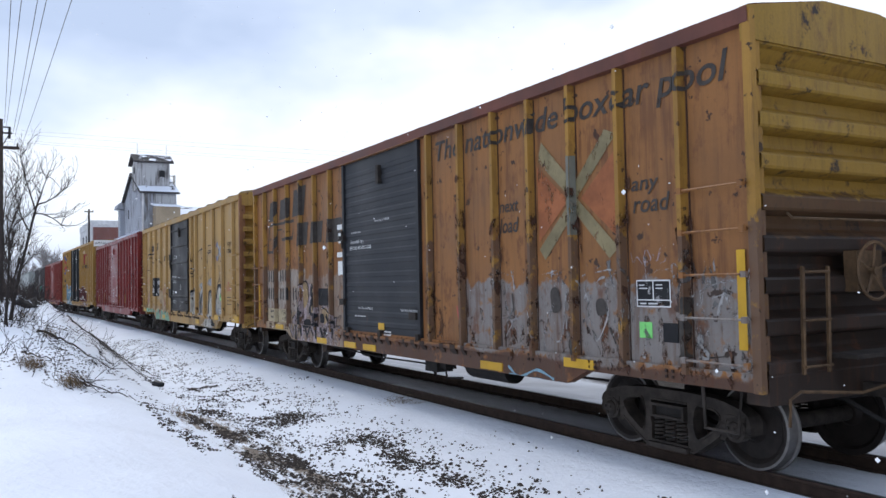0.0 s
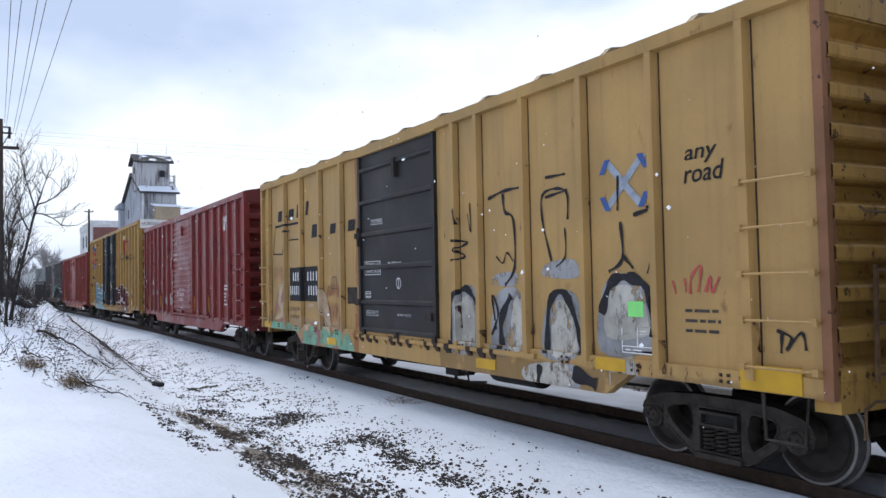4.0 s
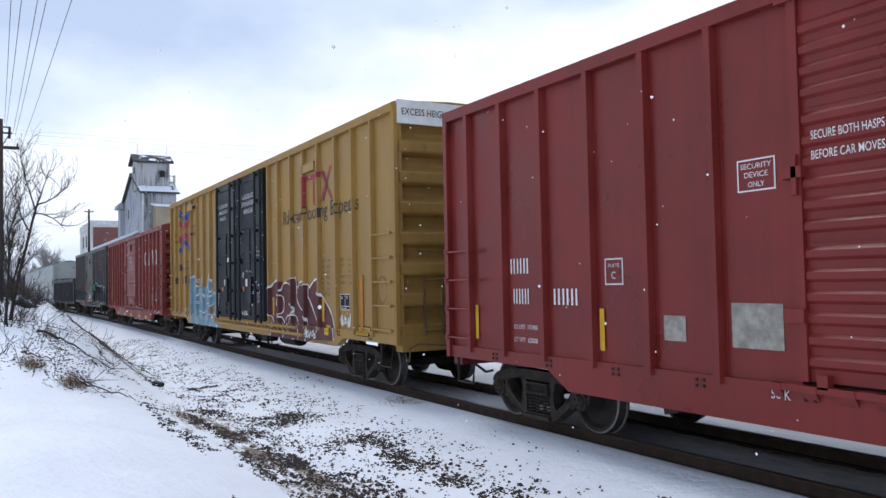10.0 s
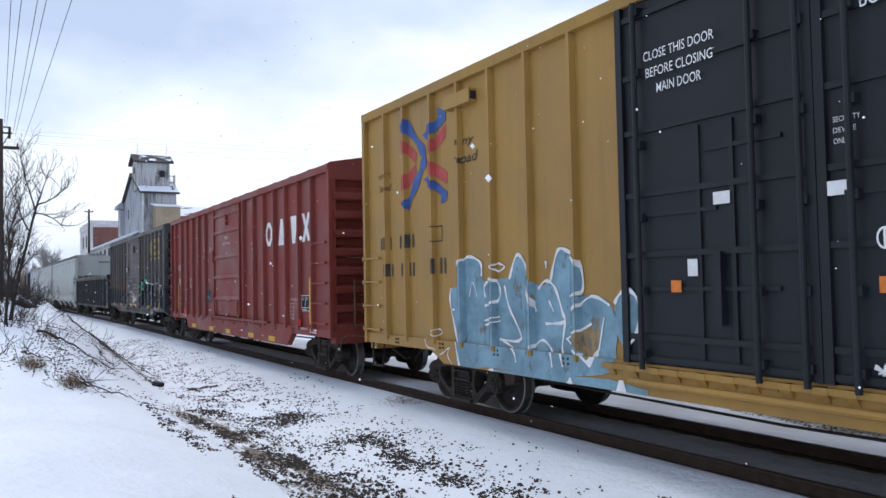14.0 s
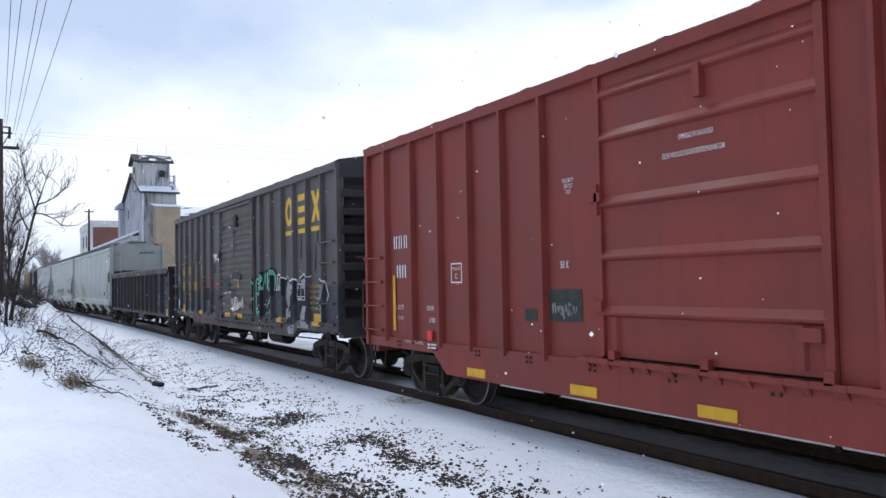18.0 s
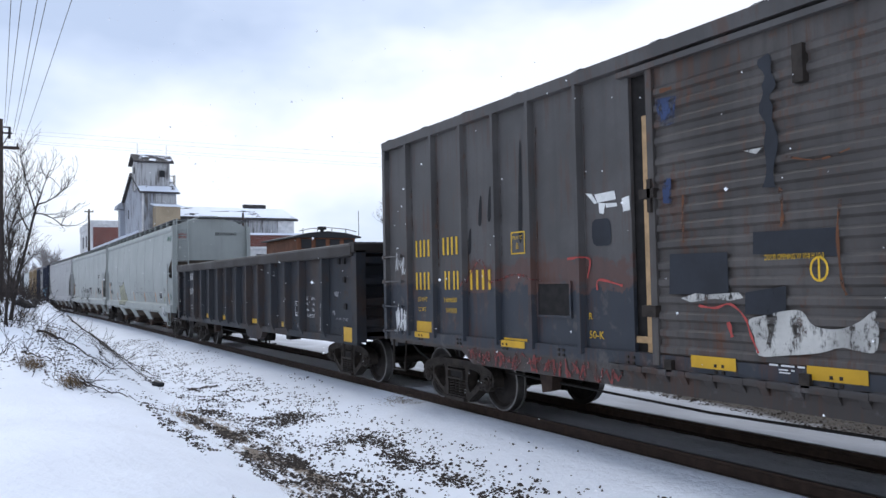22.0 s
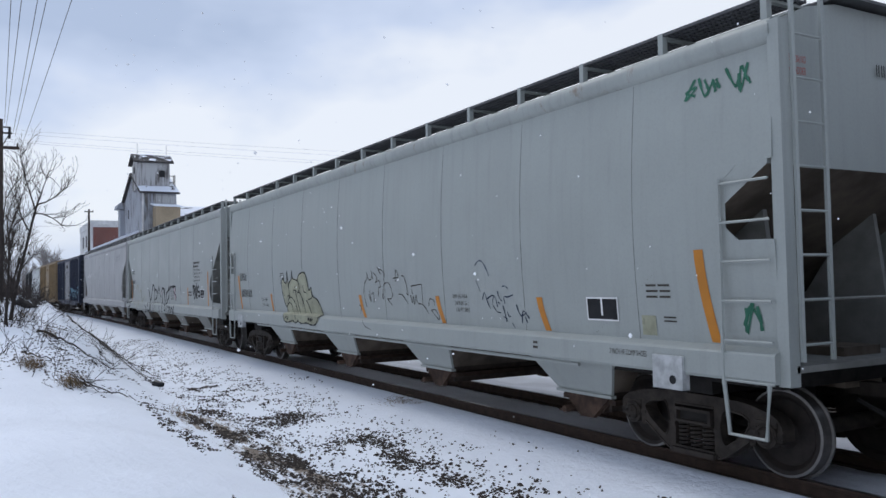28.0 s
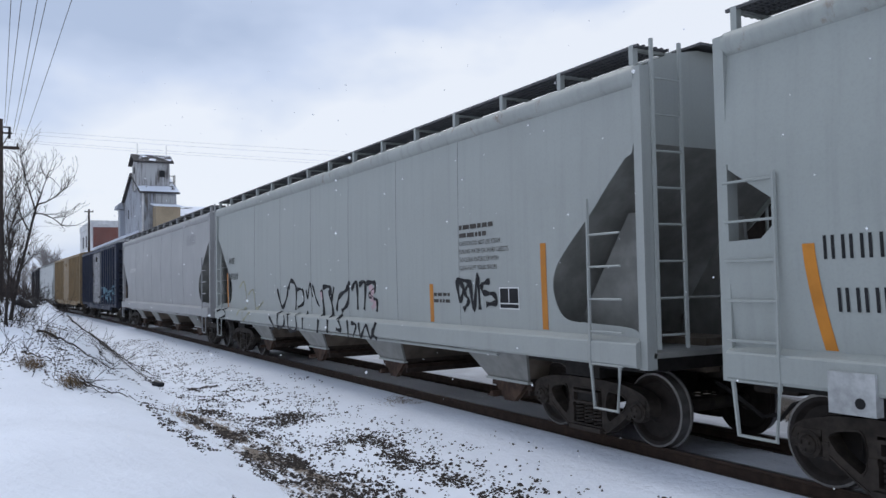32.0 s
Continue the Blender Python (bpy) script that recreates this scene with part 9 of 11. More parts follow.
def hoppers():
    SILVER_PAD = plain("pad_grey", (0.42, 0.43, 0.43), 0.55)
    car, skin = hopper(-139.6, 18.5, "pale grey covered hopper with olive graffiti and orange strips", (0.348, 0.37, 0.352), "window", 0.085)
    for x, z1, lean in ((-0.1, 1.76, 0.3), (2.9, 1.76, 0.27), (5.58, 1.76, 0.24), (8.27, 2.24, 0.25), (-8.4, 2.24, 0.24), (-5.57, 1.76, 0.16)):
        n = int((z1 - 1.32) / 0.07)
        k = lambda i: x + 0.6 * lean * (1 - i / n) ** 1.5
        decal("reflector", [[(k(i), 1.33 + i * 0.07), (k(i) + 0.12, 1.33 + i * 0.07), (k(i + 1) + 0.12, 1.4 + i * 0.07), (k(i + 1), 1.4 + i * 0.07)] for i in range(n)], ORANGE_MARK, car, skin, 1, "orange reflective strip")
    decal("reporting_mark", bars(-8.2, 2.1, 0.2, 4, 0.165, 0.62) + bars(-8.1, 1.66, 0.2, 6, 0.165, 0.62), BLACK_PAINT, car, skin, 1)
    decal("small_print", lettering("LD LMT 198600", -6.32, 1.58, 0.07, 0.5) + lettering("LT WT  64400", -6.28, 1.43, 0.07, 0.5) + lettering("EXW 10-7 H 8-8", 3.45, 1.72, 0.06, 0.42) + lettering("EW 8-8 H 15-1", 3.5, 1.62, 0.06, 0.38) + lettering("CU FT 5851", 3.52, 1.52, 0.06, 0.38) + lines(7.57, 1.88, 0.35, 3, 0.022, 0.06, 5) + lines(7.8, 1.55, 0.2, 2, 0.016, 0.04, 6), FADED_BLACK, car, skin, 1)
    decal("small_print", outline(-4.72, -4.45, 2.0, 2.25, 0.014) + lettering("PLATE", -4.7, 2.16, 0.05, 0.22) + lettering("C", -4.62, 2.05, 0.07), FADED_BLACK, car, skin, 1)
    low = Shape()
    for poly in lettering("2 INCH HF COMP SHOES", 7.05, 1.14, 0.06, 0.58) + lines(5.6, 1.17, 0.1, 2, 0.03, 0.06, 3):
        low.add([(x, -1.574, z) for x, z in poly], [tuple(range(len(poly)))])
    tagged(part("small_print", low, FADED_BLACK, car), kind="stuff")
    spray_olive(car, skin)
    spray_corner(car, skin)
    decal("graffiti", scrawl(8.2, 9.05, 3.68, 3.98, 5, 0.035, 24) + scrawl(8.84, 9.04, 1.4, 1.78, 2, 0.04, 25), GREEN_PAINT, car, skin, 2, "dark green tag")
    decal("stencil_panel", [[(6.58, z), (7.1, z), (7.1, z + 0.05), (6.58, z + 0.05)] for z in np.arange(1.5, 1.75, 0.05)], BLACK_PAINT, car, skin, 1)
    decal("panel_line", outline(6.57, 7.11, 1.49, 1.76, 0.018) + rect(6.82, 6.85, 1.55, 1.75), WHITE_PAINT, car, skin, 2)
    decal("placard", rect(7.47, 7.68, 1.36, 1.57), OLIVE, car, skin, 1)
    txt = Shape()
    for poly in lettering("CAUTION NO", -1.25, 3.95, 0.07, 0.3) + lettering("SIDE LADDER", -1.25, 3.84, 0.07, 0.3):
        txt.add([(9.19, x, z) for x, z in poly], [tuple(range(len(poly)))])
    tagged(part("end_lettering", txt, RED_PAINT, car), kind="stuff")
    txt = Shape()
    for poly in bars(0.15, 3.95, 0.12, 10, 0.085, 0.6):
        txt.add([(9.19, x, z) for x, z in poly], [tuple(range(len(poly)))])
    tagged(part("reporting_mark", txt, BLACK_PAINT, car), kind="stuff")
    for px in (-8.15, 7.74):
        pad = part("jacking_pad", Shape().box(px, px + 0.41, -1.6, -1.5, 0.84, 1.18), SILVER_PAD, car)
        # solid black disc paints the darkness of the pad's hole
        part("jacking_hole", Shape().tube([(px + 0.28, -1.604, 0.94), (px + 0.28, -1.59, 0.94)], 0.045, n=12), BLACK_PAINT, pad)

    car, skin = hopper(-159.2, 18.4, "pale grey covered hopper with cutaway ends and black graffiti", (0.362, 0.38, 0.362), "cutaway", 0.02)
    spray_black_tags(car, skin)
    decal("reporting_mark", bars(-7.87, 2.6, 0.17, 4, 0.16, 0.6) + bars(-7.87, 2.15, 0.17, 6, 0.16, 0.6), BLACK_PAINT, car, skin, 1)
    decal("small_print", lettering("CAUTION DO NOT USE STEAM", 5.33, 2.5, 0.065, 1.1) + lines(5.33, 2.74, 0.95, 1, 0.065, 0.1, 1) + lines(5.33, 2.62, 0.75, 1, 0.065, 0.1, 2) + lettering("BOILING WATER OR SHARP OBJECTS", 5.33, 2.38, 0.065, 1.3) + lettering("TO CLEAN ENTER CAR WITH", 5.33, 2.26, 0.065, 1.05) + lettering("CLEAN SOFT SOLED SHOES", 5.33, 2.14, 0.065, 1.0) + lines(4.5, 1.75, 0.5, 2, 0.05, 0.1, 3), FADED_BLACK, car, skin, 1)
    for x, z1 in ((4.36, 1.9), (7.35, 2.38), (-8.1, 2.3)):
        decal("reflector", [[(x, z), (x + 0.12, z), (x + 0.12, z + 0.1), (x, z + 0.1)] for z in np.arange(1.34, z1, 0.1)], ORANGE_MARK, car, skin, 1, "orange reflective strip")
    decal("stencil_panel", rect(6.39, 6.84, 1.59, 1.87), BLACK_PAINT, car, skin, 1)
    decal("panel_line", outline(6.38, 6.85, 1.58, 1.88, 0.016) + rect(6.6, 6.62, 1.66, 1.86) + rect(6.39, 6.84, 1.65, 1.665), WHITE_PAINT, car, skin, 2)

    car, skin = hopper(-178.6, 18.6, "glossy light grey covered hopper with worn sides", (0.36, 0.36, 0.36), "cutaway", 0.06)
    decal("logo", bars(5.9, 3.4, 0.35, 4, 0.35, 0.75), SILVER, car, skin, 1, "grey block logo")
    decal("reporting_mark", bars(-7.0, 2.7, 0.2, 8, 0.25, 0.5), PAPER, car, skin, 1)


def far_cars():
    navy = paint("navy_blue", (0.02, 0.026, 0.05), 0.25, 0.05, 0.3)
    end = paint("navy_end", (0.016, 0.02, 0.035), 0.2, 0.1)
    posts = [-7.3, -6.4, -5.5, -4.6, -3.7, -2.8, 2.2, 3.1, 4.0, 4.9, 5.8, 6.7]
    car, skin = boxcar("navy blue boxcar with pale door and graffiti", 16.0, 4.35, posts, (-2.0, 1.2, 1.06, 4.2, "panel"), (navy, navy, SILVER, end, navy), 0.72, 0.9, 8, 0.03)
    decal("graffiti", scrawl(1.6, 7.0, 1.0, 2.3, 10, 0.1, 51), PALE_BLUE, car, skin, 2, "pale blue graffiti")
    place(car, -198.2)
    gold = paint("dull_gold", (0.25, 0.18, 0.1), 0.15, 0.2, 0.4)
    car, skin = boxcar("dull golden boxcar with brown lower sides", 19.2, 4.5, [x * 0.9 - 8.6 for x in range(20)], (-2.4, 2.0, 1.06, 4.35, "panel"), (gold, gold, gold, gold, gold), 0.72, 0.9, 8, 0.02)
    place(car, -217.2)
    hopper(-237.6, 17.6, "light grey covered hopper far back in the train", (0.5, 0.52, 0.52), "cutaway", 0.04)
    dark = paint("far_dark", (0.02, 0.02, 0.024), 0.2, 0.05)
    car, skin = boxcar("dark boxcar far back in the train", 16.0, 4.4, posts, (-2.0, 1.2, 1.06, 4.2, "panel"), (dark, dark, dark, dark, dark), 0.72, 0.9, 8, 0.03)
    place(car, -256.0)


car_one()
car_two()
car_three()
car_four()
car_five()
car_six()
gondola(-120.86)
hoppers()
far_cars()


# ---------- surroundings ----------
def boards(name, col, dark, amount=0.5):
    """Weathered upright boarding."""
    m, t, b = mat_base(name, 0.85)
    o = coords(t)
    n = noise_tex(t, coords(t, (3.2, 3.2, 0.22)), 1.4, 7, 0.65)
    g = noise_tex(t, o, 0.35, 4)
    f = math_op(t, "ADD", n, math_op(t, "MULTIPLY", math_op(t, "SUBTRACT", g, 0.5), 0.5))
    c = mixc(t, span(t, f, 0.62 - amount * 0.25, 0.7), col, dark)
    link(t, c, b.inputs["Base Color"])
    w = t.nodes.new("ShaderNodeTexWave")
    w.bands_direction = "DIAGONAL"
    w.inputs["Scale"].default_value = 2.4
    link(t, coords(t, (1, 1, 0)), w.inputs[0])
    bump(t, b, w.outputs["Fac"], 0.3, 0.03)
    return m


def bricks(name):
    m, t, b = mat_base(name, 0.85)
    k = t.nodes.new("ShaderNodeTexBrick")
    k.inputs["Color1"].default_value = (0.2, 0.06, 0.045, 1)
    k.inputs["Color2"].default_value = (0.14, 0.045, 0.035, 1)
    k.inputs["Mortar"].default_value = (0.25, 0.22, 0.2, 1)
    k.inputs["Scale"].default_value = 4.0
    co = t.nodes.new("ShaderNodeTexCoord")
    mp = t.nodes.new("ShaderNodeMapping")
    mp.inputs["Rotation"].default_value = (0, radians(90), radians(90))
    link(t, co.outputs["Object"], mp.inputs[0])
    link(t, mp.outputs[0], k.inputs[0])
    n = noise_tex(t, coords(t), 0.9, 5)
    link(t, mixc(t, span(t, n, 0.4, 0.75, 0, 0.5), k.outputs[0], (0.1, 0.05, 0.045)), b.inputs["Base Color"])
    return m


OLD_BOARDS = boards("weathered_grey_boards", (0.36, 0.38, 0.42), (0.12, 0.11, 0.1), 0.55)
DARK_BOARDS = boards("peeling_boards", (0.42, 0.42, 0.42), (0.06, 0.05, 0.045), 0.75)
TAN_WALL = plain("tan_siding", (0.36, 0.29, 0.2), 0.8, var=0.1)
WHITE_WALL = plain("whitewashed_wall", (0.62, 0.62, 0.62), 0.8, var=0.15, scale=2)
BRICK = bricks("red_brick")
ROOF_DARK = plain("old_shingles", (0.06, 0.055, 0.055), 0.9, var=0.35, scale=4)
DARK_OPEN = plain("dark_opening", (0.012, 0.012, 0.014), 0.5, var=0.2)
DEPOT_WOOD = plain("dark_brown_eaves", (0.022, 0.015, 0.012), 0.8, var=0.3)
POLE_WOOD = plain("pole_wood", (0.06, 0.045, 0.038), 0.9, var=0.35)
WIRE = plain("wire", (0.12, 0.12, 0.13), 0.6, var=0.1)
CABOOSE_ORANGE = plain("caboose_orange", (0.15, 0.06, 0.03), 0.7, var=0.25, scale=3)


def slab(name, corners, thick, mat, parent, label=""):
    """A flat piece of roof from four corners, with thickness downwards."""
    c = [Vector(p) for p in corners]
    n = (c[1] - c[0]).cross(c[3] - c[0]).normalized()
    n = n if n.z > 0 else -n
    s = Shape().add([p for p in c] + [p - n * thick for p in c], [(0, 1, 2, 3), (7, 6, 5, 4), (0, 4, 5, 1), (1, 5, 6, 2), (2, 6, 7, 3), (3, 7, 4, 0)])
    return part(name, s, mat, parent, label)


def snow_patch(name, corners, parent, seed, cut=-0.25, thick=0.12, cells=26, mat=None):
    """Snow lying on a roof slope with ragged bare spots: small raised squares in one sheet."""
    c = [Vector(p) for p in corners]
    n = (c[1] - c[0]).cross(c[3] - c[0]).normalized()
    n = n if n.z > 0 else -n
    idx, s = {}, Shape()

    def at(i, j):
        if (i, j) not in idx:
            u, v = i / cells, j / cells
            p = (c[0] * (1 - u) + c[1] * u) * (1 - v) + (c[3] * (1 - u) + c[2] * u) * v
            k = 0.3 + 0.7 * min(1.0, 6 * min(u, 1 - u), 6 * min(v, 1 - v))
            idx[(i, j)] = len(s.v)
            s.v.append(tuple(p + n * (0.02 + thick * k * (0.8 + 0.3 * noise.noise((i * 0.3, j * 0.3, seed))))))
        return idx[(i, j)]
    for i in range(cells):
        for j in range(cells):
            if noise.noise((i * 0.16, j * 0.2, seed)) + 0.4 * noise.noise((i * 0.5, j * 0.6, seed + 4)) > cut:
                s.f.append((at(i, j), at(i + 1, j), at(i + 1, j + 1), at(i, j + 1)))
                s.m.append(0)
    return part(name, s, mat or SNOW_ROOF, parent, "lying snow", smooth=True)


def elevator():
    b = thing("grain_elevator", "weathered grey wooden grain elevator with snowy roofs", "elevator")
    x0, x1, y0, y1 = -100.4, -88.0, 6.45, 9.87
    g = -0.4
    ez, rz, rx = 12.1, 14.6, -94.2
    s = Shape().prism([(x0, g), (x1, g), (x1, ez), (rx, rz), (x0, ez)], y0, y1)
    part("wall", s, OLD_BOARDS, b)
    slab("roof", [(x1 + 0.45, y0 - 0.35, ez - 0.2), (x1 + 0.45, y1 + 0.3, ez - 0.2), (rx, y1 + 0.3, rz + 0.08), (rx, y0 - 0.35, rz + 0.08)], 0.16, ROOF_DARK, b)
    slab("roof", [(x0 - 0.45, y0 - 0.35, ez - 0.2), (x0 - 0.45, y1 + 0.3, ez - 0.2), (rx, y1 + 0.3, rz + 0.08), (rx, y0 - 0.35, rz + 0.08)], 0.16, ROOF_DARK, b)
    snow_patch("roof_snow", [(x1 + 0.42, y0 - 0.3, ez - 0.18), (x1 + 0.42, y1 + 0.28, ez - 0.18), (rx + 1.6, y1 + 0.28, rz - 0.55), (rx + 1.6, y0 - 0.3, rz - 0.55)], b, 3, -0.32)
    # cupola
    cx0, cx1, cy0, cy1 = -92.6, -89.2, 6.15, 9.42
    s = Shape().prism([(cx0, 12.4), (cx1, 12.4), (cx1, 15.45), (-90.9, 16.15), (cx0, 15.45)], cy0, cy1)
    part("cupola_wall", s, DARK_BOARDS, b)
    for xe in (cx1 + 0.3, cx0 - 0.3):
        slab("cupola_roof", [(xe, cy0 - 0.4, 15.3), (xe, cy1 + 0.4, 15.3), (-90.9, cy1 + 0.4, 16.28), (-90.9, cy0 - 0.4, 16.28)], 0.16, ROOF_DARK, b)
    snow_patch("roof_snow", [(cx1 + 0.28, cy0 + 0.2, 15.36), (cx1 + 0.28, cy1 + 0.38, 15.36), (-90.9, cy1 + 0.38, 16.32), (-90.9, cy0 + 0.2, 16.32)], b, 9, 0.2, 0.06)
    part("window", Shape().box(cx1 + 0.0, cx1 + 0.06, 8.35, 8.9, 13.7, 14.4), DARK_OPEN, b)
    part("window", Shape().box(-97.6, -97.1, y0 - 0.05, y0, 9.8, 10.8), DARK_OPEN, b)
    part("window", Shape().box(-91.5, -90.9, cy0 - 0.05, cy0, 14.2, 14.9), DARK_OPEN, b)
    part("corner_board", Shape().box(x1 - 0.1, x1 + 0.05, y0 - 0.05, y0 + 0.12, g, ez), WHITE_WALL, b)
    part("stained_panel", Shape().box(x1, x1 + 0.04, y0 + 1.1, y1 - 0.1, 10.2, 11.7), DARK_BOARDS, b)
    # lean-to with its own snow
    part("lean_to", Shape().prism([(y0 + 1.0, g), (y1 + 0.0, g), (y1 + 0.0, 10.3), (y0 + 1.0, 10.35)], x1 + 0.05, x1 + 2.0, "x"), TAN_WALL, b, "tan lean-to")
    slab("lean_to_roof", [(x1 + 2.2, y0 + 0.8, 10.4), (x1 + 2.2, y1 + 0.2, 10.35), (x1, y1 + 0.2, 10.7), (x1, y0 + 0.8, 10.75)], 0.14, SNOW_ROOF, b)
    # hooded spout on the side
    s = Shape().prism([(5.55, 11.25), (5.7, 11.7), (6.1, 12.05), (6.6, 12.15), (6.6, 11.1)], -102.6, -100.4, "x")
    s.box(-102.2, -100.6, 5.98, 6.6, g, 11.1)
    part("hooded_spout", s, OLD_BOARDS, b)
    # outside ladder cage
    s = Shape()
    for x, y in ((-90.2, 9.55), (-90.2, 10.0), (-89.4, 10.0)):
        s.tube([(x, y, 12.0), (x, y, 14.0)], 0.05, n=5)
    for z in (12.6, 13.3, 14.0):
        s.tube([(-90.2, 9.55, z), (-90.2, 10.0, z), (-89.4, 10.0, z)], 0.04, n=5)
    part("ladder_cage", s, STEEL_DARK, b)
    for y in (6.4, 9.4):
        part("lightning_rod", Shape().tube([(-90.9, y, 16.2), (-90.9, y, 17.4)], 0.02, n=4), STEEL_DARK, b)


def mill():
    b = thing("feed_mill", "long peeling grey feed mill with snow on its roof", "mill")
    x, y0, y1, g = -90.0, 10.2, 23.5, -0.4
    part("wall", Shape().box(x - 9, x, y0, y1, 7.8, 9.55), DARK_BOARDS, b)
    slab("roof", [(x + 0.4, y0, 9.5), (x + 0.4, y1 + 0.4, 9.5), (x - 5, y1 + 0.4, 11.1), (x - 5, y0, 11.1)], 0.2, ROOF_DARK, b)
    slab("roof", [(x - 9.4, y0, 9.5), (x - 9.4, y1 + 0.4, 9.5), (x - 5, y1 + 0.4, 11.1), (x - 5, y0, 11.1)], 0.2, ROOF_DARK, b)
    snow_patch("roof_snow", [(x + 0.2, y0, 9.58), (x + 0.2, y1 + 0.3, 9.58), (x - 5, y1 + 0.3, 11.14), (x - 5, y0, 11.14)], b, 15, -0.5, 0.2)
    part("ridge_vent", Shape().box(x - 5.4, x - 4.6, 19.0, 21.6, 11.1, 11.6), ROOF_DARK, b)
    part("end_board", Shape().box(x, x + 0.05, 21.6, y1, 7.8, 9.5), WHITE_WALL, b)
    s = Shape()
    for q in bars(0, 8.2, 0.75, 7, 0.62, 0.6) + bars(5.2, 8.2, 0.75, 4, 0.62, 0.6):
        s.add([(x + 0.03, 14.2 + a, c) for a, c in q], [(0, 1, 2, 3)])
    tagged(part("faded_sign", s, OLD_BOARDS, b, "faded painted sign on the boards"), kind="stuff")
    part("lower_roof", Shape().box(x, x + 3.2, y0 + 1.0, y1 + 4, 7.5, 7.72), SNOW_ROOF, b, "snow-covered lower roof")
    part("brick_band", Shape().box(x - 8, x + 2.8, y0 + 1.0, y1 + 4, 6.2, 7.5), BRICK, b, "red brick band")
    part("white_ledge", Shape().box(x - 8, x + 3.4, y0 + 1.0, y1 + 4, 5.95, 6.2), WHITE_WALL, b)
    part("lower_wall", Shape().box(x - 8, x + 2.8, y0 + 1.0, y1 + 4, g, 5.95), WHITE_WALL, b)
    for i in range(5):
        part("window", Shape().box(x + 2.8, x + 2.86, 13 + i * 2.6, 14.5 + i * 2.6, 3.0, 5.4), DARK_OPEN, b)


def warehouse():
    b = thing("brick_warehouse", "flat-roofed brick warehouse with whitewashed parapet", "warehouse")
    x, y0, y1, g, top = -130.0, 5.87, 9.75, -0.4, 12.14
    part("wall", Shape().box(x - 17, x - 0.1, y0 + 0.1, y1, g, top - 0.1), WHITE_WALL, b)
    part("brick_wall", Shape().box(x - 0.1, x, y0 + 0.3, y1, g, top - 1.0), BRICK, b)
    part("parapet", Shape().box(x - 17, x + 0.06, y0, y1 + 0.05, top - 1.0, top), WHITE_WALL, b)
    for i in range(3):
        part("window", Shape().box(x - 3.5 - 4.5 * i, x - 2.0 - 4.5 * i, y0 + 0.06, y0 + 0.11, 8.4, 10.2), DARK_OPEN, b)
    part("roof", Shape().box(x - 17, x, y0 + 0.3, y1, top - 0.3, top - 0.1), SNOW_ROOF, b)


def shed():
    b = thing("trackside_shed", "low whitewashed shed with a snowy roof", "shed")
    part("wall", Shape().box(-131, -90.6, 5.6, 9.2, -0.4, 7.5), WHITE_WALL, b)
    slab("roof", [(-131.5, 5.1, 7.55), (-90.4, 5.1, 7.55), (-90.4, 7.4, 8.5), (-131.5, 7.4, 8.5)], 0.25, SNOW_ROOF, b)
    slab("roof", [(-131.5, 9.7, 7.55), (-90.4, 9.7, 7.55), (-90.4, 7.4, 8.5), (-131.5, 7.4, 8.5)], 0.25, SNOW_ROOF, b)
    for i in range(9):
        part("window", Shape().box(-129 + i * 4.2, -127.4 + i * 4.2, 5.53, 5.6, 5.2, 6.9), DARK_OPEN, b)


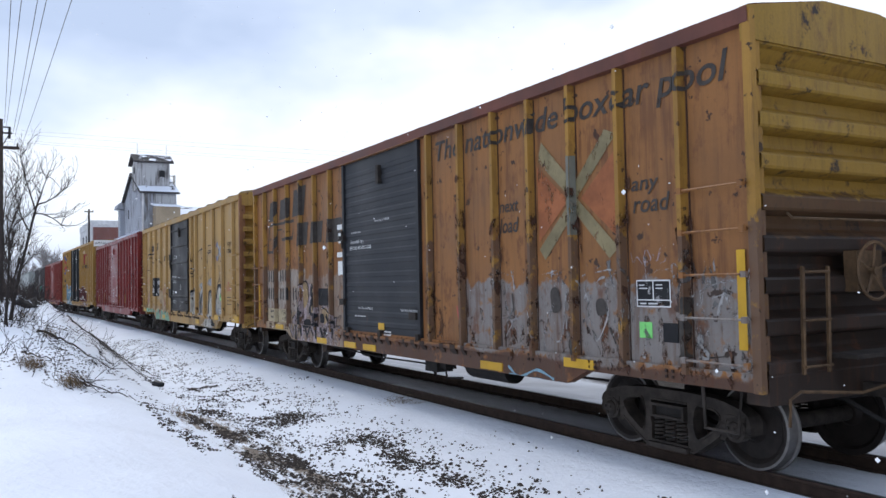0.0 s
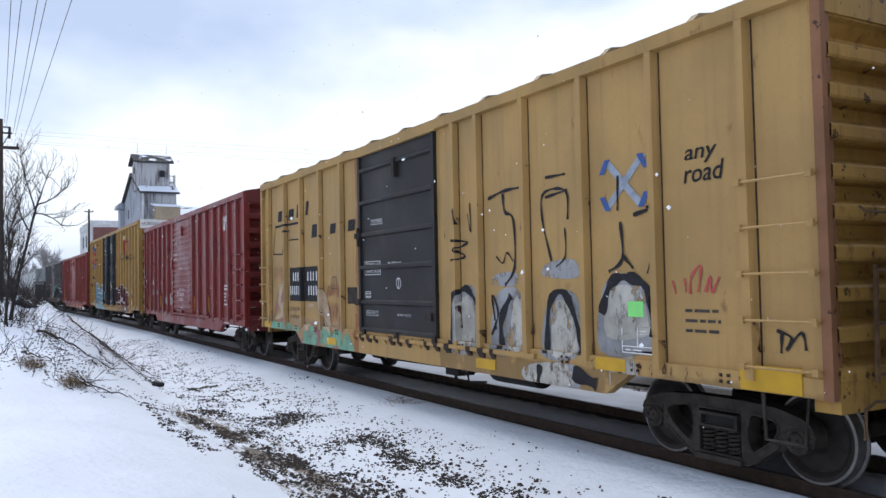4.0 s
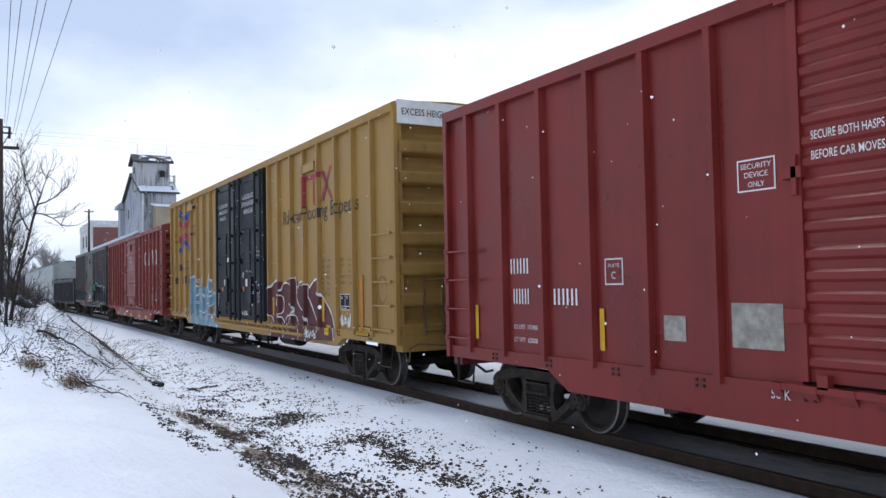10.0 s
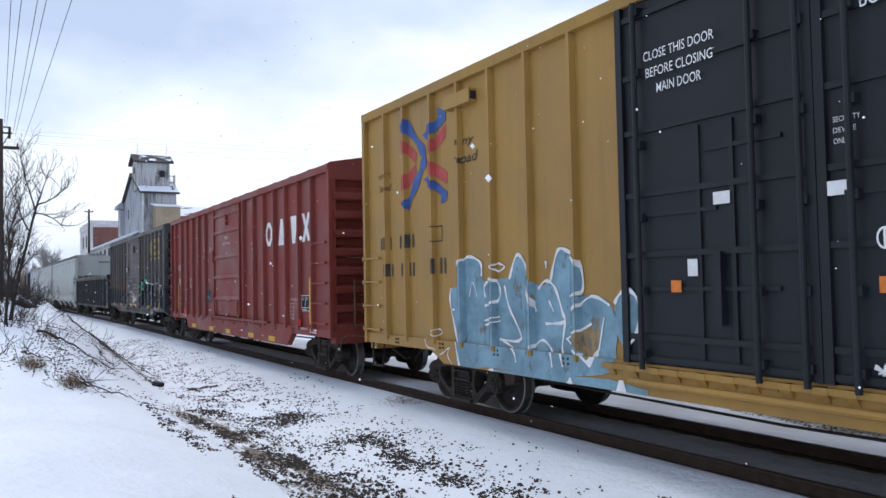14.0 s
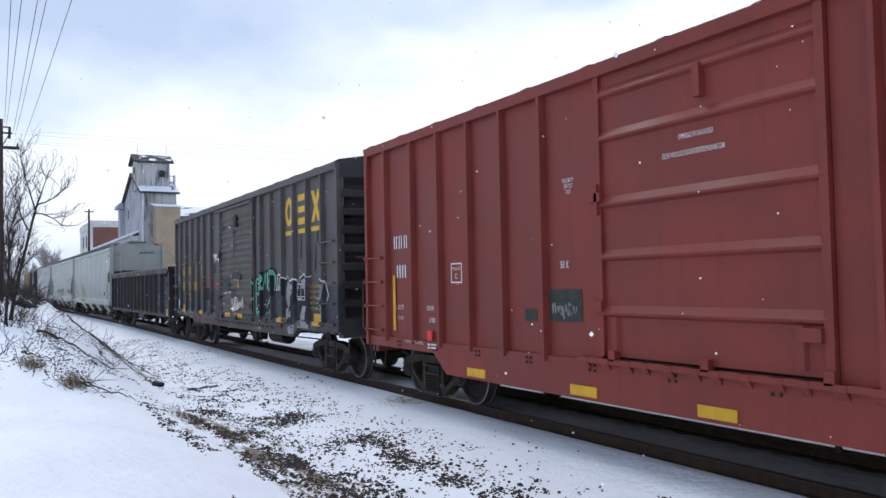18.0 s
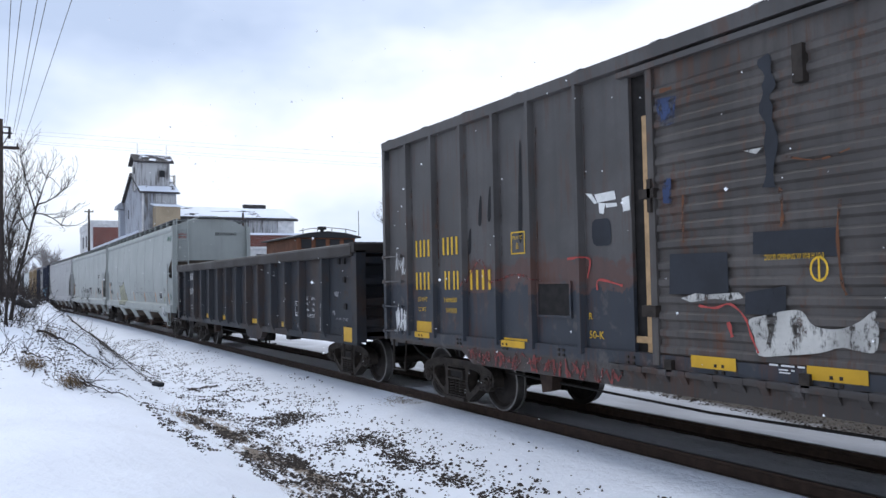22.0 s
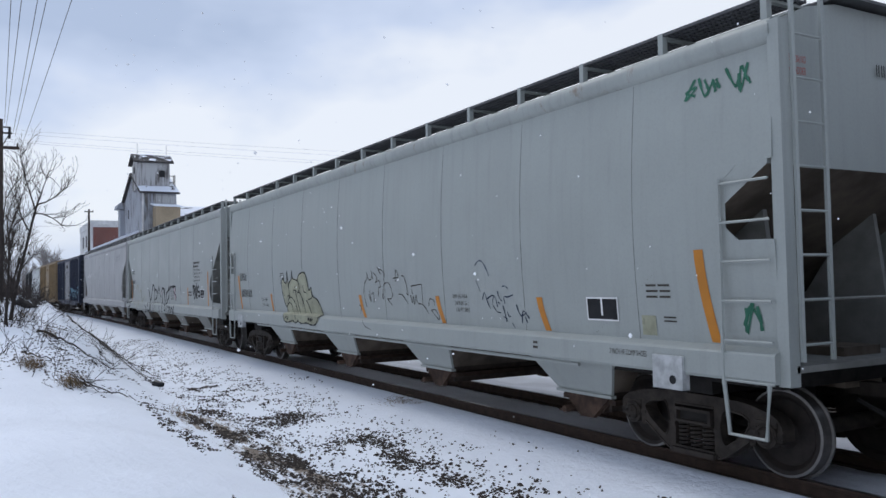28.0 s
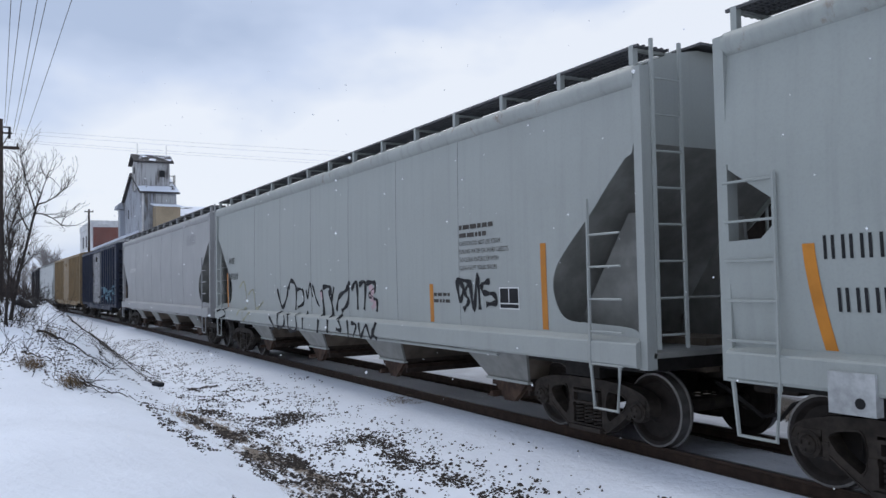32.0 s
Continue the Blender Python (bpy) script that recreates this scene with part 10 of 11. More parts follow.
def depot():
    b = thing("depot", "old railway depot with dark eaves and a deep snow-covered hipped roof", "depot")
    xa, ye, ez = -25.23, 6.5, 4.28
    w, rz, far = 3.33, 6.14, 30.0
    yb = ye + 2 * w
    part("wall", Shape().box(xa + 1.7, far - 1.7, ye + 1.6, yb - 1.6, -0.4, ez + 0.1), DEPOT_WOOD, b, "dark timber wall")
    r1, r2 = (xa + w, ye + w, rz), (far - w, ye + w, rz)
    cA, cB, cC, cD = (xa, ye, ez), (far, ye, ez), (far, yb, ez), (xa, yb, ez)
    slab("roof", [cA, cB, r2, r1], 0.14, ROOF_DARK, b)
    slab("roof", [cD, cC, r2, r1], 0.14, ROOF_DARK, b)
    for tri in ((cA, cD, r1), (cB, cC, r2)):
        s = Shape().add([*tri, *[(p[0], p[1], p[2] - 0.14) for p in tri]], [(0, 1, 2), (5, 4, 3), (0, 3, 4, 1), (1, 4, 5, 2), (2, 5, 3, 0)])
        part("hip", s, ROOF_DARK, b)
    # snow sheet over the near slope, with its ragged lower edge
    s = Shape()
    nx, ny = 150, 10
    for i in range(nx + 1):
        for j in range(ny + 1):
            v = j / ny
            lo = 0.05 + 0.035 * noise.noise((i * 0.55, 0, 3)) + 0.02 * noise.noise((i * 1.7, 0, 9))
            v = lo + (1.0 - lo) * v
            a = Vector(cA).lerp(Vector(r1), v)
            c = Vector(cB).lerp(Vector(r2), v)
            p = a.lerp(c, i / nx)
            p.z += 0.13 + 0.02 * noise.noise((i * 0.3, j * 0.5, 1)) - (0.11 if j == 0 else 0)
            s.v.append(tuple(p))
    for i in range(nx):
        for j in range(ny):
            bare = (j == 1 and 10 < i < 13) or (i == 0 and j in (1, 2, 4, 5, 6))
            if not bare:
                s.f.append((i * (ny + 1) + j, (i + 1) * (ny + 1) + j, (i + 1) * (ny + 1) + j + 1, i * (ny + 1) + j + 1))
                s.m.append(0)
    part("roof_snow", s, SNOW_ROOF, b, "thick unbroken snow on the roof slope", smooth=True)
    snow_patch("roof_snow", [cA, cD, r1, r1], b, 31, -0.2, 0.08)
    part("fascia", Shape().box(xa, far, ye - 0.03, ye + 0.05, ez - 0.34, ez - 0.02), DEPOT_WOOD, b)
    part("fascia", Shape().box(xa - 0.03, xa + 0.05, ye, yb, ez - 0.34, ez - 0.02), DEPOT_WOOD, b)
    part("soffit", Shape().box(xa + 0.06, far, ye + 0.05, ye + 1.6, ez - 0.16, ez - 0.1), DEPOT_WOOD, b)
    for i in range(18):
        x = xa + 1.7 + i * 2.9
        s = Shape().prism([(ye + 1.6, 2.9), (ye + 1.6, 3.1), (ye + 0.5, ez - 0.16), (ye + 0.3, ez - 0.16)], x - 0.06, x + 0.06, "x")
        part("eave_bracket", s, DEPOT_WOOD, b)
    part("corner_post", Shape().box(xa + 0.1, xa + 0.22, ye + 0.1, ye + 0.22, -0.4, ez - 0.16), DEPOT_WOOD, b)
    part("chimney", Shape().tube([(-25.2, 8.0, 4.2), (-25.2, 8.0, 5.3)], 0.07, n=10).box(-25.3, -25.1, 7.9, 8.1, 5.3, 5.36), DARK_OPEN, b)


def caboose():
    c = thing("caboose", "old brown-orange caboose with a railed cupola standing beside the line", "caboose")
    x0, x1, y0, y1 = -46.5, -40.0, 6.3, 9.9
    part("body", Shape().box(x0 - 3, x1, y0 + 0.35, y1 - 0.35, 0.9, 3.5), CABOOSE_ORANGE, c)
    part("cupola", Shape().box(x0 + 1.0, x1 - 0.3, y0 + 0.15, y1 - 0.15, 3.5, 4.5), CABOOSE_ORANGE, c)
    s = Shape()
    for i in range(4):
        s.box(x1 - 0.31, x1 - 0.26, y0 + 0.4 + i * 0.8, y0 + 0.95 + i * 0.8, 3.85, 4.35)
    tagged(part("windows", s, DARK_OPEN, c), kind="stuff")
    roof = [(y0 - 0.1, 4.48), (y0 + 0.8, 4.68), ((y0 + y1) / 2, 4.76), (y1 - 0.8, 4.68), (y1 + 0.1, 4.48), (y1 + 0.1, 4.42), (y0 - 0.1, 4.42)]
    part("roof", Shape().prism(roof, x0 + 0.8, x1, "x"), DARK_OPEN, c)
    s = Shape().tube([(x1, y0 + 0.2, 4.75), (x1, y0 + 0.8, 4.88), (x1, (y0 + y1) / 2, 4.95), (x1, y1 - 0.8, 4.88), (x1, y1 - 0.2, 4.75)], 0.02, n=5)
    for k in (0.4, 1.2, 2.0, 2.8):
        s.tube([(x1, y0 + k, 4.6), (x1, y0 + k, 4.9)], 0.02, n=4)
    part("roof_rail", s, STEEL_DARK, c)
    part("stack", Shape().tube([(x1 - 0.4, 7.9, 3.6), (x1 - 0.4, 7.9, 4.9)], 0.1, n=10).box(x1 - 0.58, x1 - 0.22, 7.72, 8.08, 4.86, 5.02), DARK_OPEN, c)
    part("aerial", Shape().tube([(x1, y1 - 0.05, 4.4), (x1, y1 - 0.05, 5.9)], 0.018, n=4), STEEL_DARK, c)
    part("underframe", Shape().box(x0 - 3, x1 + 0.6, y0 + 0.6, y1 - 0.6, 0.5, 0.9).box(x0 - 2, x0, y0 + 0.5, y1 - 0.5, -0.4, 0.6).box(x1 - 2, x1, y0 + 0.5, y1 - 0.5, -0.4, 0.6), STEEL_BLACK, c)


def pole(x, y, top, arms, label):
    p = thing("utility_pole", label, "pole", m=pose(x, y, ground_z(x, y)))
    h = top - ground_z(x, y)
    part("post", Shape().tube([(0, 0, -0.5), (0, 0, h)], 0.17, 0.11, n=10), POLE_WOOD, p)
    for z, a, b in arms:
        z -= ground_z(x, y)
        part("crossarm", Shape().box(-0.06, 0.06, a, b, z - 0.06, z + 0.06), POLE_WOOD, p)
        for k in (a + 0.08, a + 0.5 * (b - a), b - 0.08):
            part("insulator", Shape().tube([(0, k, z + 0.06), (0, k, z + 0.2)], 0.04, 0.03, n=7), DARK_OPEN, p)
    return p


def poles():
    p = pole(-38.0, -7.17, 9.1, [(7.92, -0.75, 0.72)], "dark wooden utility pole with crossarm and transformer bracket")
    gz = ground_z(-38.0, -7.17)
    s = Shape().box(-0.05, 0.05, -0.1, 0.45, 8.5 - gz, 8.56 - gz).box(-0.05, 0.05, -0.1, 0.4, 8.75 - gz, 8.8 - gz).tube([(0, 0.35, 8.3 - gz), (0, 0.35, 8.8 - gz)], 0.05, n=6).tube([(0, 0.1, 8.0 - gz), (0.05, 0.25, 8.3 - gz), (0, 0.4, 8.6 - gz)], 0.02, n=4)
    part("cutout_bracket", s, DARK_OPEN, p)
    pole(22.0, -5.6, 9.0, [(8.4, -1.4, 1.2)], "wooden utility pole behind the viewer")
    pole(-105.0, 3.05, 11.5, [(11.2, -0.5, 0.5)], "thin far utility pole with crossarm")
    pole(-80.0, 14.74, 9.25, [], "thin bare pole before the mill")
    wires = [((-38, -7.0, 8.95), (-18, -7.22, 7.76 + 0.15)), ((-38, -6.95, 8.7), (-18, -7.04, 7.79)), ((-38, -6.68, 8.6), (-18, -6.75, 7.84)), ((-38, -6.62, 8.4), (-18, -6.59, 7.86)), ((-38, -6.38, 8.0), (-18, -6.12, 7.94)), ((-38, -7.7, 8.0), (-18, -7.5, 7.8))]
    for a, b in wires:
        a, b = Vector(a), Vector(b)
        end = b + (b - a) * 2.0
        end.z = 8.7
        mid = [a.lerp(b, k) - Vector((0, 0, 0.25 * k * (1 - k))) for k in np.linspace(0, 1, 9)] + [b.lerp(end, k) - Vector((0, 0, 1.2 * k * (1 - k))) for k in np.linspace(0.1, 1, 10)]
        tagged(part("power_line", Shape().tube(mid, 0.008, n=4), WIRE), "thin dark overhead wire", "wire", "overhead wires")
    for k, (z0, z1) in enumerate(((12.6, 12.9), (12.35, 12.5), (11.95, 11.95), (11.8, 11.7))):
        pts = [(-60, -8 + u * 40, z0 + (z1 - z0) * u - 0.8 * u * (1 - u)) for u in np.linspace(0, 1, 24)]
        tagged(part("power_line", Shape().tube(pts, 0.005, n=4), WIRE), "thin dark overhead wire", "wire", "overhead wires")
    pts = [(-95, -12 + u * 16, 8.3 + u * 0.6) for u in np.linspace(0, 1, 12)]
    tagged(part("power_line", Shape().tube(pts, 0.011, n=4), WIRE), "thin dark overhead wire", "wire", "overhead wires")


def limb(s, p, d, length, r, rnd, depth, spread, droop=0.0, minr=0.004, split=3, sides=5):
    """One limb and its twigs, tapering, by halves."""
    pts, q, n = [p.copy()], p.copy(), 4
    dd = d.normalized()
    for i in range(n):
        dd = (dd + Vector((rnd.uniform(-1, 1), rnd.uniform(-1, 1), rnd.uniform(-0.5, 1) - droop)) * 0.16).normalized()
        q = q + dd * (length / n)
        pts.append(q.copy())
    s.tube(pts, r, max(r * 0.6, minr), n=sides if r > 0.02 else 3, cap=False)
    if depth <= 0:
        return
    for k in range(split):
        f = rnd.uniform(0.35, 1.0) if k else 1.0
        i = min(n, max(1, int(round(f * n))))
        out = Vector((rnd.uniform(-1, 1), rnd.uniform(-1, 1), rnd.uniform(-0.3, 0.9))).normalized()
        nd = (dd + out * spread).normalized()
        limb(s, pts[i], nd, length * rnd.uniform(0.55, 0.8), max(r * rnd.uniform(0.5, 0.68), minr), rnd, depth - 1, spread, droop, minr, split, sides)


def bare_tree(x, y, height, r, seed, label, lean=(0, 0), depth=5, spread=0.75, fork=0.35, minr=0.006, split=3):
    rnd = random.Random(seed)
    z = ground_z(x, y)
    t = thing("bare_tree", label, "tree", "bare trees", m=pose(x, y, z - 0.1))
    top = Vector((lean[0], lean[1], height * fork))
    trunk = [Vector((0, 0, 0)), top * 0.5 + Vector((0.05, 0.04, 0)), top]
    # far trees take the bark colour with haze mixed in
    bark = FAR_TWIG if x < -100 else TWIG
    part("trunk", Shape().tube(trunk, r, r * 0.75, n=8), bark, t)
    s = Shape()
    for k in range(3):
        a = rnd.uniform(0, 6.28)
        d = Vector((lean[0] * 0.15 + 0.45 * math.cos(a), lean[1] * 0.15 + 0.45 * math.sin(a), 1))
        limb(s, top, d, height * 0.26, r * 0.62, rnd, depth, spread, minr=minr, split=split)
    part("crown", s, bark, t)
    return t


def sapling(x, stems, r, seed, label):
    """A thin stem with its forks, each line given as (y, z), and fine twigs all along."""
    rnd = random.Random(seed)
    t = thing("bare_tree", label, "tree", "bare trees", m=pose(x, stems[0][0][0], stems[0][0][1]))
    base = Vector((x, stems[0][0][0], stems[0][0][1]))
    twigs = Shape()
    for k, line in enumerate(stems):
        pts = [Vector((0.1 * i * (-1) ** k * rnd.uniform(0.3, 1.0), y, z)) + Vector((x, 0, 0)) - base for i, (y, z) in enumerate(smooth_line(line, 3)[::2] + [line[-1]])]
        part("trunk" if k == 0 else "branch", Shape().tube(pts, r if k == 0 else r * 0.42, 0.008, n=7), TWIG, t)
        for i in range(2 if k == 0 else 1, len(pts)):
            for j in range(3):
                d = (pts[i] - pts[i - 1]).normalized() + Vector((rnd.uniform(-1, 1), rnd.uniform(-1, 1), rnd.uniform(-0.1, 0.8))) * 0.8
                limb(twigs, pts[i], d, rnd.uniform(0.22, 0.5), 0.009, rnd, 2, 0.6, 0, 0.0038, 2, 3)
    tagged(part("twig", twigs, TWIG, t), kind="stuff")
    return t


def trees():
    # saplings on the bank
    sapling(-23.2, [[(-7.12, 1.1), (-6.96, 2.17), (-6.77, 3.03), (-6.55, 4.05), (-6.42, 4.42), (-6.28, 4.92)], [(-6.55, 4.05), (-6.71, 4.63), (-6.81, 5.07), (-6.89, 5.47)], [(-6.5, 4.17), (-6.18, 4.29), (-5.94, 4.52)],
                    [(-6.58, 3.94), (-6.25, 3.91), (-5.92, 3.67)], [(-6.68, 3.47), (-6.86, 3.83), (-6.96, 4.19)]], 0.05, 5, "slim bare sapling leaning over the snowy bank")
    sapling(-22.8, [[(-7.24, 1.0), (-7.17, 2.17), (-7.15, 3.15), (-7.19, 3.72), (-7.07, 4.29)], [(-7.17, 2.59), (-7.28, 3.29), (-7.22, 4.28), (-6.91, 4.79)], [(-7.16, 3.29), (-6.97, 4.01), (-6.79, 4.58)]], 0.036, 8, "slim bare sapling on the snowy bank")
    sapling(-24.6, [[(-7.3, 1.1), (-7.36, 2.0), (-7.25, 3.1), (-7.3, 3.9)], [(-7.32, 2.2), (-7.1, 2.9), (-7.0, 3.5)], [(-7.25, 3.1), (-7.05, 3.6), (-6.9, 3.8)]], 0.04, 12, "slim bare sapling on the snowy bank")
    sapling(-27.5, [[(-7.0, 1.2), (-6.95, 2.2), (-6.8, 2.8), (-6.85, 3.4)], [(-6.9, 2.4), (-6.6, 2.8), (-6.4, 3.0)], [(-6.95, 2.1), (-7.15, 2.7), (-7.2, 3.2)]], 0.03, 15, "slim bare sapling on the snowy bank")
    sapling(-21.6, [[(-7.2, 0.95), (-7.22, 1.6), (-7.12, 2.2), (-7.16, 2.9)], [(-7.22, 1.5), (-7.36, 2.0), (-7.38, 2.6)], [(-7.14, 2.1), (-6.98, 2.5), (-6.94, 2.9)]], 0.022, 18, "thin bare sapling on the snowy bank")
    sapling(-26.5, [[(-7.2, 1.1), (-7.28, 2.1), (-7.2, 3.0), (-7.32, 3.7)], [(-7.25, 2.2), (-7.05, 2.8), (-6.95, 3.5)], [(-7.2, 2.9), (-7.0, 3.3), (-6.95, 4.0)]], 0.03, 19, "thin bare sapling on the snowy bank")
    # beside the depot
    bare_tree(-45.0, 15.6, 9.3, 0.13, 21, "spreading bare tree beyond the depot", (0.2, 0.1), 5, 0.62, 0.3, 0.007)
    # far off along the line
    for k, (x, y, h) in enumerate(((-275.0, 5.2, 15), (-285.0, 8.2, 19), (-280.0, 9.9, 17.5), (-290.0, 12.6, 16), (-278.0, 13.2, 13), (-270.0, 6.2, 12), (-300.0, 10.1, 18))):
        bare_tree(x, y, h, 0.26, 300 + k, "far grey bare tree beyond the bank", (0, 0), 4, 0.6, 0.22, 0.025)
    rnd = random.Random(77)
    for i in range(15):
        x = rnd.uniform(-215, -150)
        y = rnd.uniform(-16, 9) + (bend(x) if x < -170 else 0) * 0.4
        if abs(y - bend(x)) < 4:
            y -= 9
        bare_tree(x, y, rnd.uniform(7, 11), 0.18, 100 + i, "far bare tree beside the line", (0, 0), 4, 0.75, 0.3, 0.03)


def woods():
    """The far edge of bare woods: a belt of upright twiggy clumps."""
    rnd = random.Random(31)
    s = Shape()
    for i in range(520):
        a = radians(rnd.uniform(120, 250))
        d = rnd.uniform(250, 420)
        x, y = d * math.cos(a), d * math.sin(a)
        z, h = ground_z(x, y), rnd.uniform(7, 13)
        for k in range(9):
            dx, dy = rnd.gauss(0, 1.8), rnd.gauss(0, 1.8)
            s.tube([(x, y, z), (x + dx * 0.3, y + dy * 0.3, z + h * 0.5), (x + dx, y + dy, z + h * rnd.uniform(0.75, 1.0))], 0.16, 0.03, n=3, cap=False)
            for q in range(3):
                f = rnd.uniform(0.4, 0.9)
                px, py, pz = x + dx * f, y + dy * f, z + h * f
                s.tube([(px, py, pz), (px + rnd.gauss(0, 1.6), py + rnd.gauss(0, 1.6), pz + rnd.uniform(0.5, 2.5))], 0.07, 0.02, n=3, cap=False)
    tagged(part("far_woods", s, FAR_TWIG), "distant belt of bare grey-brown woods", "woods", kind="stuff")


def brush():
    """Dead stems, fallen branches and grass tufts on the snowy bank."""
    rnd = random.Random(13)
    heaps = [((-23.0, -6.8), 30, 0.9), ((-16.85, -6.9), 6, 0.7), ((-15.4, -6.3), 5, 0.4), ((-19.6, -6.5), 7, 0.6), ((-18.2, -5.6), 5, 0.4), ((-26.0, -6.9), 30, 1.0), ((-21.5, -7.3), 16, 0.8), ((-30.0, -6.2), 26, 0.9), ((-34.0, -5.4), 22, 0.8), ((-18.5, -7.4), 10, 0.5), ((-45, -5.0), 14, 0.8), ((-52, -5.6), 14, 0.9), ((-58, -4.8), 12, 0.9), ((-66, -5.2), 12, 1.1), ((-72, -4.8), 10, 1.2), ((-62, -6.2), 20, 1.3), ((-40, -5.6), 30, 0.9), ((-44, -6.3), 30, 1.1), ((-48, -5.9), 24, 1.0), ((-56, -6.2), 24, 1.2), ((-36.5, -7.0), 40, 0.9), ((-29, -7.0), 36, 0.8)]
    for (hx, hy), n, size in heaps:
        s = Shape()
        for i in range(n):
            x, y = hx + rnd.gauss(0, 0.6 * size), hy + rnd.gauss(0, 0.3 * size)
            z = ground_z(x, y) - 0.03
            d = Vector((rnd.uniform(-1, 1), rnd.uniform(-1, 1), rnd.uniform(0.2, 1.6)))
            limb(s, Vector((x, y, z)), d, size * rnd.uniform(0.3, 0.75), 0.009, rnd, 2, 0.6, 0.2, 0.0035, 2, 4)
        tagged(part("dead_brush", s, TWIG), "tangle of dead brown stems in the snow", "brush", "dead brush", kind="stuff")
    # a dense brown thicket at the far end of the bank, with snow-capped clumps in it
    for hx, hy, n, size in ((-62, -5.8, 26, 1.2), (-70, -5.4, 26, 1.3), (-78, -5.4, 30, 1.5), (-55, -6.0, 30, 1.0), (-86, -5.6, 40, 1.9), (-94, -5.8, 50, 2.4), (-104, -6.5, 60, 2.8)):
        s = Shape()
        for i in range(n):
            x, y = hx + rnd.gauss(0, 3.0), hy + rnd.gauss(0, 0.5)
            limb(s, Vector((x, y, ground_z(x, y) - 0.05)), Vector((rnd.uniform(-0.6, 0.6), rnd.uniform(-0.6, 0.6), 1.0)), size * rnd.uniform(0.25, 0.6), 0.02, rnd, 2, 0.7, 0.1, 0.007, 3, 3)
        tagged(part("thicket", s, THICKET), "dense brown thicket of bare stems beside the line", "thicket", "thickets", kind="stuff")
    for k in range(26):
        x = rnd.uniform(-62, -34)
        y = -5.6 + (-x - 40) * 0.035 + rnd.gauss(0, 0.45)
        r = rnd.uniform(0.15, 0.4)
        s = Shape().lathe([(-r, 0.0), (-r * 0.8, r * 0.6), (0, r), (r * 0.8, r * 0.6), (r, 0.0)], 9)
        o = tagged(part("snowy_clump", s, SNOW if k % 3 else DARK_OPEN, None, smooth=True), "low clump of snow and dead brush", "clump", "snowy clumps")
        o.matrix_basis = pose(x, y, ground_z(x, y) + 0.05, 0, 0, rnd.uniform(0, 180))
    # long fallen branches that slide down the foot of the bank
    for k, (a, b, r) in enumerate((((-21.0, -6.6), (-18.4, -5.3), 0.03), ((-18.0, -7.1), (-17.2, -6.5), 0.02), ((-15.5, -6.35), (-14.8, -5.3), 0.018), ((-52.0, -3.3), (-19.5, -4.15), 0.035), ((-46.0, -3.45), (-21.5, -4.0), 0.03), ((-38.0, -3.7), (-24.0, -4.2), 0.028), ((-33.0, -3.9), (-18.3, -4.45), 0.022), ((-60.0, -3.0), (-34.0, -3.9), 0.05), ((-22.0, -5.2), (-20.2, -5.0), 0.015))):
        s = Shape()
        pts = []
        for u in np.linspace(0, 1, 14):
            x, y = a[0] + (b[0] - a[0]) * u, a[1] + (b[1] - a[1]) * u + 0.08 * math.sin(u * 9 + k)
            pts.append(Vector((x, y, ground_z(x, y) + 0.05 + 0.05 * math.sin(u * 14 + k) ** 2)))
        fb = thing("fallen_branch", "long fallen bare branch on the snow", "branch", "fallen branches")
        part("stem", Shape().tube(pts, r, 0.006, n=5), TWIG, fb)
        for q in range(8):
            i = rnd.randrange(2, 13)
            limb(s, pts[i], Vector((rnd.uniform(0, 1), rnd.uniform(-1, 1), rnd.uniform(0, 0.8))), rnd.uniform(0.15, 0.45), 0.008, rnd, 1, 0.6, 0.2, 0.004, 2, 4)
        tagged(part("twig", s, TWIG, fb), kind="stuff")
    for k, (x, y, n) in enumerate(((-16.85, -6.9, 130), (-15.45, -6.33, 130), (-20.8, -6.35, 60), (-14.3, -4.75, 40), (-24.0, -6.7, 60), (-13.0, -1.3, 26), (-12.7, -1.15, 26))):
        s = Shape()
        for i in range(n):
            px, py = x + rnd.gauss(0, 0.16), y + rnd.gauss(0, 0.09)
            z = ground_z(px, py) - 0.02
            h = rnd.uniform(0.08, 0.28) * (0.5 if k > 3 else 1)
            s.tube([(px, py, z), (px + rnd.gauss(0, 0.06), py + rnd.gauss(0, 0.05), z + h * 0.6), (px + rnd.gauss(0, 0.14), py + rnd.gauss(0, 0.1), z + h)], 0.005, 0.001, n=3, cap=False)
        tagged(part("grass_tuft", s, DRY_GRASS), "tuft of dry brown grass in snow", "grass", "grass tufts", kind="stuff")
    # a dark log and broken clods
    s = Shape().tube([(x, y, ground_z(x, y) + d) for x, y, d in ((-26.1, -6.86, 0.02), (-25.95, -6.75, 0.1), (-25.8, -6.62, 0.08), (-25.7, -6.5, 0.03), (-25.65, -6.36, 0.0))], 0.15, 0.05, n=9)
    tagged(part("log", s, DARK_OPEN), "dark rotten log half under snow", "log")
    s = Shape().tube([(-19.3, -4.3, ground_z(-19.3, -4.3) + 0.03), (-19.1, -4.15, ground_z(-19.1, -4.15) + 0.06)], 0.09, 0.05, n=7)
    tagged(part("log", s, DARK_OPEN), "short dark rotten stick end in the snow", "log")
    s = Shape()
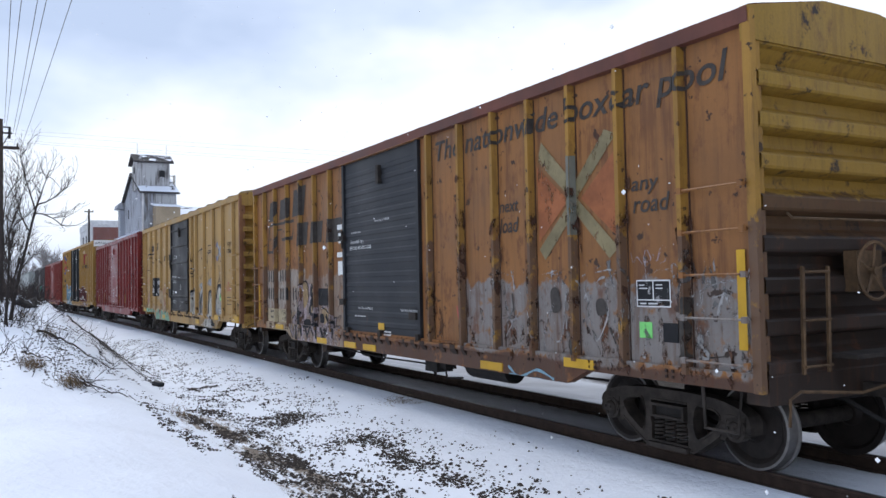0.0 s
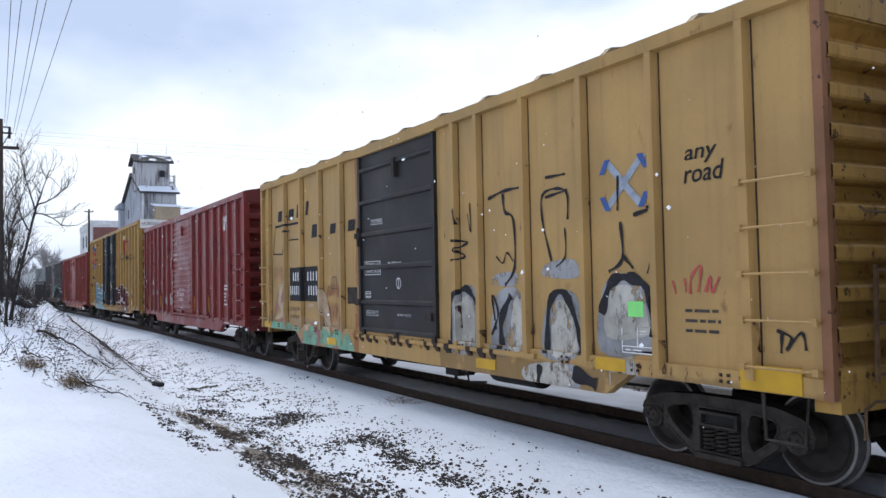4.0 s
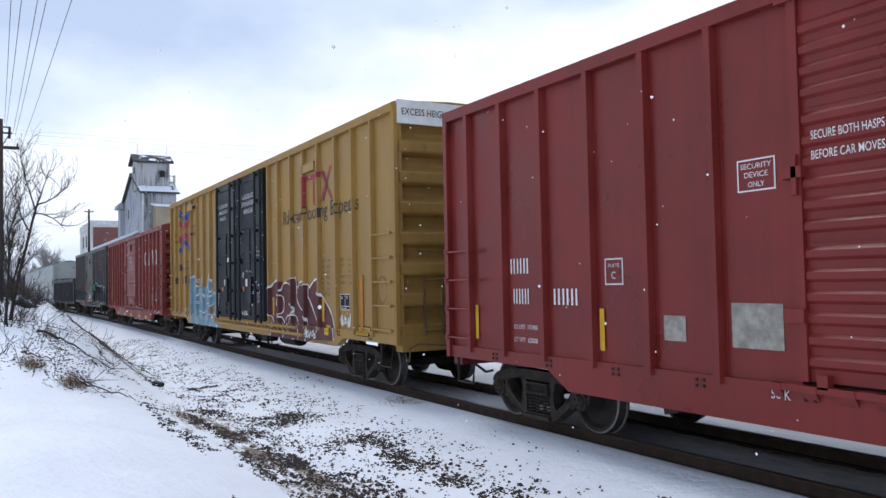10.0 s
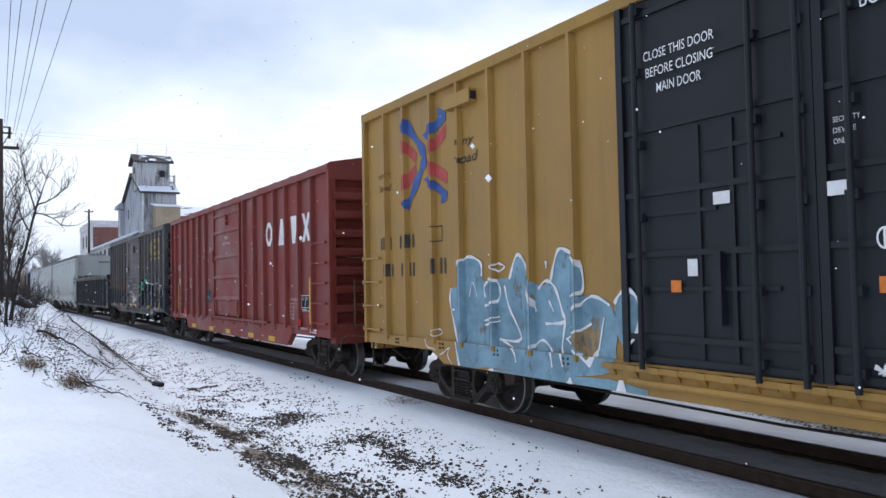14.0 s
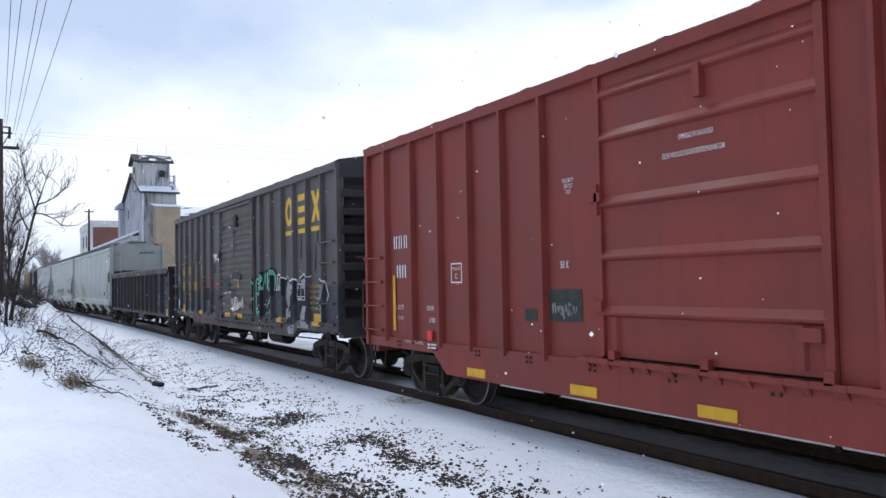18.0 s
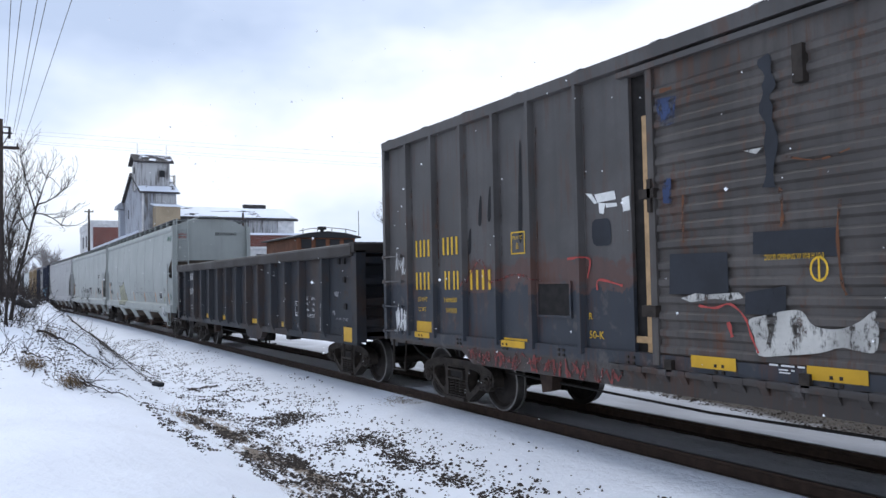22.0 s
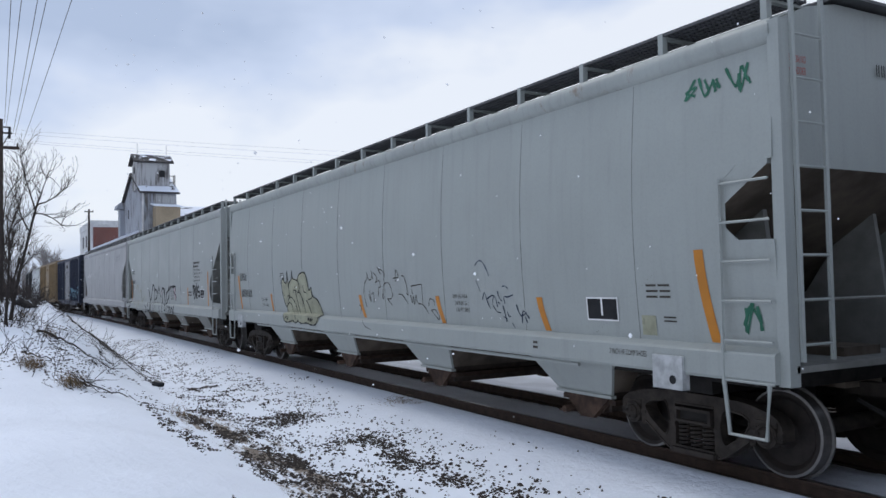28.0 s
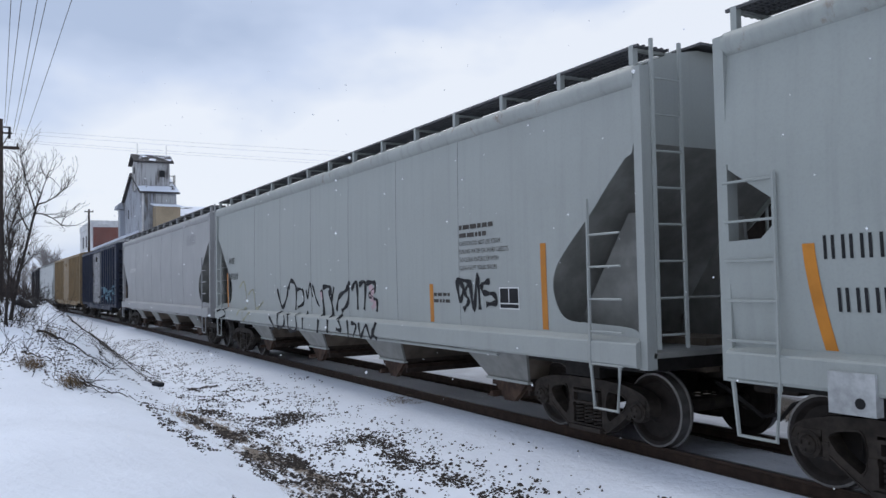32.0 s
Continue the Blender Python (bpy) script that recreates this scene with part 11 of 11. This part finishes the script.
    for i in range(6500):
        x, y = rnd.uniform(-34, -14.5), rnd.gauss(-6.3, 0.95)
        if y > -4.7 or noise.noise((x * 0.5, y * 0.9, 55)) < rnd.uniform(-0.25, 0.3):
            continue
        z, r = ground_z(x, y), rnd.uniform(0.008, 0.034)
        s.add([(x - r, y - r, z), (x + r, y - r * 0.7, z), (x + r * 0.8, y + r, z), (x - r * 0.8, y + r * 0.8, z), (x, y, z + r * 0.7)], [(0, 1, 4), (1, 2, 4), (2, 3, 4), (3, 0, 4)])
    tagged(part("earth_clods", s, STONE), "dark clods of earth on the snowy bank", "clods", kind="stuff")


elevator()
mill()
warehouse()
shed()
depot()
caboose()
poles()
trees()
woods()
brush()


# ---------- falling snow: a drifting cloud of flakes ----------
def make_flakes():
    rnd = random.Random(99)
    s = Shape()
    for i in range(5200):
        x, y, z = rnd.uniform(-34, 4), rnd.uniform(-6.8, -1.9), rnd.uniform(0, 42)
        r = rnd.uniform(0.004, 0.011)
        k = rnd.uniform(0.6, 1.4)
        s.add([(x + r * k, y, z), (x - r, y, z), (x, y + r, z), (x, y - r * k, z), (x, y, z + r), (x, y, z - r)], [(0, 2, 4), (2, 1, 4), (1, 3, 4), (3, 0, 4), (2, 0, 5), (1, 2, 5), (3, 1, 5), (0, 3, 5)])
    return tagged(part("falling_snow", s, plain("snowflake", (0.95, 0.95, 0.96), 0.9, var=0.02, relief=0.0)), "small white snowflakes drifting down", "snowflakes", kind="stuff")


FLAKES = make_flakes()


# ---------- what moves: the train and the snow ----------
def motions():
    times = [i * 1.0 for i in range(33)]
    for car, x0 in CARS:
        rows = []
        for t in times:
            x = x0 + travel(t)
            rows.append((t, pose(x, bend(x), 0.0, 0, 0, heading(x))))
        walk(car, rows)
    walk(FLAKES, [(t, pose(0.45 * t, 0.0, -1.15 * t)) for t in (0.0, 8.0, 16.0, 24.0, 32.0)])
    fine = [round(i * 0.1, 1) for i in range(321)]
    turns = [math.degrees(travel(t) / WHEEL_R) for t in fine]
    for ws, cx in WHEELSETS:
        walk(ws, [(t, pose(cx, 0.0, WHEEL_R, 0, a, 0)) for t, a in zip(fine, turns)])


motions()
